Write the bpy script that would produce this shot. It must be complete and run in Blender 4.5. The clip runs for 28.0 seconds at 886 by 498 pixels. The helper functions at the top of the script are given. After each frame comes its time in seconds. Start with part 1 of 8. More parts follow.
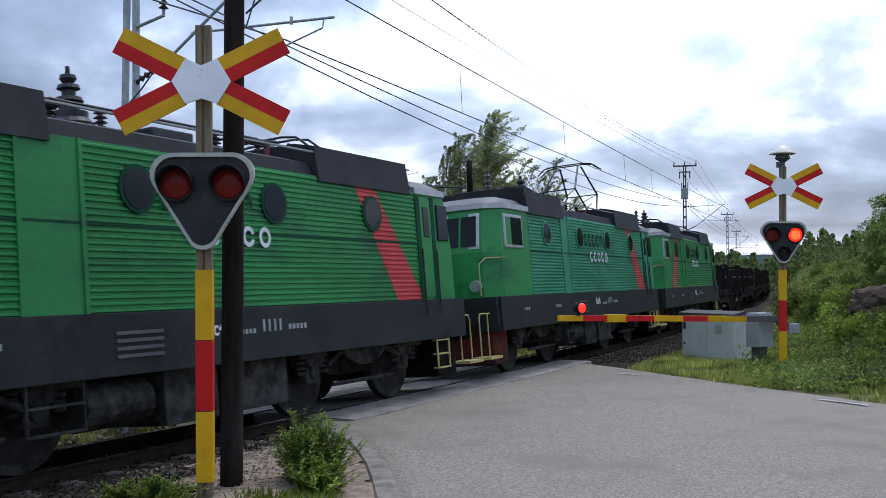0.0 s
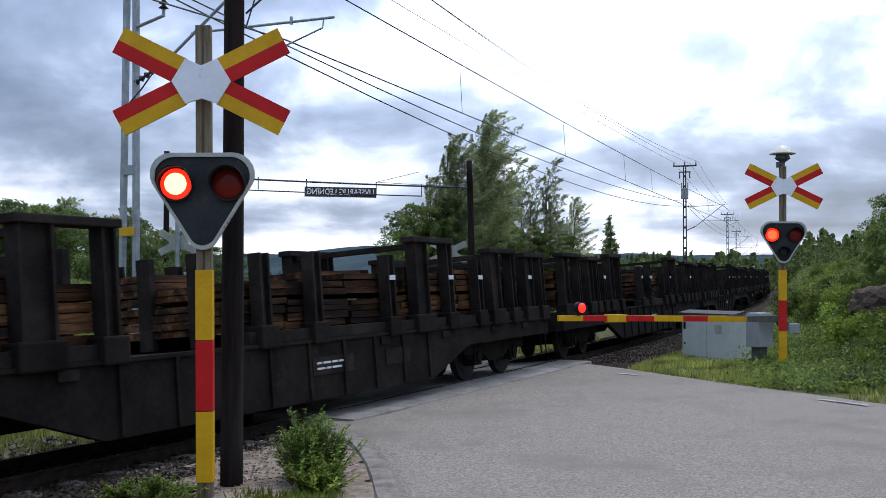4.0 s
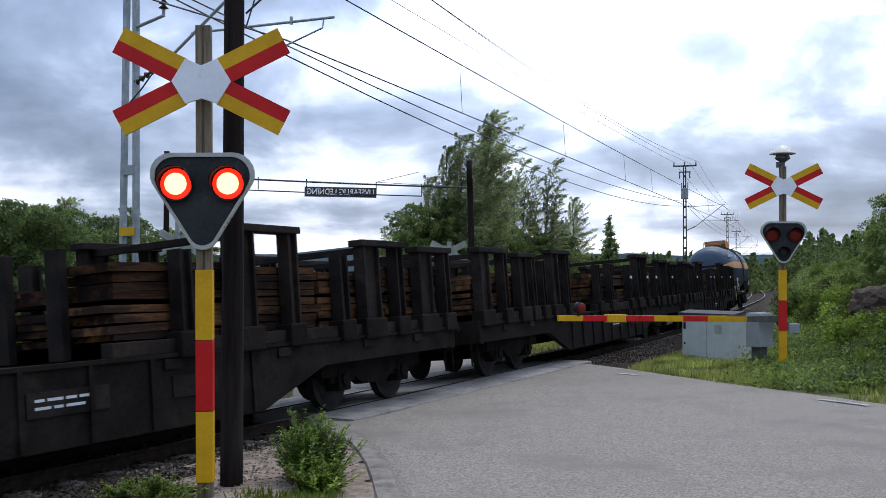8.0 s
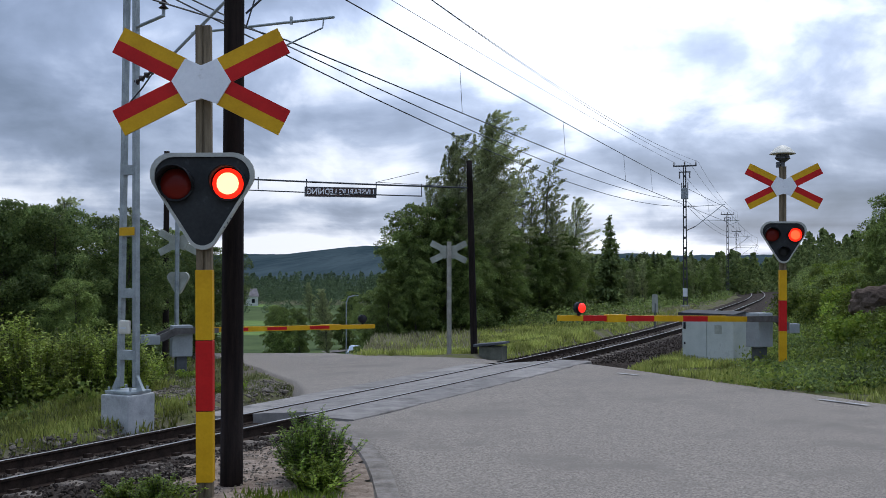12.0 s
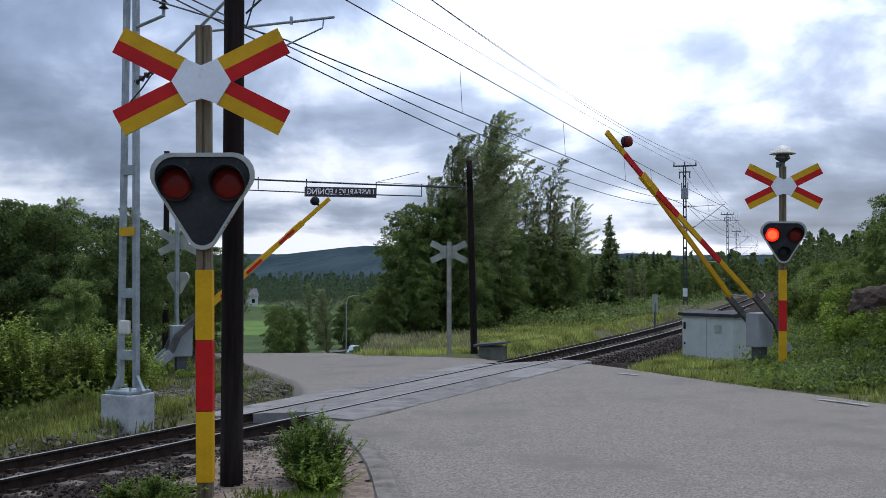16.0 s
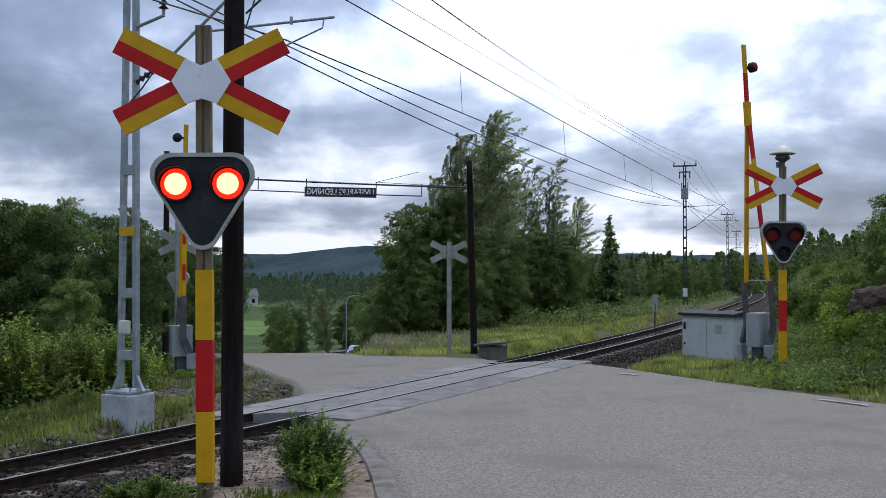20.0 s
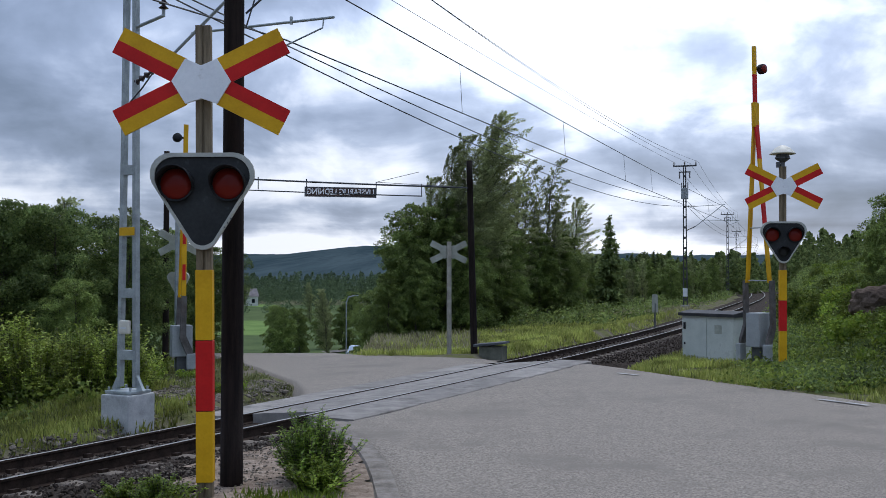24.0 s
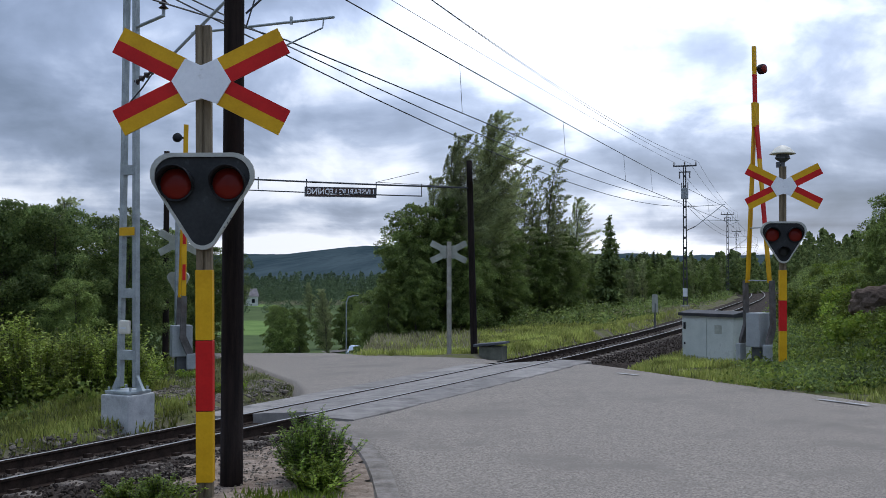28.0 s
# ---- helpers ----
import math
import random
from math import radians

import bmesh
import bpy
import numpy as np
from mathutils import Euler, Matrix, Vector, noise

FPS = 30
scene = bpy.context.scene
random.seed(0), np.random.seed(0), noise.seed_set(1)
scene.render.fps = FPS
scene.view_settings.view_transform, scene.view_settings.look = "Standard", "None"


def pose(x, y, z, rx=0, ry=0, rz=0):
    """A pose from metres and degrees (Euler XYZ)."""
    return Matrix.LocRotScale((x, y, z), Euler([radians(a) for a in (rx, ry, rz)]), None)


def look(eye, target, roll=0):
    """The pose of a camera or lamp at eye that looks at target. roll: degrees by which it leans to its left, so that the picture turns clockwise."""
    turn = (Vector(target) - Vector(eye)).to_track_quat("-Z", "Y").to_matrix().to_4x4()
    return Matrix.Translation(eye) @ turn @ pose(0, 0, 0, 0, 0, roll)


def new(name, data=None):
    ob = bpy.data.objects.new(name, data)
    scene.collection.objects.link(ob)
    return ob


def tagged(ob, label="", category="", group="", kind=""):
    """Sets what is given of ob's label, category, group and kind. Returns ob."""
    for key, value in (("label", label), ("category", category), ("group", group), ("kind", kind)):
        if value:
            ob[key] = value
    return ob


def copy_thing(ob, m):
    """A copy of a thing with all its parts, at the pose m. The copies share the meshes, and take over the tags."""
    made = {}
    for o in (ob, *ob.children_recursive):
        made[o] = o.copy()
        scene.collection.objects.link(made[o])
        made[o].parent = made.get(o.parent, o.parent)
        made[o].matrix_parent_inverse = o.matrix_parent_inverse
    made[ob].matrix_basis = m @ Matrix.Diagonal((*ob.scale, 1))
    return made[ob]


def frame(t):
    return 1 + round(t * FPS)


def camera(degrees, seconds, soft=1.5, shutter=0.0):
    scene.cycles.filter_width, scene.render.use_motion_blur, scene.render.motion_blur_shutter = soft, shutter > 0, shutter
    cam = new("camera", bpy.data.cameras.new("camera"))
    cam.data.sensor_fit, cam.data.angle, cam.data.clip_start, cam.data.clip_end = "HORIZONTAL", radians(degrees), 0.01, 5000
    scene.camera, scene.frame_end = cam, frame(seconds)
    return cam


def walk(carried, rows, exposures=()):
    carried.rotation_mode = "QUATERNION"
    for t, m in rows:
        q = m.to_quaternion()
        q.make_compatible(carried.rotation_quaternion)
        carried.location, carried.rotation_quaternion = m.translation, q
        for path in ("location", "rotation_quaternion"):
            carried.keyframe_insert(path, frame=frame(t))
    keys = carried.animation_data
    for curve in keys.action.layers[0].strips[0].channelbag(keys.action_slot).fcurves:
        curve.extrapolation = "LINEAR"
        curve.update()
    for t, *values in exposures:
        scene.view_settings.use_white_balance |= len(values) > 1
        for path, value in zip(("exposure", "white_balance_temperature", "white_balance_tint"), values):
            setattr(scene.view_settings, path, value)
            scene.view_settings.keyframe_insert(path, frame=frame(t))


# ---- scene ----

# camera: one fixed stand beside the road
cam = camera(47.3, 28.0, soft=0.85, shutter=0.03)
STAND = pose(0, 0, 2.07, 91.57, 0, 0)
walk(cam, [(0.0, STAND), (28.0, STAND)], [(0.0, 0.33), (1.0, 0.52), (2.5, 0.36), (7.0, 0.28), (10.0, 0.30), (10.7, 0.1), (12.0, 0.0), (28.0, 0.0)])

# world: broken overcast, brighter overhead, thin cloud towards the hidden sun
world = bpy.data.worlds.new("sky")
scene.world = world
world.use_nodes = True


def build_sky():
    nt = world.node_tree
    nt.nodes.clear()
    N = nt.nodes.new

    def link(a, b):
        nt.links.new(a, b)

    def m(op, a, b=None, c=None):
        nd = N("ShaderNodeMath")
        nd.operation = op
        for i, v in enumerate((a, b, c)):
            if v is None:
                continue
            if isinstance(v, (int, float)):
                nd.inputs[i].default_value = v
            else:
                link(v, nd.inputs[i])
        return nd.outputs[0]

    co = N("ShaderNodeTexCoord").outputs["Generated"]
    sep = N("ShaderNodeSeparateXYZ")
    link(co, sep.inputs[0])
    x, y, z = sep.outputs
    zz = m("ADD", m("MAXIMUM", z, 0.0), 0.36)
    comb = N("ShaderNodeCombineXYZ")
    link(m("DIVIDE", x, zz), comb.inputs[0])
    link(m("DIVIDE", y, zz), comb.inputs[1])
    comb.inputs[2].default_value = 3.7

    def noise_of(vec, scale, detail, rough, dist=0.0):
        n = N("ShaderNodeTexNoise")
        n.inputs["Scale"].default_value = scale
        n.inputs["Detail"].default_value = detail
        n.inputs["Roughness"].default_value = rough
        n.inputs["Distortion"].default_value = dist
        link(vec, n.inputs["Vector"])
        return n.outputs["Fac"]

    big = noise_of(comb.outputs[0], 1.25, 3.0, 0.5, 0.4)
    mid = noise_of(comb.outputs[0], 3.4, 10.0, 0.52, 0.3)
    fine = noise_of(co, 11.0, 6.0, 0.5, 0.2)
    dens = m("SUBTRACT", m("ADD", m("ADD", m("MULTIPLY", big, 0.66), m("MULTIPLY", mid, 0.68)), m("MULTIPLY", fine, 0.28)), 0.112)
    # flat cloud banks low over the hills
    bank = N("ShaderNodeCombineXYZ")
    link(m("MULTIPLY", x, 3.2), bank.inputs[0])
    link(m("MULTIPLY", y, 3.2), bank.inputs[1])
    link(m("MULTIPLY", z, 46.0), bank.inputs[2])
    flat = noise_of(bank.outputs[0], 1.0, 5.0, 0.5)
    dens = m("ADD", dens, m("MULTIPLY", m("SUBTRACT", flat, 0.465), m("MULTIPLY", m("MAXIMUM", m("SUBTRACT", 1.0, m("MULTIPLY", m("ABSOLUTE", z), 7.0)), 0.0), 0.55)))
    # veil round the hidden sun
    sun_dir = Vector((0.17, 0.95, 0.24)).normalized()
    dot = N("ShaderNodeVectorMath")
    dot.operation = "DOT_PRODUCT"
    link(co, dot.inputs[0])
    dot.inputs[1].default_value = sun_dir
    glow = m("POWER", m("MAXIMUM", dot.outputs["Value"], 0.0), 34.0)
    low = m("MAXIMUM", m("SUBTRACT", 1.0, m("ABSOLUTE", m("MULTIPLY", m("SUBTRACT", z, 0.028), 52.0))), 0.0)
    thin = m("SUBTRACT", m("SUBTRACT", dens, m("MULTIPLY", glow, 0.14)), m("MULTIPLY", low, 0.22))
    ramp = N("ShaderNodeValToRGB")
    link(thin, ramp.inputs[0])
    els = ramp.color_ramp.elements
    els[0].position, els[0].color = 0.47, (1.0, 1.07, 1.23, 1)
    els[1].position, els[1].color = 0.80, (0.165, 0.22, 0.335, 1)
    for p, c in ((0.55, (0.68, 0.765, 0.96, 1)), (0.61, (0.41, 0.50, 0.70, 1)), (0.675, (0.275, 0.35, 0.52, 1))):
        e = els.new(p)
        e.color = c
    sky = N("ShaderNodeTexSky")
    sky.sky_type = "NISHITA"
    sky.sun_disc = False
    sky.sun_elevation, sky.sun_rotation = radians(38), radians(14)
    veil = N("ShaderNodeMix")
    veil.data_type = "RGBA"
    veil.inputs[0].default_value = 0.90
    dim = N("ShaderNodeVectorMath")
    dim.operation = "SCALE"
    link(sky.outputs[0], dim.inputs[0])
    dim.inputs["Scale"].default_value = 0.10
    link(dim.outputs[0], veil.inputs["A"])
    link(ramp.outputs[0], veil.inputs["B"])
    # an overcast sky is up to three times as bright overhead
    lift = m("ADD", 0.88, m("MULTIPLY", m("MAXIMUM", m("SUBTRACT", z, 0.10), 0.0), 2.6))
    bright = m("MULTIPLY", lift, m("ADD", 1.0, m("MULTIPLY", glow, 0.35)))
    bg = N("ShaderNodeBackground")
    link(veil.outputs["Result"], bg.inputs["Color"])
    link(bright, bg.inputs["Strength"])
    out = N("ShaderNodeOutputWorld")
    link(bg.outputs[0], out.inputs[0])


build_sky()

sun = new("sun", bpy.data.lights.new("sun", "SUN"))
sun.data.energy, sun.data.angle, sun.data.color = 1.2, radians(25), (1.0, 0.96, 0.9)
sun.matrix_world = look((8, 30, 40), (0, 12, 0))

# ---- materials ----
def shader(name, rough=0.6, metal=0.0):
    m = bpy.data.materials.new(name)
    m.use_nodes = True
    nt = m.node_tree
    b = nt.nodes["Principled BSDF"]
    b.inputs["Roughness"].default_value = rough
    b.inputs["Metallic"].default_value = metal
    return m, nt, b


def surface(name, dark, light, scale=6.0, rough=0.6, metal=0.0, bump=0.2, fine=60.0, dirt=None, dirt_scale=1.3, dirt_at=0.55,
            vary=0.0, space="Object", stretch=(1, 1, 1), spec=0.4, bump_dist=0.01):
    """Two-scale noise colour with wear, bump and some change from object to object."""
    m, nt, b = shader(name, rough, metal)
    N, L = nt.nodes.new, nt.links.new
    b.inputs["Specular IOR Level"].default_value = spec
    tc = N("ShaderNodeTexCoord")
    mp = N("ShaderNodeMapping")
    mp.inputs["Scale"].default_value = stretch
    L(tc.outputs[space], mp.inputs[0])

    def tex(s, detail, r=0.6):
        n = N("ShaderNodeTexNoise")
        n.inputs["Scale"].default_value = s
        n.inputs["Detail"].default_value = detail
        n.inputs["Roughness"].default_value = r
        L(mp.outputs[0], n.inputs["Vector"])
        return n.outputs["Fac"]

    a, f = tex(scale, 5), tex(fine, 3)
    add = N("ShaderNodeMath")
    add.operation = "MULTIPLY_ADD"
    L(f, add.inputs[0])
    add.inputs[1].default_value = 0.45
    L(a, add.inputs[2])
    sub = N("ShaderNodeMath")
    sub.operation = "SUBTRACT"
    L(add.outputs[0], sub.inputs[0])
    sub.inputs[1].default_value = 0.22
    ramp = N("ShaderNodeValToRGB")
    ramp.color_ramp.elements[0].position, ramp.color_ramp.elements[0].color = 0.32, (*dark, 1)
    ramp.color_ramp.elements[1].position, ramp.color_ramp.elements[1].color = 0.68, (*light, 1)
    L(sub.outputs[0], ramp.inputs[0])
    col = ramp.outputs[0]
    if dirt:
        d = tex(dirt_scale, 6, 0.7)
        dr = N("ShaderNodeValToRGB")
        dr.color_ramp.elements[0].position, dr.color_ramp.elements[1].position = dirt_at, dirt_at + 0.16
        L(d, dr.inputs[0])
        mx = N("ShaderNodeMix")
        mx.data_type = "RGBA"
        L(dr.outputs[0], mx.inputs[0])
        L(col, mx.inputs["A"])
        mx.inputs["B"].default_value = (*dirt, 1)
        col = mx.outputs["Result"]
    if vary:
        oi = N("ShaderNodeObjectInfo")
        hs = N("ShaderNodeHueSaturation")
        mr = N("ShaderNodeMapRange")
        mr.inputs["To Min"].default_value, mr.inputs["To Max"].default_value = 1 - vary, 1 + vary
        L(oi.outputs["Random"], mr.inputs["Value"])
        L(mr.outputs[0], hs.inputs["Value"])
        L(col, hs.inputs["Color"])
        col = hs.outputs[0]
    L(col, b.inputs["Base Color"])
    if bump:
        bp = N("ShaderNodeBump")
        bp.inputs["Strength"].default_value = bump
        bp.inputs["Distance"].default_value = bump_dist
        L(add.outputs[0], bp.inputs["Height"])
        L(bp.outputs[0], b.inputs["Normal"])
    return m


def leafy(name, dark, light, rough=0.55, boughs=1.1):
    m, nt, b = shader(name, rough)
    N, L = nt.nodes.new, nt.links.new
    g = N("ShaderNodeNewGeometry")
    oi = N("ShaderNodeObjectInfo")
    mx = N("ShaderNodeMix")
    mx.data_type = "RGBA"
    mx.inputs["A"].default_value, mx.inputs["B"].default_value = (*dark, 1), (*light, 1)
    L(g.outputs["Random Per Island"], mx.inputs[0])
    # noise paints bough-sized clumps of light and shade into the leaf colour
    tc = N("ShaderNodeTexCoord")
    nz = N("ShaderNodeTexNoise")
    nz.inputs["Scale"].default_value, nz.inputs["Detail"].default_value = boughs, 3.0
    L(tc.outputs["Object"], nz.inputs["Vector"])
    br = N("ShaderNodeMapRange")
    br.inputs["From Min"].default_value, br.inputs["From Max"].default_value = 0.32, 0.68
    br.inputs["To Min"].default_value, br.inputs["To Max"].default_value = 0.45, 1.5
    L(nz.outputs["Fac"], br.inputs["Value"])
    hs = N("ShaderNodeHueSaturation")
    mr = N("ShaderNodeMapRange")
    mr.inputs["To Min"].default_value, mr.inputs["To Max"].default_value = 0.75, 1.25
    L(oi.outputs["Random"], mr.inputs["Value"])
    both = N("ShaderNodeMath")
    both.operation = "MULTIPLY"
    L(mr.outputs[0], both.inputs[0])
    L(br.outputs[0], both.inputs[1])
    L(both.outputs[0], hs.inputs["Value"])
    L(mx.outputs["Result"], hs.inputs["Color"])
    L(hs.outputs[0], b.inputs["Base Color"])
    b.inputs["Specular IOR Level"].default_value = 0.15
    tr = N("ShaderNodeBsdfTranslucent")
    L(hs.outputs[0], tr.inputs["Color"])
    ms = N("ShaderNodeMixShader")
    ms.inputs[0].default_value = 0.42
    out = nt.nodes["Material Output"]
    L(b.outputs[0], ms.inputs[1])
    L(tr.outputs[0], ms.inputs[2])
    L(ms.outputs[0], out.inputs["Surface"])
    return m


def glowing(name, color, strength):
    m, nt, b = shader(name, 0.3)
    b.inputs["Base Color"].default_value = (*color, 1)
    b.inputs["Emission Color"].default_value = (*color, 1)
    b.inputs["Emission Strength"].default_value = strength
    return m


def glassy(name, color, rough=0.08):
    m, nt, b = shader(name, rough)
    b.inputs["Base Color"].default_value = (*color, 1)
    b.inputs["Specular IOR Level"].default_value = 0.14
    return m


M_ASPHALT = surface("asphalt", (0.100, 0.085, 0.069), (0.325, 0.280, 0.227), 40.0, 0.85, bump=0.6, fine=110, dirt=(0.172, 0.148, 0.121), dirt_scale=0.5, dirt_at=0.5, space="Object", bump_dist=0.006, spec=0.2)
M_PANEL = surface("concrete_panel", (0.172, 0.157, 0.141), (0.275, 0.252, 0.225), 3.2, 0.85, bump=0.3, fine=80, dirt=(0.12, 0.11, 0.098), vary=0.15, spec=0.12)
M_CONCRETE = surface("concrete", (0.30, 0.30, 0.29), (0.48, 0.48, 0.46), 4, 0.85, bump=0.4, fine=60, dirt=(0.2, 0.2, 0.18), vary=0.1)
M_GRAVEL = surface("gravel", (0.018, 0.0135, 0.0105), (0.064, 0.049, 0.038), 9, 0.95, bump=1.0, fine=70, dirt=(0.05, 0.04, 0.031), dirt_scale=2.0, bump_dist=0.03, spec=0.08)
M_PALESTONE = surface("pale_stone", (0.085, 0.070, 0.054), (0.235, 0.20, 0.16), 5, 0.9, bump=0.4, fine=40, spec=0.1)
M_STONE = surface("ballast_stone", (0.015, 0.011, 0.0085), (0.075, 0.057, 0.044), 5, 0.9, bump=0.4, fine=40, spec=0.1)
M_SOIL = surface("grass_ground", (0.06, 0.066, 0.022), (0.125, 0.125, 0.045), 1.6, 0.95, bump=0.8, fine=22, dirt=(0.135, 0.115, 0.085), dirt_scale=0.9, dirt_at=0.44, bump_dist=0.05, spec=0.08)
M_RAIL = surface("rail_rust", (0.018, 0.012, 0.009), (0.05, 0.033, 0.024), 8, 0.75, 0.3, bump=0.3, fine=60, vary=0.1, spec=0.12)
M_RAILTOP = surface("rail_polished", (0.17, 0.165, 0.16), (0.30, 0.29, 0.28), 8, 0.4, 0.9, bump=0.05)
M_SLEEPER = surface("concrete_sleeper", (0.075, 0.06, 0.048), (0.19, 0.16, 0.13), 4, 0.9, bump=0.5, fine=50, dirt=(0.07, 0.052, 0.04), vary=0.2, spec=0.1)
M_WOODPOLE = surface("tarred_wood", (0.007, 0.005, 0.0042), (0.022, 0.015, 0.012), 3, 0.8, bump=0.6, fine=40, stretch=(6, 6, 0.5), bump_dist=0.01, spec=0.12)
M_WOODPOST = surface("weathered_wood", (0.10, 0.075, 0.045), (0.22, 0.17, 0.105), 4, 0.8, bump=0.4, fine=50, stretch=(8, 8, 0.6))
M_YELLOW = surface("yellow_paint", (0.55, 0.29, 0.006), (0.67, 0.37, 0.010), 3, 0.45, bump=0.05, fine=40, dirt=(0.40, 0.20, 0.012), dirt_scale=2.5, dirt_at=0.68, spec=0.22)
M_RED = surface("red_paint", (0.44, 0.007, 0.007), (0.56, 0.012, 0.010), 3, 0.5, bump=0.05, fine=40, dirt=(0.31, 0.010, 0.010), dirt_scale=2.5, dirt_at=0.68, spec=0.25)
M_WHITE = surface("white_paint", (0.70, 0.715, 0.73), (0.82, 0.83, 0.84), 2, 0.5, bump=0.05, fine=30, dirt=(0.5, 0.5, 0.48), dirt_scale=3, dirt_at=0.64)
M_SIGNBACK = surface("sign_back_aluminium", (0.25, 0.26, 0.21), (0.40, 0.41, 0.34), 3, 0.6, 0.1, bump=0.1)
M_PLATE = surface("plate_dark_brown", (0.045, 0.024, 0.019), (0.085, 0.050, 0.040), 4, 0.6, bump=0.1)
M_GALV = surface("galvanised_steel", (0.235, 0.26, 0.26), (0.39, 0.425, 0.42), 5, 0.5, 0.45, bump=0.1, fine=50, vary=0.08)
M_GREYPAINT = surface("grey_paint", (0.255, 0.272, 0.268), (0.345, 0.362, 0.358), 2, 0.55, bump=0.06, fine=30, dirt=(0.21, 0.21, 0.19), dirt_scale=2.0, dirt_at=0.6, spec=0.25)
M_CABINET = surface("cabinet_paint", (0.42, 0.447, 0.395), (0.54, 0.562, 0.50), 2, 0.55, bump=0.06, fine=30, dirt=(0.29, 0.295, 0.26), dirt_scale=2.0, dirt_at=0.6, spec=0.25)
M_CRANK = surface("weathered_crank_steel", (0.07, 0.062, 0.056), (0.15, 0.138, 0.128), 4, 0.7, 0.1, bump=0.2, fine=40, dirt=(0.09, 0.06, 0.045), spec=0.15)
M_SIGNWHITE = surface("sign_white", (0.84, 0.84, 0.84), (0.92, 0.92, 0.92), 3, 0.5, bump=0.02)
M_DARKGREY = surface("dark_grey_paint", (0.055, 0.06, 0.065), (0.10, 0.105, 0.11), 2, 0.6, bump=0.1, fine=30)
M_BOARD = surface("signal_board_black", (0.012, 0.013, 0.013), (0.032, 0.034, 0.034), 2.5, 0.55, bump=0.06, fine=30, dirt=(0.075, 0.08, 0.08), dirt_scale=5, dirt_at=0.6, spec=0.25)
M_RIM = surface("board_edge_grey", (0.33, 0.33, 0.29), (0.46, 0.46, 0.40), 4, 0.5, bump=0.05)
M_LENS_OFF = glassy("red_lens", (0.17, 0.016, 0.011), 0.15)
M_LENS_ON = glowing("lit_red_lens", (1.0, 0.016, 0.006), 1.8)
M_CORE_ON = glowing("lit_lamp_core", (1.0, 0.32, 0.15), 4.0)
M_CORE_FAR = glowing("lit_lamp_core_red", (1.0, 0.05, 0.014), 3.2)
M_LID = surface("lid_black", (0.02, 0.02, 0.021), (0.05, 0.05, 0.05), 3, 0.6, bump=0.1, spec=0.2)
M_WHITE_OFF = glassy("clear_lens", (0.03, 0.03, 0.03), 0.15)
M_WHITE_ON = glowing("lit_white_lens", (1.0, 0.78, 0.46), 0.85)
M_HOOD = surface("hood_black", (0.012, 0.012, 0.013), (0.028, 0.028, 0.03), 4, 0.5, bump=0.03, spec=0.15)
M_WIRE = surface("wire_dark", (0.03, 0.033, 0.035), (0.07, 0.075, 0.08), 4, 0.5, 0.6, bump=0)
M_INSUL = surface("insulator_brown", (0.03, 0.02, 0.018), (0.06, 0.04, 0.035), 5, 0.25, bump=0)
M_GREEN = surface("loco_green", (0.016, 0.165, 0.040), (0.027, 0.235, 0.058), 0.8, 0.42, bump=0.03, fine=24, dirt=(0.016, 0.10, 0.04), dirt_scale=1.1, dirt_at=0.54, stretch=(0.5, 1, 1.6), spec=0.3)
M_GREEN_PALE = surface("loco_green_faded", (0.028, 0.21, 0.105), (0.045, 0.285, 0.145), 0.8, 0.45, bump=0.03, fine=24, dirt=(0.025, 0.13, 0.07), dirt_scale=1.1, dirt_at=0.54, stretch=(0.5, 1, 1.6), spec=0.3)
M_GUARD = surface("grimy_red", (0.05, 0.012, 0.01), (0.14, 0.028, 0.02), 2.0, 0.8, bump=0.3, dirt=(0.025, 0.018, 0.015), dirt_scale=1.5, dirt_at=0.45, spec=0.12)
M_LOCORED = surface("loco_red", (0.42, 0.035, 0.035), (0.56, 0.06, 0.055), 1.5, 0.45, bump=0.03)
M_SKIRT = surface("loco_grey", (0.011, 0.0125, 0.013), (0.026, 0.029, 0.030), 1.2, 0.55, bump=0.06, fine=30, dirt=(0.03, 0.028, 0.026), dirt_scale=1.4, spec=0.2)
M_ROOF = surface("loco_roof", (0.012, 0.012, 0.014), (0.03, 0.029, 0.032), 1.5, 0.6, bump=0.1, spec=0.2)
M_ROOFCAB = surface("cab_roof_grey", (0.05, 0.055, 0.06), (0.10, 0.105, 0.115), 1.5, 0.5, bump=0.06)
M_GLASS = glassy("window_glass", (0.012, 0.015, 0.017), 0.06)
M_FRAMEALU = surface("alu_frame", (0.35, 0.36, 0.36), (0.5, 0.5, 0.5), 5, 0.4, 0.6, bump=0.03)
# grime colour taken near black to carry the under-train shade as well
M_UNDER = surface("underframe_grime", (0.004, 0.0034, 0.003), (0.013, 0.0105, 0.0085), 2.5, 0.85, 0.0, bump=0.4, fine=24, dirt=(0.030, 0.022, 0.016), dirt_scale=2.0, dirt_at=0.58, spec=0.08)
M_BOXGREY = surface("equipment_box", (0.020, 0.0195, 0.018), (0.058, 0.056, 0.051), 2.5, 0.75, bump=0.2, dirt=(0.012, 0.011, 0.010), dirt_scale=2.2, dirt_at=0.5, spec=0.12)
M_WHEEL = surface("wheel_steel", (0.011, 0.010, 0.009), (0.032, 0.029, 0.026), 4, 0.65, 0.1, bump=0.15, spec=0.15)
M_HANDRAIL = surface("yellow_handrail", (0.36, 0.31, 0.11), (0.47, 0.41, 0.16), 5, 0.5, bump=0)
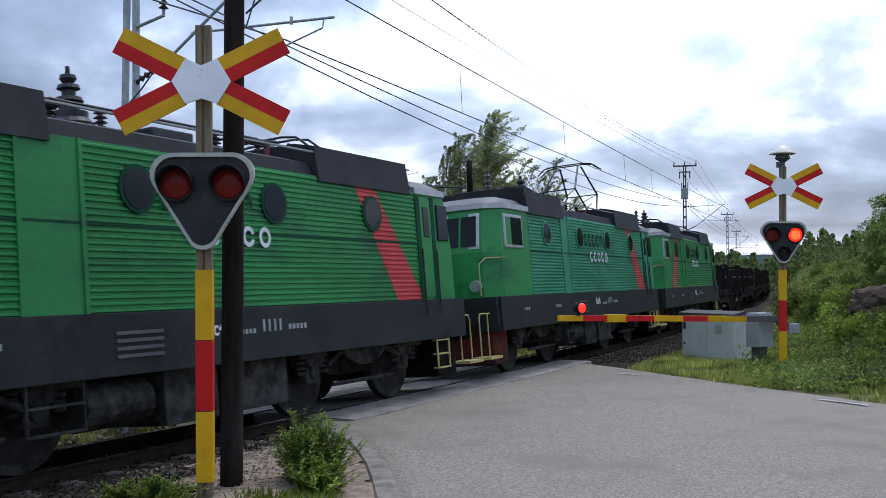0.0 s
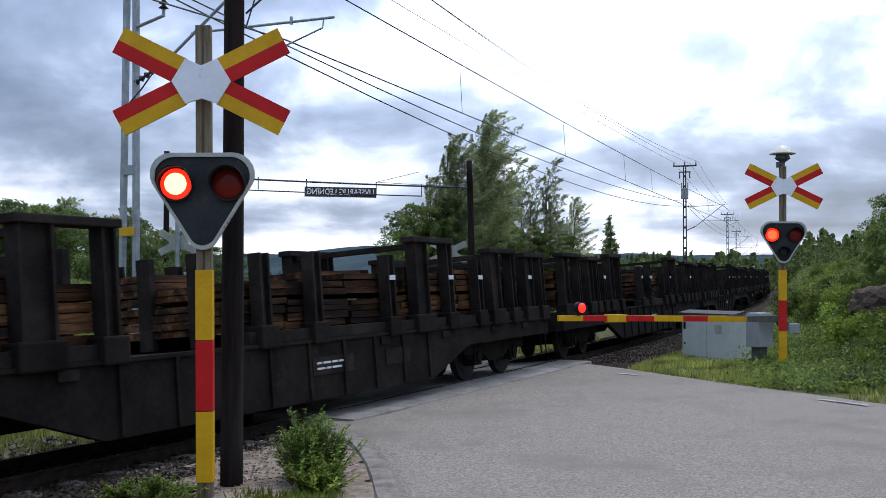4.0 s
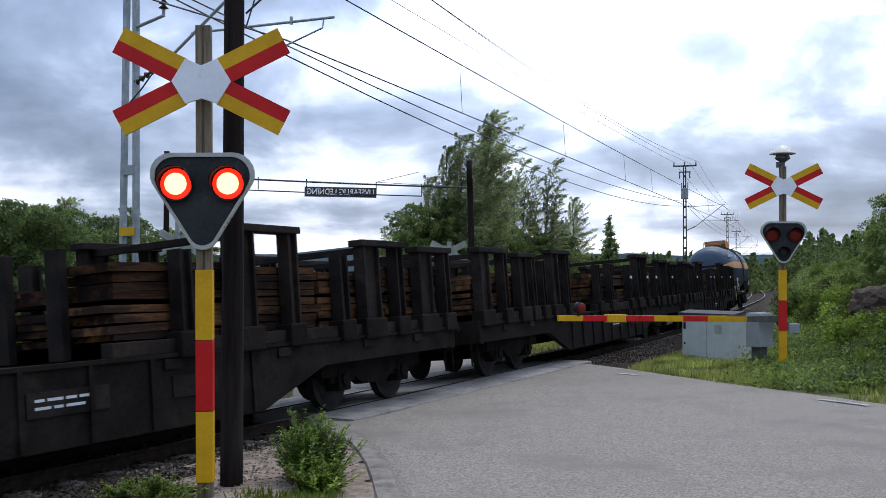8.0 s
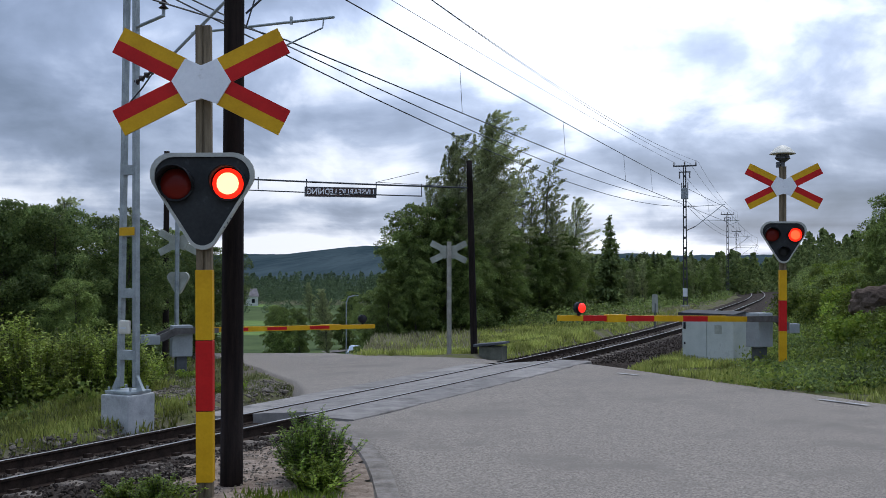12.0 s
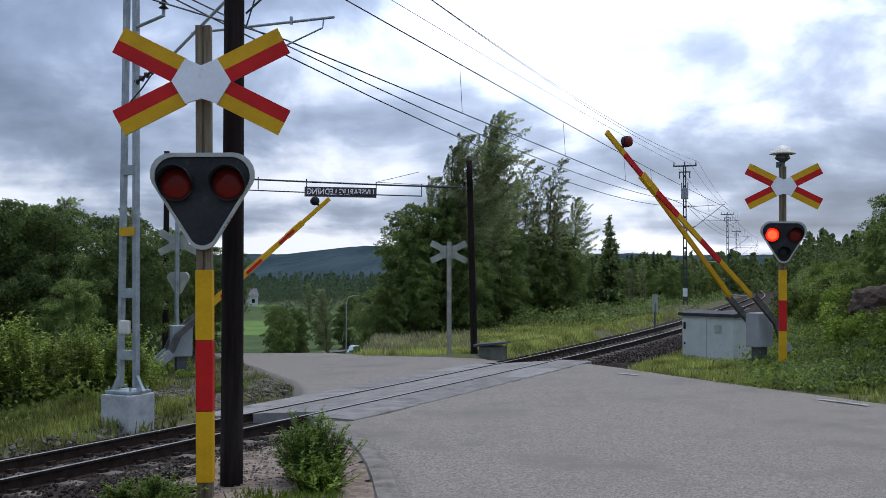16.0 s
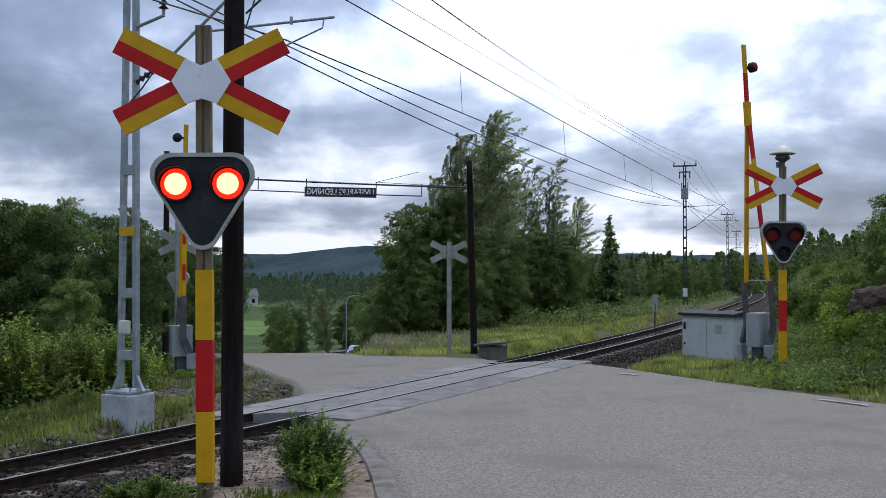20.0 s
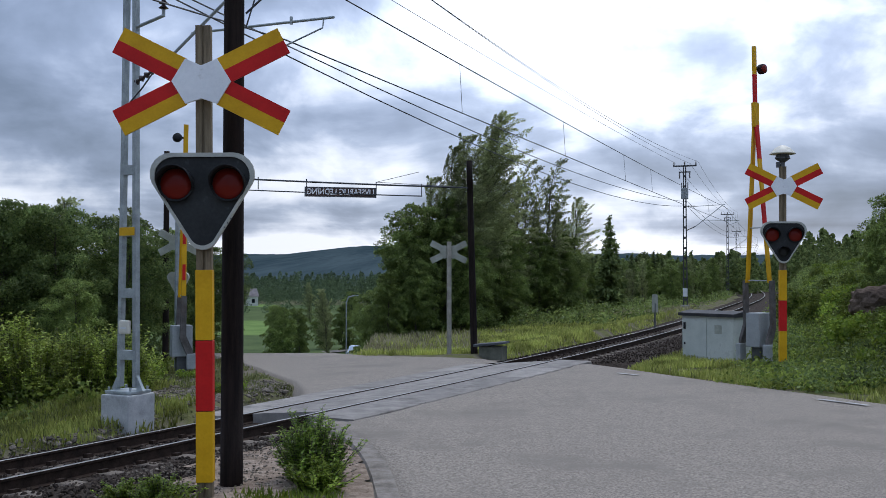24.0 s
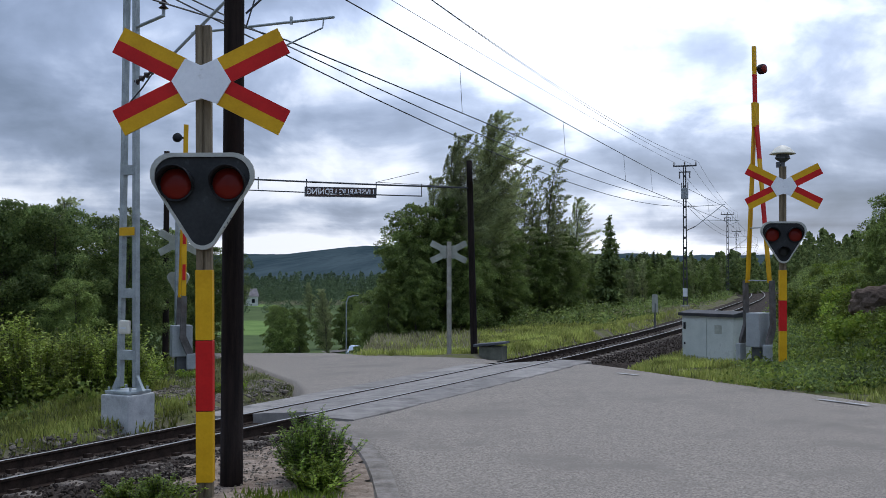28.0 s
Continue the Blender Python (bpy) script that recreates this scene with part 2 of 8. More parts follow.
M_MARKGREY = surface("marking_grey", (0.22, 0.23, 0.23), (0.32, 0.33, 0.33), 3, 0.6, bump=0)
M_PANTO = surface("pantograph_red", (0.12, 0.03, 0.03), (0.2, 0.055, 0.05), 5, 0.6, bump=0.05)
M_PANTODK = surface("pantograph_dark", (0.02, 0.02, 0.022), (0.05, 0.05, 0.052), 5, 0.5, 0.5, bump=0.03)
M_WAGON = surface("wagon_rust", (0.006, 0.0045, 0.0036), (0.019, 0.014, 0.011), 1.6, 0.85, bump=0.4, fine=22, dirt=(0.034, 0.023, 0.017), dirt_scale=1.2, dirt_at=0.6, vary=0.15, spec=0.1)
M_STAKE = surface("stake_steel", (0.009, 0.0075, 0.0065), (0.028, 0.021, 0.017), 2.5, 0.8, 0.1, bump=0.3, fine=30, dirt=(0.05, 0.032, 0.022), dirt_scale=2.5, dirt_at=0.6, vary=0.2, spec=0.12)
M_TIMBER = surface("rough_timber", (0.028, 0.014, 0.007), (0.19, 0.088, 0.034), 2.6, 0.9, bump=0.7, fine=18, dirt=(0.02, 0.012, 0.009), dirt_scale=1.1, dirt_at=0.40, vary=0.5, stretch=(0.35, 3, 3), spec=0.1)
M_TANK = surface("tank_blue", (0.026, 0.048, 0.078), (0.048, 0.077, 0.115), 0.7, 0.45, bump=0.05, fine=20, dirt=(0.085, 0.09, 0.085), dirt_scale=0.6, dirt_at=0.52, stretch=(1.5, 1, 0.5), spec=0.3)
M_TANKDK = surface("tank_dark_blue", (0.008, 0.017, 0.055), (0.015, 0.030, 0.088), 0.8, 0.45, bump=0.05, fine=20, dirt=(0.016, 0.022, 0.038), dirt_scale=0.7, dirt_at=0.5, spec=0.25)
M_ORANGE = surface("tank_orange", (0.52, 0.24, 0.10), (0.66, 0.33, 0.15), 1.2, 0.5, bump=0.04, dirt=(0.35, 0.2, 0.1), dirt_scale=1.3, dirt_at=0.6, stretch=(2, 1, 0.5))
M_BOXORANGE = surface("dome_box_orange", (0.5, 0.19, 0.05), (0.62, 0.27, 0.085), 2, 0.55, bump=0.05, dirt=(0.25, 0.12, 0.05), dirt_scale=2, dirt_at=0.56)
M_MARKWHITE = surface("marking_white", (0.5, 0.52, 0.52), (0.66, 0.67, 0.67), 3, 0.6, bump=0)
M_ROADMARK = surface("worn_road_paint", (0.22, 0.21, 0.20), (0.48, 0.47, 0.45), 9, 0.8, bump=0.1, fine=60, dirt=(0.2, 0.175, 0.145), dirt_scale=6, dirt_at=0.5)
M_MARKGREEN = surface("marking_dark_green", (0.006, 0.045, 0.022), (0.012, 0.06, 0.03), 3, 0.6, bump=0, spec=0.1)
M_MOSSY = surface("mossy_concrete", (0.09, 0.092, 0.07), (0.17, 0.17, 0.13), 4, 0.9, bump=0.4, fine=50, spec=0.1)
M_BELL = surface("bell_hood_cream", (0.56, 0.525, 0.43), (0.68, 0.64, 0.53), 3, 0.5, bump=0.05)
M_DUSTY = surface("dusty_gear_grey", (0.024, 0.023, 0.021), (0.066, 0.063, 0.058), 4, 0.8, bump=0.2, fine=30, dirt=(0.012, 0.011, 0.0095), dirt_scale=3.0, dirt_at=0.46, spec=0.12)
# alder leaf colour darkened to stand for shade inside the dense wood
M_SHADELEAF = leafy("grey_alder_leaves", (0.070, 0.110, 0.036), (0.205, 0.26, 0.08))
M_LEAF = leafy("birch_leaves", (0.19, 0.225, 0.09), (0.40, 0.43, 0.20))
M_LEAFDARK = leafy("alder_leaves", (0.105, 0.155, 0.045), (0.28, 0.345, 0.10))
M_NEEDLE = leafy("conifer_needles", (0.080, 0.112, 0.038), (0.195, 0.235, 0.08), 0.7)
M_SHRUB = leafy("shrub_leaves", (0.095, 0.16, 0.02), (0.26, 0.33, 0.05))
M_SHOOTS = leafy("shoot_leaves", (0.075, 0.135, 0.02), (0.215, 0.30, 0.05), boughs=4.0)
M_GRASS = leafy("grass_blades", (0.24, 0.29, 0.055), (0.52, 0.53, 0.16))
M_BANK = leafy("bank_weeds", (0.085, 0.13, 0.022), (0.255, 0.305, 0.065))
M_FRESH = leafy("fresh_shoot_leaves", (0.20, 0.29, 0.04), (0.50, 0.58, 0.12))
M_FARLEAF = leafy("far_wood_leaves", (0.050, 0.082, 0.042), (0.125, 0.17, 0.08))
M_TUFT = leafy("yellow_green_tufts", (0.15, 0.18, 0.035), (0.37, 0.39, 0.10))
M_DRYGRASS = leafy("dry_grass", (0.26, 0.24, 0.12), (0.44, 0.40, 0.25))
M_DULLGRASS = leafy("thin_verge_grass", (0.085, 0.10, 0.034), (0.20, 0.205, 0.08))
M_BARK = surface("bark", (0.05, 0.042, 0.036), (0.14, 0.12, 0.105), 5, 0.9, bump=0.6, fine=30, spec=0.1)
M_VALLEY = surface("valley_grass", (0.045, 0.07, 0.022), (0.085, 0.115, 0.04), 0.15, 0.95, bump=0.2, fine=3, spec=0.08)
# distance haze is mixed into this forest colour, hence its blue
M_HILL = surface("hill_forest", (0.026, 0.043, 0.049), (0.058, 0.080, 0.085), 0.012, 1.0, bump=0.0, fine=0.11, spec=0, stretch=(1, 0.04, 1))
M_ROCK = surface("rock", (0.07, 0.05, 0.038), (0.18, 0.132, 0.10), 1.5, 0.95, bump=0.9, fine=12, bump_dist=0.06, spec=0.1)
M_CARBODY = surface("car_paint_pale_blue", (0.35, 0.42, 0.48), (0.45, 0.52, 0.58), 2, 0.3, bump=0)
M_HOUSEWALL = surface("house_wall", (0.45, 0.45, 0.42), (0.6, 0.6, 0.56), 1, 0.8, bump=0.1)
M_HOUSEROOF = surface("house_roof", (0.10, 0.09, 0.09), (0.18, 0.16, 0.155), 1, 0.8, bump=0.1)
M_MEADOW = surface("meadow", (0.09, 0.15, 0.035), (0.15, 0.22, 0.06), 0.12, 0.95, bump=0.2, fine=3, spec=0.08)
M_KERB = surface("worn_kerb", (0.13, 0.112, 0.092), (0.25, 0.222, 0.19), 5, 0.9, bump=0.5, fine=50, dirt=(0.11, 0.095, 0.078), dirt_scale=2.0, spec=0.1)
M_SAND = surface("sandy_gravel", (0.15, 0.110, 0.08), (0.33, 0.26, 0.20), 9, 0.95, bump=1.0, fine=60, dirt=(0.13, 0.10, 0.075), dirt_scale=1.6, dirt_at=0.56, bump_dist=0.025, spec=0.08)
# mast steel darkened: the silhouette against the sky is put into its colour
M_MASTDARK = surface("dark_mast_steel", (0.035, 0.035, 0.036), (0.085, 0.083, 0.08), 4, 0.6, 0.2, bump=0.1)
M_PALEPOST = surface("pale_post", (0.22, 0.205, 0.165), (0.36, 0.34, 0.28), 4, 0.8, bump=0.3, fine=40)

# ---- mesh helpers ----
def thing(name, label, category, m=None, group="", kind=""):
    ob = new(name)
    ob.empty_display_size = 0.2
    if m is not None:
        ob.matrix_basis = m
    return tagged(ob, label, category, group, kind)


def mesh_of(name, bm, mat, smooth=False):
    me = bpy.data.meshes.new(name)
    bm.normal_update()
    bm.to_mesh(me)
    bm.free()
    for mm in (mat if isinstance(mat, (list, tuple)) else [mat]):
        me.materials.append(mm)
    if smooth:
        me.polygons.foreach_set("use_smooth", [True] * len(me.polygons))
    return me


def part(name, bm, mat, parent=None, label="", smooth=False):
    ob = new(name, mesh_of(name, bm, mat, smooth))
    if parent is not None:
        ob.parent = parent
    if label:
        tagged(ob, label)
    return ob


def share(ob, parent, m):
    """Another object on the mesh of ob."""
    o = new(ob.name.split(".")[0], ob.data)
    o.parent = parent
    o.matrix_basis = m
    if "label" in ob:
        o["label"] = ob["label"]
    return o


def box(bm, x0, x1, y0, y1, z0, z1, bevel=0.0, mi=0, m=None):
    r = bmesh.ops.create_cube(bm, size=1)
    vs = r["verts"]
    bmesh.ops.scale(bm, verts=vs, vec=(x1 - x0, y1 - y0, z1 - z0))
    bmesh.ops.translate(bm, verts=vs, vec=((x0 + x1) / 2, (y0 + y1) / 2, (z0 + z1) / 2))
    if bevel > 0:
        es = list({e for v in vs for e in v.link_edges})
        rb = bmesh.ops.bevel(bm, geom=es, offset=bevel, segments=2, affect="EDGES", profile=0.6)
        vs = list({v for f in rb["faces"] for v in f.verts} | {v for v in vs if v.is_valid})
    if mi:
        for f in {f for v in vs for f in v.link_faces}:
            f.material_index = mi
    if m is not None:
        bmesh.ops.transform(bm, matrix=m, verts=vs)
    return vs


def rod(bm, a, b, r, r2=None, seg=8, caps=True):
    a, b = Vector(a), Vector(b)
    d = b - a
    m = Matrix.Translation((a + b) / 2) @ d.to_track_quat("Z", "Y").to_matrix().to_4x4()
    return bmesh.ops.create_cone(bm, cap_ends=caps, segments=seg, radius1=r, radius2=r if r2 is None else r2, depth=d.length, matrix=m)["verts"]


def pipe(bm, pts, r, seg=6):
    """One continuous bent tube through the points."""
    pts = [Vector(p) for p in pts]
    rings = []
    side = None
    for i, p in enumerate(pts):
        t = (pts[min(i + 1, len(pts) - 1)] - pts[max(i - 1, 0)]).normalized()
        ref = side if side is not None else (Vector((0, 0, 1)) if abs(t.z) < 0.9 else Vector((1, 0, 0)))
        up = (ref - t * ref.dot(t)).normalized()
        side = up
        sd = t.cross(up)
        rings.append([bm.verts.new(p + (sd * math.cos(2 * math.pi * k / seg) + up * math.sin(2 * math.pi * k / seg)) * r) for k in range(seg)])
    for a, b in zip(rings[:-1], rings[1:]):
        for k in range(seg):
            bm.faces.new((a[k], a[(k + 1) % seg], b[(k + 1) % seg], b[k]))
    bm.faces.new(rings[0][::-1])
    bm.faces.new(rings[-1])


def prism(bm, outline, y0, y1, axis="y", mi=0):
    """Outline in the plane across the axis, drawn out from y0 to y1."""
    def at(p, h):
        return {"y": (p[0], h, p[1]), "x": (h, p[0], p[1]), "z": (p[0], p[1], h)}[axis]
    a = [bm.verts.new(at(p, y0)) for p in outline]
    b = [bm.verts.new(at(p, y1)) for p in outline]
    n = len(outline)
    fs = [bm.faces.new(a[::-1]), bm.faces.new(b)]
    for i in range(n):
        fs.append(bm.faces.new((a[i], a[(i + 1) % n], b[(i + 1) % n], b[i])))
    for f in fs:
        f.material_index = mi
    bmesh.ops.recalc_face_normals(bm, faces=fs)
    return a + b


def sweep(bm, path, profile, closed=True, mi=0):
    """Profile points (side, up) carried along path points (place, side vector, up vector)."""
    rings = []
    for p, sd, up in path:
        rings.append([bm.verts.new(p + sd * a + up * b) for a, b in profile])
    n = len(profile)
    for r0, r1 in zip(rings[:-1], rings[1:]):
        for i in range(n if closed else n - 1):
            f = bm.faces.new((r0[i], r0[(i + 1) % n], r1[(i + 1) % n], r1[i]))
            f.material_index = mi
    if closed:
        bm.faces.new(rings[0][::-1]).material_index = mi
        bm.faces.new(rings[-1]).material_index = mi
    return rings


def raw(name, verts, faces, mat, parent=None, smooth=False, label=""):
    me = bpy.data.meshes.new(name)
    me.from_pydata([tuple(v) for v in verts], [], [tuple(f) for f in faces])
    me.materials.append(mat)
    if smooth:
        me.polygons.foreach_set("use_smooth", [True] * len(me.polygons))
    ob = new(name, me)
    if parent is not None:
        ob.parent = parent
    if label:
        tagged(ob, label)
    return ob


def quads(name, pts, mat, parent=None):
    """pts: array n x 4 x 3 of loose quads."""
    n = len(pts)
    me = bpy.data.meshes.new(name)
    me.vertices.add(n * 4)
    me.vertices.foreach_set("co", np.ascontiguousarray(pts, dtype=np.float32).ravel())
    me.loops.add(n * 4)
    me.loops.foreach_set("vertex_index", np.arange(n * 4, dtype=np.int32))
    me.polygons.add(n)
    me.polygons.foreach_set("loop_start", np.arange(0, n * 4, 4, dtype=np.int32))
    me.update(calc_edges=True)
    me.materials.append(mat)
    ob = new(name, me)
    if parent is not None:
        ob.parent = parent
    return ob


def ss(a, b, x):
    t = min(1.0, max(0.0, (x - a) / (b - a)))
    return t * t * (3 - 2 * t)


# ---- the railway line: plan of the track's centre line ----
GAUGE, CANT = 1.5, 0.13
ALONG, ACROSS = Vector((0.48398, 0.87508)), Vector((-0.87508, 0.48398))


def bend(l):
    if l < -60:
        return 0.0
    if l < 43:
        return 1 / 379
    if l < 72:
        return (72 - l) / 29 / 379
    if l < 90:
        return 0.0
    if l < 135:
        return 1 / 700
    if l < 225:
        return 0.0
    return -1 / 300


def lay_line():
    step, lo, hi = 0.5, -900.0, 420.0
    n = int((hi - lo) / step) + 1
    i0 = int(-lo / step)
    hs, ps = [0.0] * n, [None] * n
    hs[i0] = math.atan2(ALONG.y, ALONG.x)
    ps[i0] = ALONG * -3.03 + ACROSS * 9.618
    for i in range(i0, n - 1):
        k = bend(lo + i * step + step / 2)
        h = hs[i] + k * step / 2
        hs[i + 1], ps[i + 1] = hs[i] + k * step, ps[i] + Vector((math.cos(h), math.sin(h))) * step
    for i in range(i0, 0, -1):
        k = bend(lo + i * step - step / 2)
        h = hs[i] - k * step / 2
        hs[i - 1], ps[i - 1] = hs[i] - k * step, ps[i] - Vector((math.cos(h), math.sin(h))) * step
    return lo, step, hs, ps


LINE = lay_line()


def line_at(l):
    lo, step, hs, ps = LINE
    f = min(max((l - lo) / step, 0), len(hs) - 1.001)
    i = int(f)
    f -= i
    p = ps[i] * (1 - f) + ps[i + 1] * f
    return p, hs[i] * (1 - f) + hs[i + 1] * f


def on_line(l, side=0.0, up=0.0):
    """Place beside the line: side in metres towards the far side, up over the canted rail plane. Returns place, side vector, up vector."""
    p, h = line_at(l)
    t = Vector((math.cos(h), math.sin(h), 0))
    roll = math.asin(CANT / GAUGE)
    sd = Vector((-t.y, t.x, 0)) * math.cos(roll) + Vector((0, 0, -1)) * math.sin(roll)
    upv = t.cross(sd)
    return Vector((p.x, p.y, -CANT / 2)) + sd * side + upv * up, sd, upv


LINE_S = np.array([p.dot(ALONG) for p in LINE[3]])
LINE_Q = np.array([p.dot(ACROSS) for p in LINE[3]])


def beside(x, y):
    """Distance along the line's first straight and across the line (far side positive), for a place in the plan."""
    s = x * ALONG.x + y * ALONG.y
    return s, x * ACROSS.x + y * ACROSS.y - float(np.interp(s, LINE_S, LINE_Q))


# ---- ground, road and track ----
def road_level(x, y):
    s, u = beside(x, y)
    if u < -0.75:
        z = -0.015
    elif u < 0.75:
        z = -0.015 - (u + 0.75) * CANT / GAUGE
    else:
        z = -0.145 - min(u - 0.75, 7.0) * 0.034
    return z - 0.085 * max(0.0, y - 31.5) * ss(31.5, 36, y)


def ground_level(x, y):
    s, u = beside(x, y)
    z = road_level(x, min(y, 31.5)) - 0.05
    if u < 0:
        # bank and hillside beyond the near verge
        b = x - (8.3 + (y - 21) * 0.255)
        if y > 12:
            z += ss(12, 20, y) * (2.5 * (1 - math.exp(-max(0.0, b) / 6)) + 0.06 * min(max(0.0, b), 60)) * ss(-0.5, 2.0, b) * ss(3.2, 8.0, -u)
        if x < -0.4:
            z -= 0.06
        z -= 0.3 * ss(2.0, 3.4, abs(u)) * ss(32, 45, s) * (1 - ss(3, 7, -u))
        z -= 0.7 * (1 - (ss(1.6, 2.0, -u) if y < 16 else ss(2.3, 3.1, -u)))
    else:
        z -= 0.28 * ss(1.8, 4.5, u) * (1 - ss(12, 14, s) * (1 - ss(27, 30, s))) + 0.06 * ss(5, 16, u)
        edge = -0.066 * y if y < 45 else -2.97 + 0.03 * (min(y, 110) - 45)
        left = 1 - ss(edge - 0.022 * y - 0.2, edge, x)
        z -= left * (0.085 * max(0.0, min(y, 114) - 31.5) * ss(31, 36, y))
        z -= 0.9 * (1 - ss(-16, -6, x)) * ss(14, 24, y)
        z -= 0.6 * (1 - ss(2.3, 3.1, u))
    if y > 160:
        z += (noise.noise(Vector((x * 0.004, y * 0.004, 2))) * 7) * ss(160, 500, y)
    z += 0.05 * noise.noise(Vector((x * 0.4, y * 0.4, 0))) * ss(0, 2, abs(u) - 2)
    return z


def graded(lo, fine_lo, fine_hi, hi, step, grow):
    out = [fine_lo + i * step for i in range(int((fine_hi - fine_lo) / step) + 1)]
    st, v = step, out[-1]
    while v < hi:
        st *= grow
        v += st
        out.append(v)
    st, v = step, out[0]
    while v > lo:
        st *= grow
        v -= st
        out.insert(0, v)
    return out


def build_ground():
    xs = graded(-2500, -26, 30, 2500, 0.75, 1.16)
    ys = graded(-1500, -4, 64, 4200, 0.75, 1.12)
    verts = [(x, y, ground_level(x, y)) for y in ys for x in xs]
    w = len(xs)
    faces = [(j * w + i, j * w + i + 1, (j + 1) * w + i + 1, (j + 1) * w + i) for j in range(len(ys) - 1) for i in range(w - 1)]
    g = raw("ground", verts, faces, M_SOIL, smooth=True)
    tagged(g, "grassy ground with bare sandy patches", "ground", kind="structure")


build_ground()

# road: left and right edge, from behind the camera over the crossing and down to the valley
ROAD = [((-0.5, -14), (24, -14)), ((-0.45, 0), (16.5, 0)), ((-0.5, 6), (13.2, 6)), ((-0.63, 9.45), (11.2, 9.45)), ((-0.78, 10.6), (10.6, 10.6)), ((-0.9, 11.4), (10.1, 11.6)),
        ((-1.1, 12.4), (9.4, 12.9)), ((-1.36, 13.3), (8.7, 14.2)), ((-1.7, 14.05), (7.9, 15.7)), ((-2.15, 14.75), (7.0, 17.5)), ((-2.4, 15.3), (6.1, 19.3)), ((-2.55, 16.2), (5.1, 21.4)),
        ((-2.65, 17.4), (4.2, 23.3)), ((-2.75, 18.6), (3.3, 25.0)), ((-2.9, 20.0), (2.6, 26.2)), ((-3.4, 22.2), (1.7, 27.3)), ((-4.3, 24.7), (0.4, 28.8)), ((-5.2, 27.4), (-1.0, 30.0)), ((-6.1, 29.6), (-2.3, 31.0)),
        ((-7.2, 31.5), (-3.2, 32.6)), ((-9, 34.5), (-4.6, 35.0)), ((-11.5, 39), (-6.6, 40)), ((-14, 46), (-8.6, 47)), ((-16, 56), (-10.6, 56)), ((-18, 72), (-12.2, 71)), ((-21, 100), (-15, 98))]


def on_road(x, y):
    for (a, b), (c, d) in zip(ROAD[:-1], ROAD[1:]):
        y0, y1 = min(a[1], b[1]), max(c[1], d[1])
        if y < y0 - 0.1 or y > y1 + 0.1:
            continue
        pts = (Vector(a), Vector(b), Vector(d), Vector(c))
        inside = True
        for p, q in zip(pts, pts[1:] + pts[:1]):
            if (q.x - p.x) * (y - p.y) - (q.y - p.y) * (x - p.x) < -0.02:
                inside = False
                break
        if inside:
            return True
    return False


def build_road():
    n = 44
    rows = []
    for (a, b), (c, d) in zip(ROAD[:-1], ROAD[1:]):
        for k in range(5):
            f = k / 5
            rows.append((Vector(a).lerp(Vector(c), f), Vector(b).lerp(Vector(d), f)))
    verts, faces = [], []
    for l, r in rows:
        for i in range(n + 1):
            p = l.lerp(r, i / n)
            under = 0.03 * (1 - ss(1.60, 1.70, abs(beside(p.x, p.y)[1])))
            verts.append((p.x, p.y, road_level(p.x, p.y) - under + 0.012 * noise.noise(Vector((p.x * 0.3, p.y * 0.3, 5))) - (0.3 if i in (0, n) else 0)))
    w = n + 1
    for j in range(len(rows) - 1):
        for i in range(n):
            q = (j * w + i, j * w + i + 1, (j + 1) * w + i + 1, (j + 1) * w + i)
            if min(abs(beside(verts[k][0], verts[k][1])[1]) for k in q) < 0.98:
                continue
            faces.append(q)
    rd = raw("road", verts, faces, M_ASPHALT, smooth=True)
    tagged(rd, "worn light grey asphalt road over the railway line", "road", kind="structure")
    # white edge dashes near the verge
    for (a, b) in (((6.35, 17.2), (6.85, 16.35)), ((3.74, 21.85), (4.14, 21.35)), ((8.3, 13.9), (8.8, 13.0))):
        a, b = Vector(a), Vector(b)
        t = (b - a).normalized()
        sd = Vector((-t.y, t.x)) * 0.06
        vs = []
        for k in range(5):
            p = a.lerp(b, k / 4)
            for e in (-1, 1):
                vs.append((p.x + sd.x * e, p.y + sd.y * e, road_level(p.x, p.y) + 0.016))
        mk = raw("road_marking", vs, [(2 * k, 2 * k + 1, 2 * k + 3, 2 * k + 2) for k in range(4)], M_ROADMARK)
        tagged(mk, "worn white painted edge dash on the asphalt", "road marking", kind="structure")
    # pale concrete kerb band on the bend
    pts = [(-0.56, 4), (-0.58, 7), (-0.68, 9.45), (-0.82, 10.6), (-0.94, 11.4), (-1.14, 12.4), (-1.40, 13.3), (-1.76, 14.05)]
    bm = bmesh.new()
    path = []
    for i, p in enumerate(pts):
        q0, q1 = Vector(pts[max(0, i - 1)]), Vector(pts[min(len(pts) - 1, i + 1)])
        t = (q1 - q0).normalized()
        path.append((Vector((p[0], p[1], road_level(*p) + 0.0)), Vector((-t.y, t.x, 0)), Vector((0, 0, 1))))
    sweep(bm, path, [(-0.36, -0.15), (-0.30, 0.008), (-0.16, 0.016), (-0.08, 0.010), (-0.02, -0.12)])
    tagged(part("kerb", bm, M_KERB), "pale worn concrete kerb round the road's bend", "kerb", kind="structure")


build_road()


# track: ballast bed, sleepers, rails, crossing panels
CROSS0, CROSS1 = 15.3, 26.7


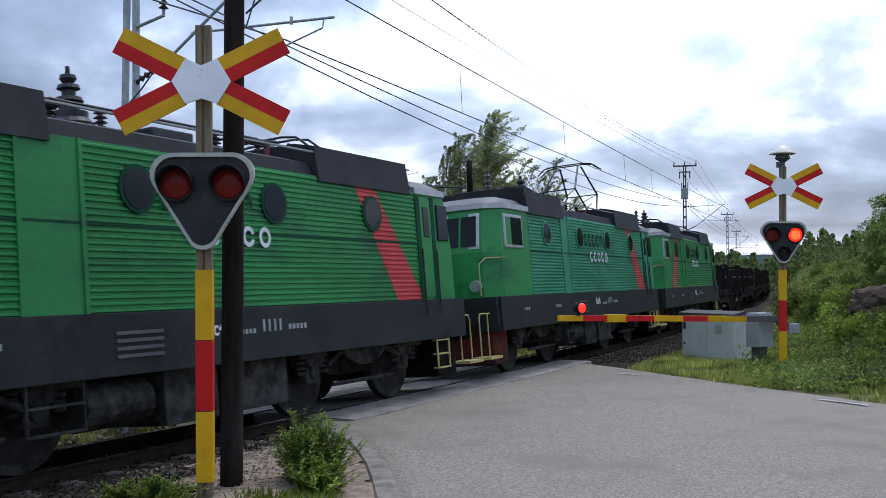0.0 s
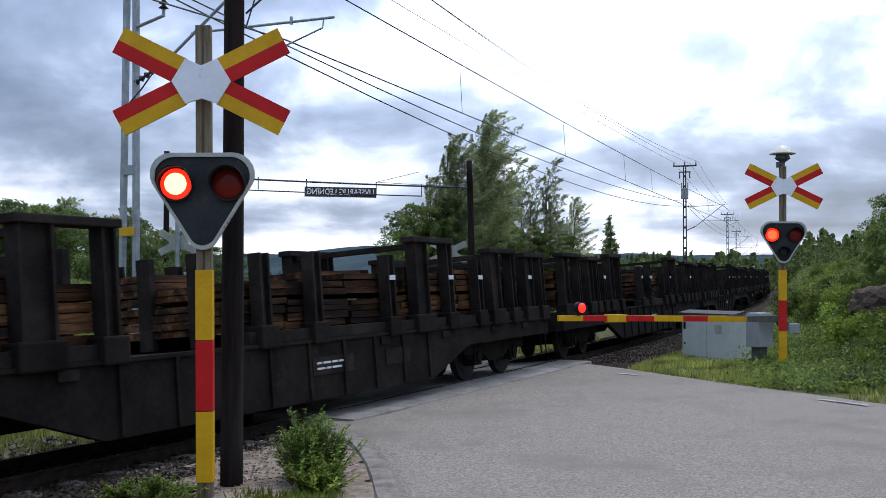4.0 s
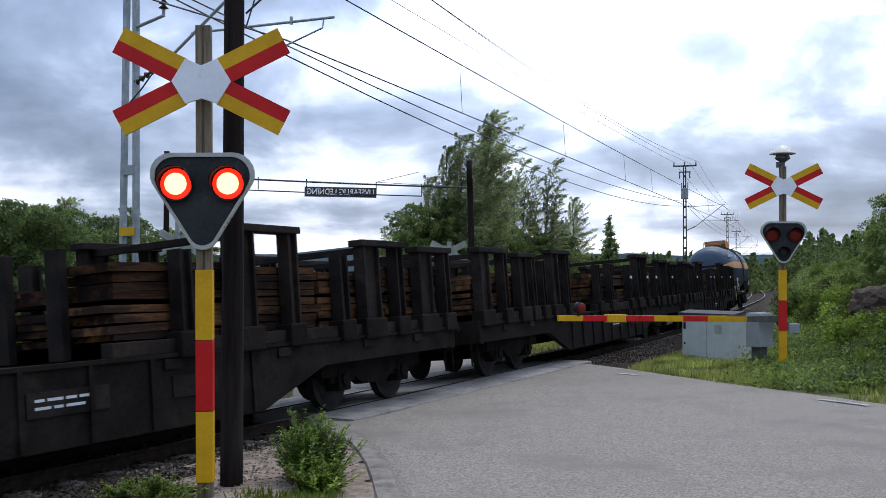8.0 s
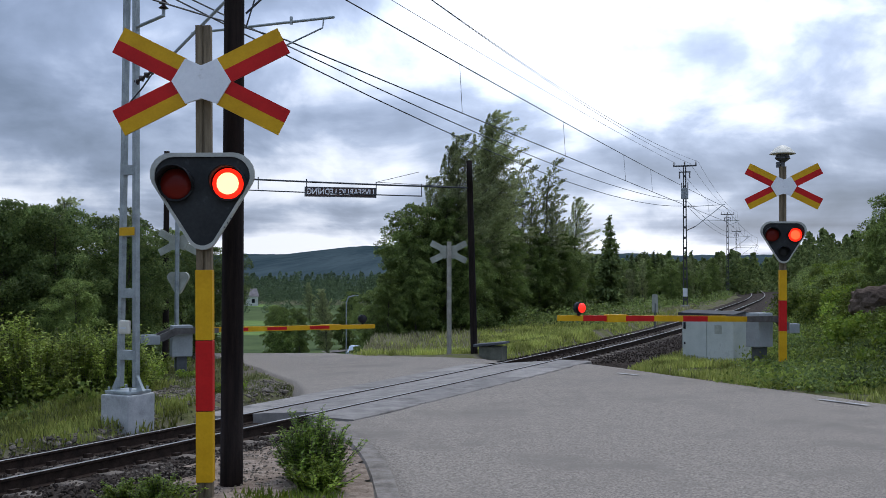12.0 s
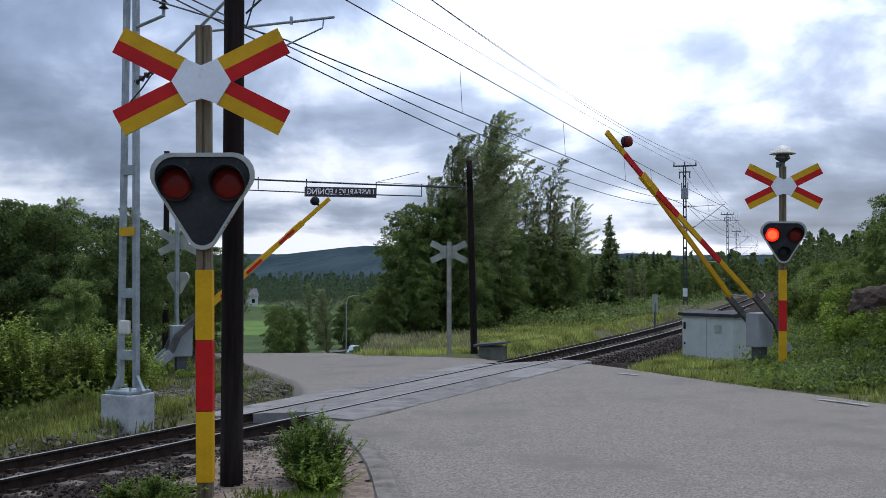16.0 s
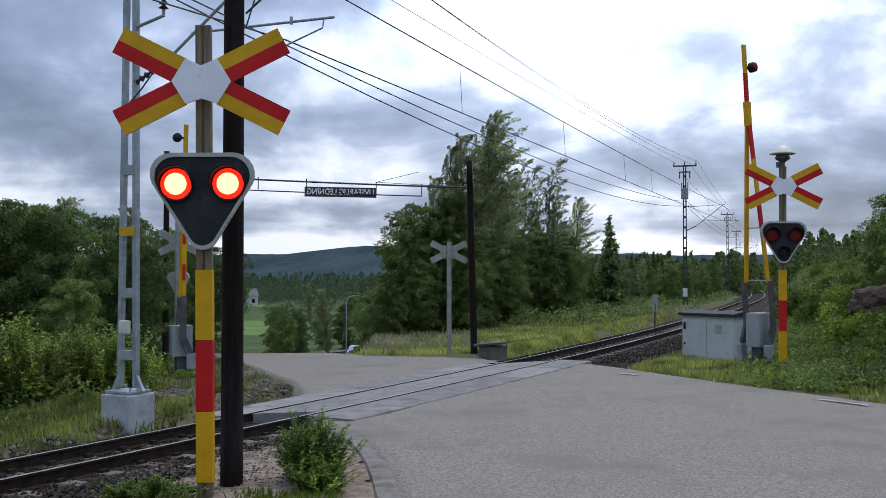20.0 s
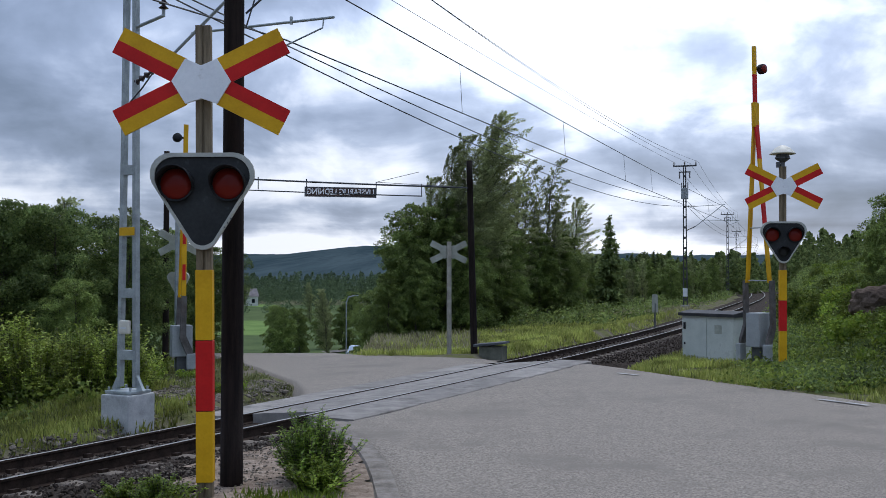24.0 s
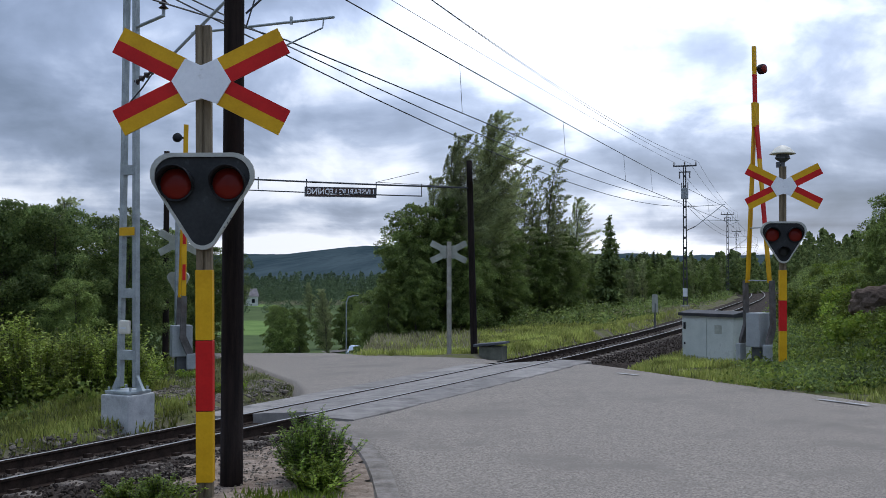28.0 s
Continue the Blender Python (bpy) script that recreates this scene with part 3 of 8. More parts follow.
def build_track():
    ls = [-70 + i * 1.0 for i in range(int(370 / 1.0))]
    verts, faces = [], []
    prof = [(-3.5, -0.36), (-2.0, -0.2), (-1.2, -0.17), (0, -0.185), (1.2, -0.17), (2.0, -0.2), (3.5, -0.30)]
    for l in ls:
        for k, (a, b) in enumerate(prof):
            p, sd, up = on_line(l, a, b)
            p += Vector((0, 0, 0.035 * noise.noise(Vector((l * 1.3, a * 2.0, 1)))))
            if CROSS0 - 0.5 < l < CROSS1 + 0.5 and abs(a) > 1.9:
                p.z = min(p.z, -0.35)
            verts.append(p)
    w = len(prof)
    for j in range(len(ls) - 1):
        for i in range(w - 1):
            faces.append((j * w + i + 1, j * w + i, (j + 1) * w + i, (j + 1) * w + i + 1))
    bed = raw("ballast_bed", verts, faces, M_GRAVEL)
    tagged(bed, "brown-grey crushed stone ballast bed", "ballast", kind="structure")
    # rails
    tr = thing("railway_track", "single railway track with rusty rails on concrete sleepers", "railway track", kind="structure")
    foot = [(-0.075, -0.172), (0.075, -0.172), (0.075, -0.158), (0.012, -0.14), (0.012, -0.04), (0.036, -0.03), (0.036, -0.004), (-0.036, -0.004), (-0.036, -0.03), (-0.012, -0.04), (-0.012, -0.14), (-0.075, -0.158)]
    for sd_off in (-0.75, 0.75):
        bm = bmesh.new()
        sweep(bm, [on_line(-70 + i * 2.0, sd_off, 0) for i in range(185)], foot)
        r = part("rail", bm, M_RAIL, tr, "rusty steel rail")
        bm = bmesh.new()
        sweep(bm, [on_line(-70 + i * 2.0, sd_off, 0) for i in range(185)], [(-0.033, -0.004), (0.033, -0.004), (0.026, 0.0), (-0.026, 0.0)])
        part("rail_head", bm, M_RAILTOP, r, "polished running surface")
    # sleepers
    proto = None
    clip = None
    l = -8.0
    while l < 75:
        if not (CROSS0 - 0.2 < l < CROSS1 + 0.1):
            p, sd, up = on_line(l, 0, -0.172)
            t = sd.cross(up)
            m = Matrix((( t.x, sd.x, up.x, p.x), (t.y, sd.y, up.y, p.y), (t.z, sd.z, up.z, p.z), (0, 0, 0, 1)))
            if proto is None:
                bm = bmesh.new()
                prism(bm, [(-1.25, -0.17), (1.25, -0.17), (1.25, 0.0), (0.95, 0.028), (0.5, 0.0), (-0.5, 0.0), (-0.95, 0.028), (-1.25, 0.0)], -0.12, 0.12, axis="x")
                bmesh.ops.bevel(bm, geom=[e for e in bm.edges if abs(e.verts[0].co.x - e.verts[1].co.x) < 0.01 and e.verts[0].co.z > -0.05], offset=0.02, segments=1, affect="EDGES")
                proto = part("sleeper", bm, M_SLEEPER, tr)
                proto.matrix_basis = m
                bm = bmesh.new()
                for s2 in (-0.75, 0.75):
                    for e in (-0.11, 0.11):
                        box(bm, -0.05, 0.05, s2 + e - 0.04, s2 + e + 0.04, 0.0, 0.06)
                clip = part("fastening", bm, M_RAIL, proto)
            else:
                o = share(proto, tr, m)
                share(clip, o, Matrix())
        l += 0.6
    # crossing panels
    def strip(a0, a1, l0, l1, n):
        for k in range(n):
            u0, u1 = l0 + (l1 - l0) * k / n + 0.008, l0 + (l1 - l0) * (k + 1) / n - 0.008
            bm = bmesh.new()
            path = [on_line(u0 + (u1 - u0) * i / 3, 0, -0.014) for i in range(4)]
            da, db = (-0.074 if a0 < -1 else 0.0), (0.040 if a1 > 1 else 0.0)
            sweep(bm, path, [(a0, -0.16), (a1, -0.16), (a1, db - 0.012), (a1 - 0.012, db), (a0 + 0.012, da), (a0, da - 0.012)])
            part("panel", bm, M_PANEL, cr)
    cr = thing("level_crossing_deck", "grey concrete level crossing panels set between the rails", "level crossing", kind="structure")
    strip(-0.665, 0.665, CROSS0 + 0.6, CROSS1 - 0.2, 5)
    strip(-1.62, -0.81, CROSS0, CROSS1, 5)
    strip(0.81, 1.60, CROSS0 + 0.3, CROSS1 - 0.4, 5)
    # loose stones along the shoulders
    rng = random.Random(5)
    st = []
    ico = bmesh.new()
    bmesh.ops.create_icosphere(ico, subdivisions=1, radius=1)
    iv = [v.co.copy() for v in ico.verts]
    ifs = [[v.index for v in f.verts] for f in ico.faces]
    ico.free()
    verts, faces = [], []
    for k in range(20000):
        lq = rng.uniform(2, 46) if k % 3 else rng.uniform(3, 17)
        if CROSS0 - 0.4 < lq < CROSS1 + 0.3:
            continue
        a = rng.choice((-1, 1)) * rng.uniform(0.0, 3.4) if k % 4 else rng.uniform(-3.5, -0.9)
        top = -0.165 if abs(a) < 2 else -0.165 - (abs(a) - 2) * 0.1
        p, sd, up = on_line(lq, a, top)
        if a < -1.8 and lq < 15.2 and p.x > -2.6:
            continue
        r = rng.uniform(0.012, 0.034)
        sc = Vector((rng.uniform(0.7, 1.5), rng.uniform(0.7, 1.3), rng.uniform(0.5, 0.9))) * r
        rot = Euler((rng.uniform(0, 6), rng.uniform(0, 6), rng.uniform(0, 6))).to_matrix()
        b0 = len(verts)
        verts += [p + rot @ Vector((v.x * sc.x, v.y * sc.y, v.z * sc.z)) for v in iv]
        faces += [[b0 + i for i in f] for f in ifs]
    # bare sandy strip between the near rail and the kerb
    vg, fg = [], []
    cols = [(-1.7, -0.182), (-2.2, -0.17), (-2.8, -0.15), (-3.4, -0.13), (-4.0, -0.12), (-4.8, -0.16)]
    for j in range(165):
        lq = -4.4 + j * 0.12
        for a, h in cols:
            q = on_line(lq, a, h)[0]
            vg.append((q.x, q.y, -0.065 + 0.03 * ss(1.7, 3.4, -a) + 0.03 * noise.noise(Vector((q.x * 1.7, q.y * 1.7, 4)))))
    for j in range(164):
        for i in range(len(cols) - 1):
            k = j * len(cols) + i
            if any(on_road(vg[w2][0], vg[w2][1]) or not -3.0 + 0.35 * noise.noise(Vector((vg[w2][1] * 2, 0, 1))) < vg[w2][0] < -0.5 for w2 in (k, k + len(cols))):
                continue
            fg.append((k, k + 1, k + len(cols) + 1, k + len(cols)))
    tagged(raw("sandy_verge", vg, fg, M_SAND, smooth=True), "bare sandy gravel strip beside the near rail", "gravel", kind="structure")
    # gravel between the far rail and the mast, and the bare strip by the signal
    vg, fg = [], []
    for k in range(26000):
        if k % 4:
            x, y = rng.uniform(-11, -2.6), rng.uniform(13, 26)
        else:
            x, y = rng.uniform(-3.4, -0.95), rng.uniform(8.6, 13.5)
            if k % 12:
                continue
        u = beside(x, y)[1]
        if (k % 4 and not 2.4 < u < 7.0) or (k % 4 == 0 and u > -1.5) or on_road(x, y):
            continue
        if k % 4 and noise.noise(Vector((x * 0.55, y * 0.55, 9))) + (3.6 - u) * 0.12 < -0.28:
            continue
        r = rng.uniform(0.010, 0.032) * (1.0 if k % 4 else 0.6) if k % 15 or k % 4 == 0 else rng.uniform(0.04, 0.07)
        sc = Vector((rng.uniform(0.7, 1.5), rng.uniform(0.7, 1.3), rng.uniform(0.4, 0.8))) * r
        rot = Euler((rng.uniform(-0.5, 0.5), rng.uniform(-0.5, 0.5), rng.uniform(0, 6))).to_matrix()
        p = Vector((x, y, (ground_level(x, y) if u > 0 else -0.04) + 0.2 * r))
        b0 = len(vg)
        vg += [p + rot @ Vector((v.x * sc.x, v.y * sc.y, v.z * sc.z)) for v in iv]
        fg += [[b0 + i for i in f] for f in ifs]
    tagged(raw("verge_gravel", vg, fg, M_PALESTONE), "pale scattered stones on the bare verge", "gravel", kind="stuff")
    so = raw("ballast_stones", verts, faces, M_STONE)
    tagged(so, "loose grey and brown ballast stones beside the rails", "ballast stones", kind="stuff")


build_track()

# ---- road signals, poles, barriers ----
def rounded_triangle(w, h, r, n=7):
    """Outline (x, z) of a board wide at the top, with rounded corners; centre of the top edge at z = h / 2."""
    cs = [(-w / 2 + r, h / 2 - r), (w / 2 - r, h / 2 - r), (0, -h / 2 + r * 0.72)]
    rr = [r, r, r * 0.72]
    out = []
    for i in range(3):
        c, p, q = Vector(cs[i]), Vector(cs[i - 1]), Vector(cs[(i + 1) % 3])
        d0, d1 = (c - p).normalized(), (q - c).normalized()
        a0 = math.atan2(d0.y, d0.x) + math.pi / 2
        a1 = math.atan2(d1.y, d1.x) + math.pi / 2
        while a1 > a0:
            a1 -= 2 * math.pi
        for k in range(n + 1):
            a = a0 + (a1 - a0) * k / n
            out.append((c.x + rr[i] * math.cos(a), c.y + rr[i] * math.sin(a)))
    return out


def scaled(outline, k, dz=0.0):
    return [(x * k, z * k + dz) for x, z in outline]


def ring(bm, outer, inner, y0, y1):
    n = len(outer)
    rows = [[bm.verts.new((p[0], y, p[1])) for p in o] for o, y in ((outer, y0), (inner, y0), (inner, y1), (outer, y1))]
    fs = []
    for a, b in ((0, 1), (1, 2), (2, 3), (3, 0)):
        for i in range(n):
            fs.append(bm.faces.new((rows[a][i], rows[a][(i + 1) % n], rows[b][(i + 1) % n], rows[b][i])))
    bmesh.ops.recalc_face_normals(bm, faces=fs)


def dome(bm, r, depth, c, seg=18, rings=4, face=-1):
    """A shallow lens bulging along -y."""
    rows = []
    for k in range(rings):
        a = (k + 0.0) / rings * math.pi / 2
        rad, dep = r * math.cos(a), depth * math.sin(a)
        rows.append([bm.verts.new((c[0] + rad * math.cos(2 * math.pi * i / seg), c[1] + face * dep, c[2] + rad * math.sin(2 * math.pi * i / seg))) for i in range(seg)])
    tip = bm.verts.new((c[0], c[1] + face * depth, c[2]))
    fs = []
    for a, b in zip(rows[:-1], rows[1:]):
        for i in range(seg):
            fs.append(bm.faces.new((a[i], a[(i + 1) % seg], b[(i + 1) % seg], b[i])))
    for i in range(seg):
        fs.append(bm.faces.new((rows[-1][i], rows[-1][(i + 1) % seg], tip)))
    return fs


BLINKERS = {}


def signal_lamp(owner, name, x, z, r, on_mat, off_mat, key, core=None, y=-0.10):
    """Round lamp behind a hood: its insert turns about its upright axis, dark side or lit side to the front."""
    ins = part(name, bmesh_disc(r, off_mat, on_mat, core), [off_mat, on_mat, core or on_mat, M_HOOD], owner)
    ins.matrix_basis = pose(x, y, z)
    BLINKERS[key] = (ins, (x, y, z))
    bm = bmesh.new()
    seg = 20
    o, i2 = r + 0.022, r + 0.012
    rows = []
    for yy, rad in ((0.13, o), (-0.03, o), (-0.03, i2), (0.13, i2)):
        rows.append([])
        for k in range(seg):
            a = 2 * math.pi * k / seg
            yv = yy
            if yy < 0 and math.sin(a) > -0.35:
                yv = yy - 0.16 * min(1, (math.sin(a) + 0.35) * 1.3)
            rows[-1].append(bm.verts.new((rad * math.cos(a), yv, rad * math.sin(a))))
    for a, b in zip(rows, rows[1:] + rows[:1]):
        for k in range(seg):
            bm.faces.new((a[k], a[(k + 1) % seg], b[(k + 1) % seg], b[k]))
    bmesh.ops.recalc_face_normals(bm, faces=bm.faces[:])
    h = part("hood", bm, M_HOOD, owner, "black lamp hood", smooth=True)
    h.matrix_basis = pose(x, y, z)
    return ins


def bmesh_disc(r, off_mat, on_mat, core):
    bm = bmesh.new()
    for f in dome(bm, r, 0.035, (0, -0.004, 0)):
        f.material_index = 0
        f.smooth = True
    for f in dome(bm, r, 0.035, (0, 0.004, 0), face=1):
        f.material_index = 1
        f.smooth = True
        c = f.calc_center_median()
        if math.hypot(c.x, c.z) < r * 0.74 and core:
            f.material_index = 2
    rim = rod(bm, (0, -0.004, 0), (0, 0.004, 0), r + 0.011, seg=20)
    for f in {f for v in rim for f in v.link_faces}:
        f.material_index = 3
    bmesh.ops.recalc_face_normals(bm, faces=bm.faces[:])
    return bm


def crossbuck(owner, z, w, front=True):
    """Four painted arms and a white middle plate, facing -y."""
    def arm(k):
        a = (27, 153, 207, 333)[k]
        up = a < 180
        m = Matrix.Translation((0, -0.115, z)) @ Matrix.Rotation(-radians(a), 4, "Y")
        bm = bmesh.new()
        half = 0.132 if front else 0.095
        sgn = 1 if k in (0, 3) else -1
        y_up = (k in (0, 2))
        # two lengthwise colour bands
        for lo, hi, mi in ((-half, 0, 0), (0, half, 1)):
            box(bm, w * 0.24, w * 0.94, -0.012, 0.012, lo, hi, mi=mi)
        bmesh.ops.transform(bm, matrix=m, verts=bm.verts[:])
        # yellow lies outermost (above on the upper pair, below on the lower pair)
        top_is_local_plus = k in (0, 3)
        outer_plus = {0: True, 1: False, 2: True, 3: False}[k]
        mats = [M_RED, M_YELLOW] if outer_plus else [M_YELLOW, M_RED]
        if not front:
            mats = [M_SIGNBACK, M_SIGNBACK]
        part("sign_arm", bm, mats, owner, "" if not front else "arm with a yellow and a red band")
    for k in range(4):
        arm(k)
    bm = bmesh.new()
    prism(bm, [(-0.28, 0), (-0.15, 0.215), (0.0, 0.15), (0.15, 0.215), (0.28, 0), (0.15, -0.215), (0.0, -0.165), (-0.15, -0.215)], -0.016, 0.016)
    for x, zz in ((0, 0.12), (0, -0.12), (-0.2, 0.0), (0.2, 0.0)):
        rod(bm, (x, -0.014, zz), (x, -0.026, zz), 0.014, seg=6)
    bmesh.ops.translate(bm, verts=bm.verts[:], vec=(0, -0.135 if front else -0.1, z))
    part("centre_plate", bm, M_WHITE if front else M_SIGNBACK, owner, "white middle plate" if front else "")


def signal_head(owner, z, key, third=False):
    outl = rounded_triangle(0.985, 0.925, 0.20)
    bm = bmesh.new()
    prism(bm, scaled(outl, 0.93), -0.10, -0.07)
    bmesh.ops.triangulate(bm, faces=[f for f in bm.faces if len(f.verts) > 4])
    part("signal_board", bm, M_BOARD, owner, "black triangular board").matrix_basis = pose(0, 0, z)
    bm = bmesh.new()
    ring(bm, scaled(outl, 1.0), scaled(outl, 0.915), -0.125, -0.05)
    part("board_rim", bm, M_RIM, owner, "pale grey raised rim").matrix_basis = pose(0, 0, z)
    bm = bmesh.new()
    box(bm, -0.3, 0.3, -0.07, 0.06, 0.0, 0.3, 0.02)
    box(bm, -0.12, 0.12, -0.07, 0.05, -0.32, 0.0, 0.02)
    part("lamp_housing", bm, M_HOOD, owner, "black lamp housing").matrix_basis = pose(0, 0, z)
    signal_lamp(owner, "red_lamp", -0.245, z + 0.165, 0.148, M_LENS_ON, M_LENS_OFF, key + "_left", M_CORE_FAR if third else M_CORE_ON, y=-0.12)
    signal_lamp(owner, "red_lamp", 0.245, z + 0.165, 0.148, M_LENS_ON, M_LENS_OFF, key + "_right", M_CORE_FAR if third else M_CORE_ON, y=-0.12)
    if third:
        signal_lamp(owner, "white_lamp", 0.0, z - 0.21, 0.105, M_WHITE_ON, M_WHITE_OFF, key + "_white", None, y=-0.12)
    for k in range(3):
        bm = bmesh.new()
        rod(bm, (0.27 - k * 0.03, -0.128, -0.17 - k * 0.04), (0.27 - k * 0.03, -0.135, -0.17 - k * 0.04), 0.008, seg=6)
        part("rim_screw", bm, M_DARKGREY, owner).matrix_basis = pose(0, 0, z)


def signal_post(owner, top, bands_top, square=True):
    bm = bmesh.new()
    # channel post with a groove in front
    prof = [(-0.072, -0.05), (-0.012, -0.05), (-0.012, -0.032), (0.012, -0.032), (0.012, -0.05), (0.072, -0.05), (0.072, 0.05), (-0.072, 0.05)]
    prism(bm, prof, -0.3, top, axis="z")
    part("post", bm, M_WOODPOST, owner, "brown weathered channel post")
    z = bands_top
    for k, mat in enumerate((M_YELLOW, M_RED, M_YELLOW)):
        bm = bmesh.new()
        box(bm, -0.08, 0.08, -0.066, 0.06, z - 0.675, z - 0.004, 0.006)
        part("marker_band", bm, mat, owner, ("yellow", "red", "yellow")[k] + " painted band")
        z -= 0.675


near_signal = thing("crossing_signal", "triangular red light crossing signal under a red and yellow cross", "crossing signal", pose(-2.265, 9.72, -0.08, 0, -0.6, 3), group="level crossing signals")
signal_post(near_signal, 4.57, 2.22)
crossbuck(near_signal, 4.01, 0.93)
signal_head(near_signal, 2.868, "near")

far_signal = thing("crossing_signal", "crossing signal with a pale bell on top of its post", "crossing signal", pose(7.52, 22.46, 0.0, 0, 0.5, -8), group="level crossing signals")
signal_post(far_signal, 4.52, 2.22)
crossbuck(far_signal, 4.07, 0.93)
signal_head(far_signal, 2.83, "far", True)


def add_bell(owner):
    bm = bmesh.new()
    prof = [(0.0, 5.0), (0.06, 4.99), (0.17, 4.93), (0.27, 4.82), (0.285, 4.80), (0.26, 4.795), (0.0, 4.80)]
    n = 18
    rows = [[bm.verts.new((r * math.cos(2 * math.pi * i / n), r * math.sin(2 * math.pi * i / n), z)) for i in range(n)] for r, z in prof[1:-1]]
    for a, b in zip(rows[:-1], rows[1:]):
        for i in range(n):
            bm.faces.new((a[i], b[i], b[(i + 1) % n], a[(i + 1) % n]))
    bm.faces.new(rows[0])
    bm.faces.new(rows[-1][::-1])
    bmesh.ops.recalc_face_normals(bm, faces=bm.faces[:])
    part("bell_hood", bm, M_BELL, owner, "pale domed bell cover", smooth=True)
    bm = bmesh.new()
    rod(bm, (0, 0, 4.795), (0, 0, 4.70), 0.13, 0.17, seg=12)
    rod(bm, (0, 0, 4.70), (0, 0, 4.62), 0.17, 0.06, seg=12)
    rod(bm, (0, 0, 4.64), (0, 0, 4.5), 0.05, seg=8)
    box(bm, -0.14, -0.06, -0.05, 0.03, 4.5, 4.62)
    part("bell", bm, M_DARKGREY, owner, "dark bell housing")


add_bell(far_signal)


def wood_pole(m, height, r, label, group="", lean=(0, 0)):
    t = thing("utility_pole", label, "pole", m, group)
    bm = bmesh.new()
    n = 9
    for k in range(n):
        z0, z1 = -0.4 + (height + 0.4) * k / n, -0.4 + (height + 0.4) * (k + 1) / n
        rod(bm, (lean[0] * z0, lean[1] * z0, z0), (lean[0] * z1, lean[1] * z1, z1), r * (1 - 0.18 * z0 / height), r * (1 - 0.18 * z1 / height), seg=14, caps=k in (0, n - 1))
    bmesh.ops.remove_doubles(bm, verts=bm.verts[:], dist=0.002)
    part("pole_shaft", bm, M_WOODPOLE, t, smooth=True)
    return t


near_pole = wood_pole(pose(-2.15, 10.35, -0.12), 8.2, 0.115, "dark tarred wooden pole beside the crossing signal")
bm = bmesh.new()
rod(bm, (0.12, 0, 4.9), (0.34, -0.02, 5.1), 0.012, seg=6)
rod(bm, (0.12, 0, 4.75), (0.25, 0.02, 5.2), 0.008, seg=6)
part("stay_rod", bm, M_WIRE, near_pole)

# height gauge over the road beyond the line: two poles and a span with a warning plate
gauge_l = wood_pole(pose(-8.65, 31.6, -0.75), 6.75, 0.10, "dark tarred wooden pole holding the height gauge span", "height gauge poles")
gauge_r = wood_pole(pose(0.97, 31.4, -0.42), 6.1, 0.11, "dark tarred wooden pole holding the height gauge span", "height gauge poles", (-0.025, 0))
span = thing("height_gauge_span", "thin dark span wires with droppers across the road", "span wire")
A, B = Vector((-8.6, 31.55, 5.25)), Vector((0.85, 31.35, 4.83))


def sag_pts(a, b, sag, n=12):
    return [a.lerp(b, k / n) - Vector((0, 0, sag * 4 * (k / n) * (1 - k / n))) for k in range(n + 1)]


bm = bmesh.new()
pipe(bm, sag_pts(A, B, 0.03), 0.028, 5)
part("upper_wire", bm, M_WIRE, span)
bm = bmesh.new()
pipe(bm, sag_pts(A - Vector((0, 0, 0.36)), B - Vector((1.5, 0, 0.26)), 0.02), 0.019, 5)
part("lower_wire", bm, M_WIRE, span)
for f in (0.3, 0.46, 0.69, 0.84):
    bm = bmesh.new()
    p = A.lerp(B, f)
    rod(bm, p + Vector((0, 0, 0.06)), p - Vector((0, 0, 0.33)), 0.016, seg=5)
    part("dropper", bm, M_WIRE, span)
bm = bmesh.new()
pipe(bm, [B, A.lerp(B, 0.69) + Vector((1.9, 0, 0.45)) * 0 + Vector((0, 0, 0.05)), A.lerp(B, 0.83) + Vector((0, 0, 0.42))], 0.009, 5)
part("stay_wire", bm, M_WIRE, span)

# the plate is read from the far side: its letters show reversed
plate = thing("warning_plate", "dark warning plate with pale letters seen from behind", "warning sign", pose(-3.19, 31.43, 4.70, 0, 1.1, 0))
bm = bmesh.new()
box(bm, -1.12, 1.12, -0.012, 0.012, -0.155, 0.155, 0.004)
part("plate_rim", bm, M_DARKGREY, plate, "dark plate edge")
bm = bmesh.new()
box(bm, -1.06, 1.06, -0.016, 0.016, -0.125, 0.125)
part("plate_face", bm, M_PLATE, plate, "dark brown plate")


def lettering(text, size, mat, owner, m, depth=0.004):
    cu = bpy.data.curves.new("lettering", "FONT")
    cu.offset = 0.004
    cu.body, cu.size, cu.extrude, cu.align_x, cu.align_y = text, size, depth, "CENTER", "CENTER"
    ob = new("lettering", cu)
    me = bpy.data.meshes.new_from_object(ob.evaluated_get(bpy.context.evaluated_depsgraph_get()))
    bpy.data.objects.remove(ob)
    o = new("lettering", me)
    me.materials.clear()
    me.materials.append(mat)
    o.parent = owner
    o.matrix_basis = m
    return o


lettering("LIVSFARLIG LEDNING", 0.255, M_SIGNWHITE, plate, Matrix.Translation((0, -0.019, 0)) @ Matrix.Rotation(radians(90), 4, "X") @ Matrix.Diagonal((-0.86, 1, 1, 1)))

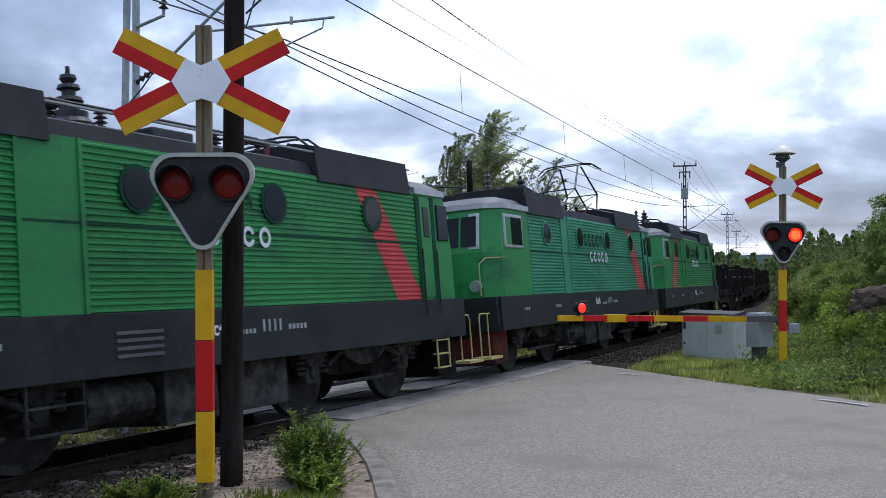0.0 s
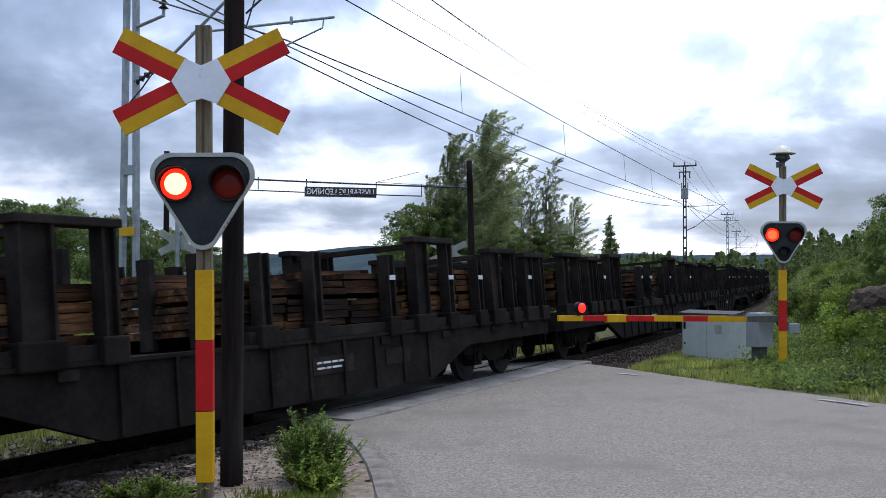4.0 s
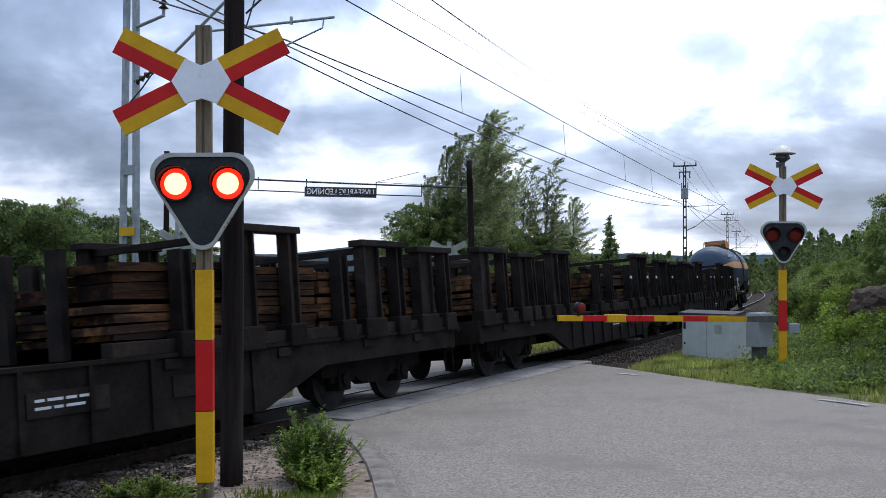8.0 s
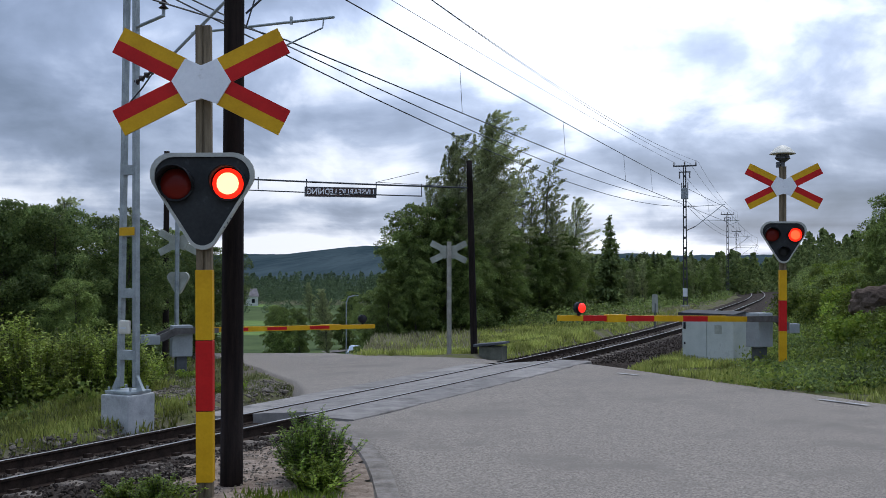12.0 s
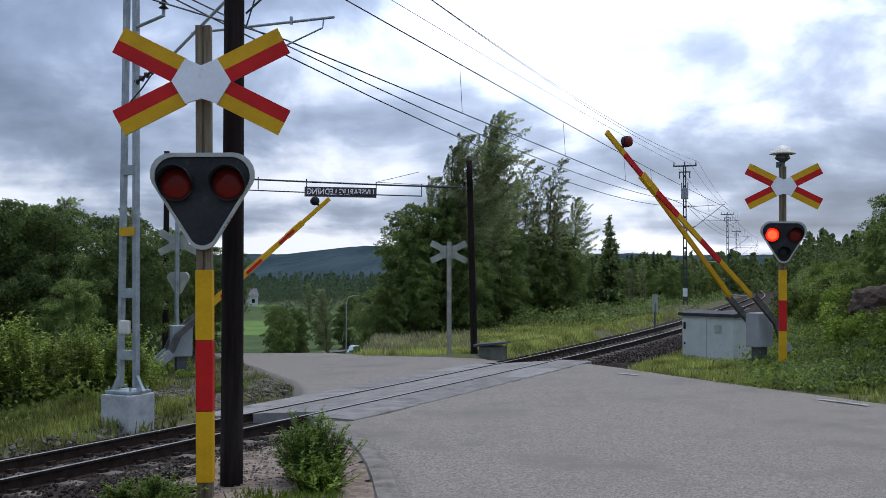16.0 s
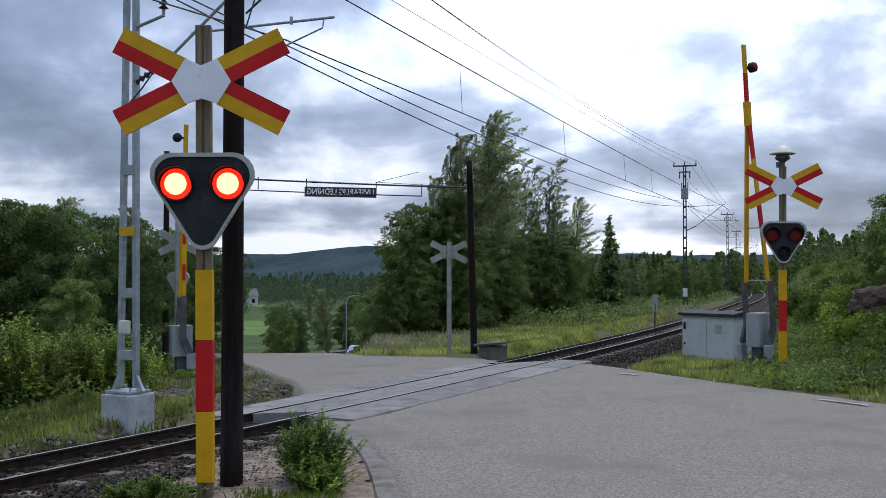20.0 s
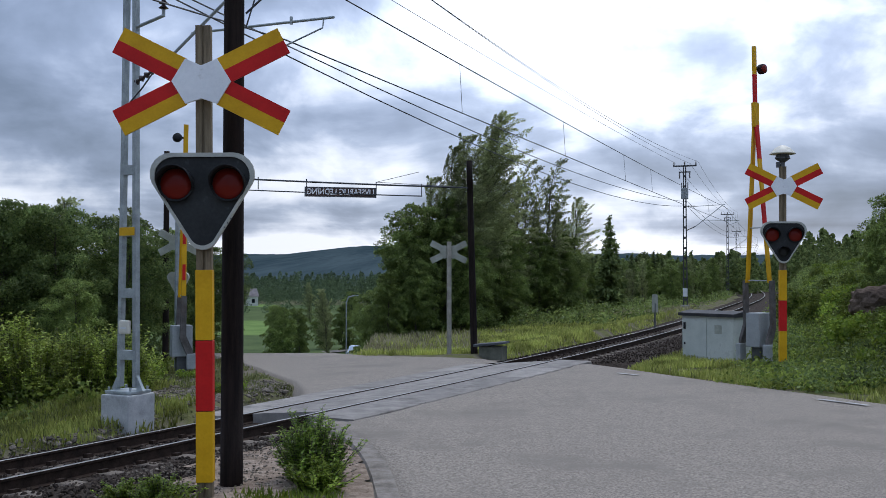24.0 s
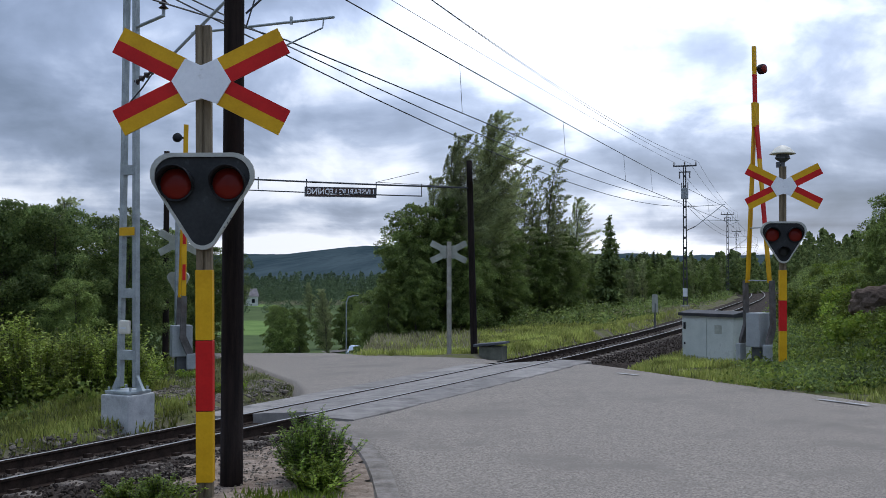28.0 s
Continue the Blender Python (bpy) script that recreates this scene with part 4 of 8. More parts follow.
# crossbuck on the far side, seen from behind
far_cross = thing("crossing_cross", "grey back of a railway cross on its post", "crossing sign", pose(0.19, 31.4, -0.42, 0, 0, 186))
bm = bmesh.new()
rod(bm, (0, 0, -0.2), (0, 0, 3.58), 0.075, seg=10)
part("post", bm, M_PALEPOST, far_cross, "pale weathered round post")
crossbuck(far_cross, 3.26, 0.66, False)
far_cross2 = thing("crossing_signal", "back of a crossing signal with its grey cross", "crossing signal", pose(-7.15, 27.2, -0.55, 0, 0, 172), group="level crossing signals")
bm = bmesh.new()
rod(bm, (0, 0, -0.2), (0, 0, 4.1), 0.06, seg=10)
part("post", bm, M_GALV, far_cross2, "grey steel post")
crossbuck(far_cross2, 3.55, 0.66, False)
bm = bmesh.new()
prism(bm, scaled(rounded_triangle(0.6, 0.6, 0.14), 1), -0.05, 0.05)
part("signal_board", bm, M_SIGNBACK, far_cross2, "grey back of the lamp board").matrix_basis = pose(0, -0.1, 2.45)


# barriers
def barrier(name, label, m, length, gap, lamp_at, key, mirrored=False):
    """Local -x is the closed arm's way from the pivot; the arm turns about local y."""
    t = thing(name, label, "barrier", m, group="crossing barriers")
    bm = bmesh.new()
    box(bm, -0.26, 0.26, -0.19, 0.19, 0.42, 1.22, 0.02)
    part("drive_box", bm, M_GREYPAINT, t, "grey steel drive box")
    bm = bmesh.new()
    box(bm, -0.13, 0.13, -0.12, 0.12, -0.2, 0.42, 0.01)
    part("pedestal", bm, M_DARKGREY, t, "dark steel pedestal")
    pivot = part("arm", bmesh.new(), M_YELLOW, t, "barrier arm of two converging beams")
    pivot.matrix_basis = pose(0, 0, 1.08)
    # colours along the arm, from the tip inwards, on the beam that faces the road
    join = length * 0.715
    face = 1 if mirrored else -1
    for s in (-1, 1):
        cuts = [(0.85, 2.16, 0), (2.16, 2.92, 1), (2.92, 3.77, 0), (3.77, join, 1)] if s == face and not mirrored else [(0.85, join * 0.5, 0), (join * 0.5, join, 0)]
        for a, b, red in cuts:
            ya, yb = s * gap * (1 - a / join) + s * 0.03, s * gap * (1 - b / join) + s * 0.03
            bm = bmesh.new()
            vs = box(bm, 0, 1, -0.022, 0.022, -0.06, 0.06)
            for v in vs:
                f = v.co.x
                v.co.x = -(a + (b - a) * f)
                v.co.y += ya + (yb - ya) * f
            bmesh.ops.recalc_face_normals(bm, faces=bm.faces[:])
            part("beam_section", bm, M_RED if red else M_YELLOW, pivot)
        bm = bmesh.new()
        y = s * gap + s * 0.03
        prism(bm, [(-0.9, 0.066), (-0.9, -0.066), (0.12, -0.07), (0.5, -0.25), (0.62, -0.25), (0.62, -0.1), (0.2, 0.085)], y - 0.035, y + 0.035)
        crank = part("crank", bm, M_CRANK, pivot, "dark bare steel crank")
        bm = bmesh.new()
        box(bm, 0.58, 0.98, y - 0.06, y + 0.06, -0.33, -0.1, 0.02)
        part("counterweight", bm, M_GREYPAINT, crank, "grey counterweight")
    if mirrored:
        for a, b in ((1.3, 1.71), (2.23, 2.78), (3.43, 4.0)):
            ya, yb = (max(0.0, gap * (1 - q / join)) + 0.06 for q in (a, b))
            bm = bmesh.new()
            for v in box(bm, 0, 1, -0.004, 0.004, -0.035, 0.045):
                f = v.co.x
                v.co.x = -(a + (b - a) * f)
                v.co.y += ya + (yb - ya) * f
            bmesh.ops.recalc_face_normals(bm, faces=bm.faces[:])
            part("red_panel", bm, M_RED, pivot, "small dark red panel")
    tip = [(join + 0.45, length - 0.67, 1), (length - 0.67, length, 0)] if not mirrored else [(join, length, 0)]
    for a, b, red in tip:
        bm = bmesh.new()
        box(bm, -b, -a, -0.026, 0.026, -0.058, 0.058, 0.004)
        part("beam_section", bm, M_RED if red else M_YELLOW, pivot)
    bm = bmesh.new()
    box(bm, -join - 0.5, -join + 0.08, -0.055, 0.055, -0.08, 0.08, 0.01)
    part("joint_sleeve", bm, M_YELLOW, pivot)
    for k in range(3):
        bm = bmesh.new()
        a = 0.9 + k * join * 0.27
        g = gap * (1 - a / join) + 0.03
        rod(bm, (-a, -g, 0), (-a, g, 0), 0.016, seg=6)
        part("cross_tie", bm, M_GALV, pivot)
    bm = bmesh.new()
    dome(bm, 0.105, 0.05, (-lamp_at, -0.075, 0.21))
    dome(bm, 0.105, 0.05, (-lamp_at, 0.0, 0.21), face=1)
    rod(bm, (-lamp_at, -0.08, 0.21), (-lamp_at, 0.0, 0.21), 0.12, seg=16)
    rod(bm, (-lamp_at, -0.03, 0.05), (-lamp_at, -0.03, 0.12), 0.03, seg=6)
    part("lamp_case", bm, M_HOOD, pivot, "round lamp case")
    lamp = part("arm_lamp", bmesh_disc(0.10, M_LENS_OFF, M_ARM_ON, None), [M_LENS_OFF, M_ARM_ON, M_ARM_ON, M_HOOD], pivot, "small red lamp")
    BLINKERS[key] = (lamp, (-lamp_at, -0.125, 0.21))
    lamp.matrix_basis = pose(-lamp_at, -0.125, 0.21)
    return t, pivot


M_ARM_ON = glowing("lit_arm_lamp", (1.0, 0.022, 0.012), 1.3)
barrier_near, arm_near = barrier("crossing_barrier", "yellow and red barrier arm on a grey drive", pose(7.46, 23.9, 0.0, 0, 0, 36.5), 6.45, 0.34, 5.92, "arm_near")
barrier_far, arm_far = barrier("crossing_barrier", "yellow barrier arm with short red bands beyond the track", pose(-6.77, 26.2, -0.4, 0, 0, 205), 5.35, 0.26, 5.0, "arm_far", True)

# relay cabinet beside the track
cab = thing("relay_cabinet", "pale grey steel relay cabinet with a dark lid", "cabinet", pose(7.06, 26.2, 0.0, 0, 0, -58))
bm = bmesh.new()
box(bm, -0.88, 0.88, -0.32, 0.32, -0.1, 1.06, 0.015)
part("cabinet_body", bm, M_CABINET, cab, "pale grey painted body")
bm = bmesh.new()
prism(bm, [(-0.4, 1.05), (0.4, 1.05), (0.4, 1.13), (0.0, 1.20), (-0.4, 1.13)], -0.95, 0.95, axis="x")
part("lid", bm, M_LID, cab, "dark overhanging lid")
for x in (-0.44, 0.44):
    bm = bmesh.new()
    box(bm, x - 0.42, x + 0.42, -0.335, -0.318, 0.0, 1.0, 0.004)
    d = part("door", bm, M_CABINET, cab)
    if x > 0:
        continue
    bm = bmesh.new()
    box(bm, x - 0.36, x - 0.3, -0.36, -0.335, 0.7, 0.88, 0.004)
    part("handle", bm, M_HOOD, d, "black handle")
    bm = bmesh.new()
    box(bm, x - 0.35, x - 0.31, -0.36, -0.335, 0.3, 0.36, 0.004)
    part("lock", bm, M_HOOD, d, "black lock")
bm = bmesh.new()
box(bm, 0.26, 0.5, -0.34, -0.333, 0.62, 0.84)
part("notice_plate", bm, M_SIGNBACK, cab, "faded square notice")

# concrete cable box, marker post, small post
cb = thing("cable_box", "low concrete cable box with a tilted slab lid", "cable box", pose(1.52, 30.8, -0.45, 0, 0, -20))
bm = bmesh.new()
box(bm, -0.36, 0.36, -0.3, 0.3, -0.2, 0.42, 0.02)
part("box_body", bm, M_MOSSY, cb)
bm = bmesh.new()
box(bm, -0.47, 0.47, -0.38, 0.38, 0.45, 0.52, 0.012, m=Matrix.Rotation(radians(-6), 4, "Y"))
part("slab_lid", bm, M_DARKGREY, cb, "dark tilted slab lid")
mk = thing("track_marker", "pale grey rounded marker on a thin dark post", "marker post", pose(9.33, 44.6, -0.5, 0, 0, 10))
bm = bmesh.new()
rod(bm, (0, 0, -0.2), (0, 0, 1.4), 0.04, seg=8)
part("post", bm, M_DARKGREY, mk)
bm = bmesh.new()
prism(bm, [(-0.13, 1.0), (0.13, 1.0), (0.13, 1.72), (0.09, 1.8), (-0.09, 1.8), (-0.13, 1.72)], -0.03, 0.03)
part("marker_plate", bm, M_SIGNBACK, mk, "weathered pale plate")


# ---- overhead line ----
def lattice_mast(m, height, w0, w1, label, concrete=True):
    t = thing("catenary_mast", label, "catenary mast", m, group="catenary masts")
    for s in (-1, 1):
        bm = bmesh.new()
        a = [(s * w0, -0.05), (s * w0 - s * 0.075, -0.05), (s * w0 - s * 0.075, 0.05), (s * w0, 0.05)]
        b = [(x - s * (w0 - w1), y) for x, y in a]
        va = [bm.verts.new((x, y, 0.1)) for x, y in a]
        vb = [bm.verts.new((x, y, height)) for x, y in b]
        for i in range(4):
            bm.faces.new((va[i], va[(i + 1) % 4], vb[(i + 1) % 4], vb[i]))
        bm.faces.new(vb)
        bmesh.ops.recalc_face_normals(bm, faces=bm.faces[:])
        part("mast_leg", bm, (M_GALV if concrete else M_MASTDARK), t)
    z, gap = (0.56, 1.05) if concrete else (0.45, 0.74)
    while z < height - 0.2:
        w = w0 + (w1 - w0) * z / height
        bm = bmesh.new()
        box(bm, -w + 0.02, w - 0.02, -0.056, 0.056, z, z + 0.16)
        part("batten_plate", bm, (M_GALV if concrete else M_MASTDARK), t)
        z += gap
    if concrete:
        bm = bmesh.new()
        box(bm, -0.29, 0.29, -0.25, 0.25, 0.0, 0.05, 0.01)
        for x in (-0.24, 0.24):
            for y in (-0.2, 0.2):
                rod(bm, (x, y, 0.0), (x, y, 0.11), 0.022, seg=6)
        for s in (-1, 1):
            prism(bm, [(s * w0, 0.05), (s * (w0 + 0.14), 0.05), (s * w0, 0.3)], -0.03, 0.03)
        part("base_plate", bm, (M_GALV if concrete else M_MASTDARK), t, "bolted base plate")
        bm = bmesh.new()
        box(bm, -0.31, 0.31, -0.31, 0.31, -0.75, -0.01, 0.02)
        part("foundation", bm, M_CONCRETE, t, "pale concrete foundation block")
        bm = bmesh.new()
        box(bm, -0.115, 0.115, -0.13, -0.057, 1.0, 1.23, 0.03)
        part("junction_box", bm, M_BELL, t, "small cream junction box")
        bm = bmesh.new()
        box(bm, -0.06, 0.06, -0.134, -0.131, 1.09, 1.115)
        part("box_mark", bm, M_MARKWHITE, t)
        bm = bmesh.new()
        box(bm, -0.17, 0.17, -0.064, -0.0575, 2.67, 2.81)
        part("warning_strip", bm, M_YELLOW, t, "small faded yellow warning strip")
    return t


mast_left = lattice_mast(pose(-5.35, 17.25, 0.10, 0, 0, -27), 10.4, 0.215, 0.10, "galvanised lattice catenary mast on a concrete block")


def insulator(bm, a, b, r=0.06):
    """A ribbed insulator between two points: sheds on a thin core, turned as one piece."""
    a, b = Vector(a), Vector(b)
    q = (b - a).to_track_quat("Z", "Y").to_matrix()
    n, seg = 6, 10
    prof = [(0.0, 0.4)]
    for k in range(n):
        prof += [((k + 0.25) / n, 0.4), ((k + 0.3) / n, 1.0), ((k + 0.7) / n, 0.6), ((k + 0.75) / n, 0.4)]
    prof.append((1.0, 0.4))
    rings = [[bm.verts.new(a.lerp(b, u) + q @ Vector((r * f * math.cos(2 * math.pi * i / seg), r * f * math.sin(2 * math.pi * i / seg), 0))) for i in range(seg)] for u, f in prof]
    for lo, hi in zip(rings, rings[1:]):
        for i in range(seg):
            bm.faces.new((lo[i], lo[(i + 1) % seg], hi[(i + 1) % seg], hi[i]))
    bm.faces.new(rings[0][::-1])
    bm.faces.new(rings[-1])


def cantilever(owner, base_z, reach, name_label):
    """Tube bracket reaching from the mast over the track, in the mast's own space along +x."""
    bm = bmesh.new()
    insulator(bm, (0.1, 0, base_z), (0.75, 0, base_z + 0.28))
    part("insulator", bm, M_INSUL, owner, "dark ribbed insulator")
    bm = bmesh.new()
    insulator(bm, (0.1, 0, base_z + 1.75), (0.75, 0, base_z + 1.72))
    part("insulator", bm, M_INSUL, owner, "dark ribbed insulator")
    bm = bmesh.new()
    pipe(bm, [(0.75, 0, base_z + 0.28), (reach * 0.92, 0, base_z + 1.78)], 0.026, 8)
    pipe(bm, [(0.75, 0, base_z + 1.72), (reach * 0.97, 0, base_z + 1.80)], 0.022, 8)
    part("bracket_tube", bm, M_GALV, owner, "steel bracket tubes")
    bm = bmesh.new()
    pipe(bm, [(reach * 0.42, 0, base_z + 0.72), (reach * 1.30, 0, base_z + 0.66)], 0.022, 8)
    pipe(bm, [(reach * 1.24, 0, base_z + 0.66), (reach * 1.235, 0, base_z + 0.52), (reach * 1.0, 0, base_z + 0.30)], 0.013, 6)
    rod(bm, (reach * 1.05, 0, base_z + 0.64), (reach * 1.05, 0, base_z + 0.76), 0.025, seg=6)
    part("registration_arm", bm, M_GALV, owner, "registration arm")


def over_line(l, z, side=0.0):
    p, h = line_at(l)
    return Vector((p.x - math.sin(h) * side, p.y + math.cos(h) * side, z))


def mast_pose(l, side, z):
    p, h = line_at(l)
    q = over_line(l, z, side)
    return pose(q.x, q.y, z, 0, 0, math.degrees(h) - 90)


cantilever(mast_left, 5.28, 3.18, "")
bm = bmesh.new()
pipe(bm, [(0.1, -0.02, 6.22), (0.74, -0.02, 6.36)], 0.028, 6)
pipe(bm, [(0.74, -0.02, 6.34), (0.74, -0.02, 6.46)], 0.03, 6)
part("side_bracket", bm, M_GALV, mast_left, "short steel side bracket")
bm = bmesh.new()
insulator(bm, (0.74, -0.02, 6.46), (0.74, -0.02, 6.95), 0.085)
part("post_insulator", bm, M_INSUL, mast_left, "dark post insulator")
bm = bmesh.new()
pipe(bm, [(0.05, -0.06, 4.95), (0.35, -0.1, 5.15), (0.6, -0.1, 5.4)], 0.014, 5)
part("earth_cable", bm, M_WIRE, mast_left)

MASTS = [(76.0, 3.32, -0.1), (136.0, 3.6, -0.1), (192.0, 2.9, 0.1)]
TOP = 10.15
for k, (l, sd, z) in enumerate(MASTS):
    mt = lattice_mast(mast_pose(l, sd, z), TOP, 0.17, 0.11, "slim catenary mast with crossarm and bracket beside the track", False)
    cantilever(mt, 5.5, 2.9, "")
    bm = bmesh.new()
    box(bm, -0.8, 0.85, -0.05, 0.05, TOP - 0.05, TOP + 0.05)
    box(bm, -0.42, 0.42, -0.04, 0.04, TOP - 0.48, TOP - 0.4)
    part("crossarm", bm, M_MASTDARK, mt, "steel crossarm")
    for x, za, zb in ((-0.75, 0.05, 0.3), (0.0, 0.05, 0.3), (0.8, 0.05, 0.3), (-0.36, -0.48, -0.9), (0.36, -0.48, -0.9)):
        bm = bmesh.new()
        insulator(bm, (x, 0, TOP + za), (x, 0, TOP + zb), 0.07)
        part("insulator", bm, M_INSUL, mt)
    if k == 0:
        bm = bmesh.new()
        box(bm, -0.24, 0.24, -0.2, 0.2, 7.75, 8.55, 0.05)
        part("transformer", bm, M_GREYPAINT, mt, "grey pole transformer")
        for x in (-0.22, 0.22):
            bm = bmesh.new()
            insulator(bm, (x, 0, 8.55), (x, 0, 8.95), 0.06)
            part("insulator", bm, M_INSUL, mt)
        bm = bmesh.new()
        box(bm, -0.16, 0.16, -0.1, -0.04, 0.75, 1.35)
        part("notice_plate", bm, M_WHITE, mt, "white plate")
    bm = bmesh.new()
    box(bm, -0.3, 0.3, -0.3, 0.3, -0.6, 0.12, 0.02)
    part("foundation", bm, M_CONCRETE, mt)

SUP = [-44.5, 15.6, 76.0, 136.0, 192.0]


def wire(name, label, pts, r):
    bm = bmesh.new()
    pipe(bm, pts, r, 5)
    ob = part(name, bm, M_WIRE)
    tagged(ob, label, "overhead wire", group="overhead wires")
    return ob


def span_pts(l0, l1, z0, z1, s0, s1, sag, n):
    """A wire hangs straight in plan between its two supports."""
    return sag_pts(over_line(l0, z0, s0), over_line(l1, z1, s1), sag, n)


# each wire: name, label, thickness, then height and distance from the line at the first mast and at the others, sag at the first span and at the others
WIRES = (("contact_wire", "thin contact wire over the railway track", 0.013, 5.77, -0.18, 5.94, 0.39, 0.02, 0.05),
         ("carrier_wire", "sagging carrier wire above the contact wire", 0.013, 6.97, -0.12, 7.0, 0.49, 0.14, 0.4),
         ("feeder_wire", "thin feeder wire along the mast tops", 0.010, 10.13, 3.97, 10.33, 4.05, 0.21, 0.5),
         ("feeder_wire", "thin feeder wire along the mast tops", 0.010, 10.35, 2.67, 10.21, 2.92, 0.66, 0.6),
         ("feeder_wire", "thin feeder wire along the mast tops", 0.010, 10.11, 2.38, 10.34, 2.38, 0.78, 0.6),
         ("return_wire", "thin return wire along the masts", 0.015, 6.91, 2.24, 7.46, 3.11, 0.73, 0.6),
         ("return_wire", "thin return wire along the masts", 0.015, 6.7, 2.08, 7.17, 3.17, 1.0, 0.8))
for i, (a, b) in enumerate(zip(SUP[:-1], SUP[1:])):
    ends = {}
    for name, label, r, z0, s0, z1, s1, sag0, sag1 in WIRES:
        za, sa = (z0, s0) if a == 15.6 else (z1, s1)
        zb, sb = (z0, s0) if b == 15.6 else (z1, s1)
        if a > 76 or b < 0:
            sa = s0
        if b > 76:
            sb = s0
        sag = sag0 if a == 15.6 else sag1
        ob = wire(name, label, span_pts(a, b, za, zb, sa, sb, sag, 16), r)
        ends[name] = (over_line(a, za, sa), over_line(b, zb, sb), sag, ob)
    for f in (0.128, 0.276, 0.425, 0.52, 0.68, 0.84):
        (a0, b0, g0, _), (a1, b1, g1, carrier) = ends["contact_wire"], ends["carrier_wire"]
        lo, hi = a0.lerp(b0, f) - Vector((0, 0, g0 * 4 * f * (1 - f))), a1.lerp(b1, f) - Vector((0, 0, g1 * 4 * f * (1 - f)))
        bm = bmesh.new()
        rod(bm, lo, hi, 0.006, seg=4)
        part("dropper", bm, M_WIRE, carrier)

# ---- plants ----
def leaf_quads(rng, centres, radii, counts, size, droop=0.0):
    """Loose leaf quads gathered in uneven clumps."""
    out = []
    for c, r, n in zip(centres, radii, counts):
        d = rng.normal(size=(n, 3))
        d /= np.linalg.norm(d, axis=1, keepdims=True) + 1e-6
        rad = rng.uniform(0.25, 1.0, (n, 1)) ** 0.6
        p = np.array(c) + d * rad * np.array(r)
        p[:, 2] -= droop * rng.uniform(0, 1, n) ** 2
        a = rng.normal(size=(n, 3))
        a[:, 2] *= 0.8
        a /= np.linalg.norm(a, axis=1, keepdims=True)
        b = np.cross(a, rng.normal(size=(n, 3)))
        b /= np.linalg.norm(b, axis=1, keepdims=True) + 1e-6
        s = size * rng.uniform(0.6, 1.35, (n, 1))
        q = np.stack([p - a * s, p + b * s * 0.55, p + a * s, p - b * s * 0.55], axis=1)
        out.append(q)
    return np.concatenate(out)


def tree(name, label, seed, height, spread, profile, leaves, size, mat, boughs=120, base=0.06, wind=0.25, rise=0.8, tuft=0.20):
    """A broad-leaved tree at the origin: trunk, limbs that sweep up and out, leaves strung along each limb in a tapering plume."""
    rng = np.random.default_rng(seed)
    t = thing(name, label, "tree")
    bm = bmesh.new()
    pts = [Vector((0, 0, -0.4))]
    for k in range(1, 9):
        pts.append(Vector((pts[-1].x + rng.normal() * 0.012 * height + wind * 0.02 * height * k / 8, pts[-1].y + rng.normal() * 0.012 * height, height * 0.96 * k / 8)))
    r0 = height * 0.013
    for k in range(8):
        rod(bm, pts[k], pts[k + 1], r0 * (1 - k / 8.4), r0 * (1 - (k + 1) / 8.4), seg=7, caps=False)
    out, tot = [], 0.0
    spec = []
    for k in range(boughs):
        h = base + (1 - base) * ((k + rng.uniform(0, 1)) / boughs)
        w = profile(h) * spread * rng.uniform(0.45, 1.12) + 0.03 * height * rng.uniform(0.4, 1.0)
        a = rng.uniform(0, 2 * math.pi)
        up = w * rise * rng.uniform(0.3, 1.3) + 0.02 * height
        spec.append((h, w, a, min(up, (1.04 - h) * height + 0.1 * w)))
        tot += w ** 1.5
    for i, (h, w, a, up) in enumerate(spec):
        f = min(h * 8 / 0.96 * 0.98, 7.98)
        b = pts[int(f)].lerp(pts[int(f) + 1], f - int(f))
        ca, sa = math.cos(a), math.sin(a)

        def at(u):
            return np.stack([b.x + ca * w * u + wind * w * u * u, b.y + sa * w * u, b.z - 0.12 * height * min(h, 0.3) + up * u ** 0.8 - 0.45 * w * u ** 3], axis=-1)
        if i % 3 == 0:
            q = [Vector(at(np.array(v))) for v in (0.0, 0.45, 0.9)]
            rl = r0 * 0.3 * (1 - 0.6 * h)
            rod(bm, q[0], q[1], rl, rl * 0.6, seg=4, caps=False)
            rod(bm, q[1], q[2], rl * 0.6, rl * 0.15, seg=4, caps=False)
        n = max(10, int(leaves * w ** 1.5 / tot))
        u = rng.uniform(0.12, 1.0, n) ** 0.75
        d = rng.normal(size=(n, 3))
        d /= np.linalg.norm(d, axis=1, keepdims=True) + 1e-6
        d *= (rng.uniform(0, 1, (n, 1)) ** 0.5) * ((1.08 - u) ** 0.7 * (tuft * w + 0.012 * height))[:, None]
        c = at(u) + d
        c[:, 2] -= rng.uniform(0, 1, n) ** 2 * 0.10 * w
        g = np.stack([np.full(n, ca), np.full(n, sa), np.full(n, -0.3)], axis=1) + rng.normal(size=(n, 3)) * 0.9
        g /= np.linalg.norm(g, axis=1, keepdims=True)
        e = np.cross(g, rng.normal(size=(n, 3)))
        e /= np.linalg.norm(e, axis=1, keepdims=True) + 1e-6
        s = size * rng.uniform(0.6, 1.35, (n, 1))
        out.append(np.stack([c - g * s, c + e * s * 0.55, c + g * s, c - e * s * 0.55], axis=1))
    part("trunk", bm, M_BARK, t, smooth=True)
    quads("crown", np.concatenate(out), mat, t)
    return t


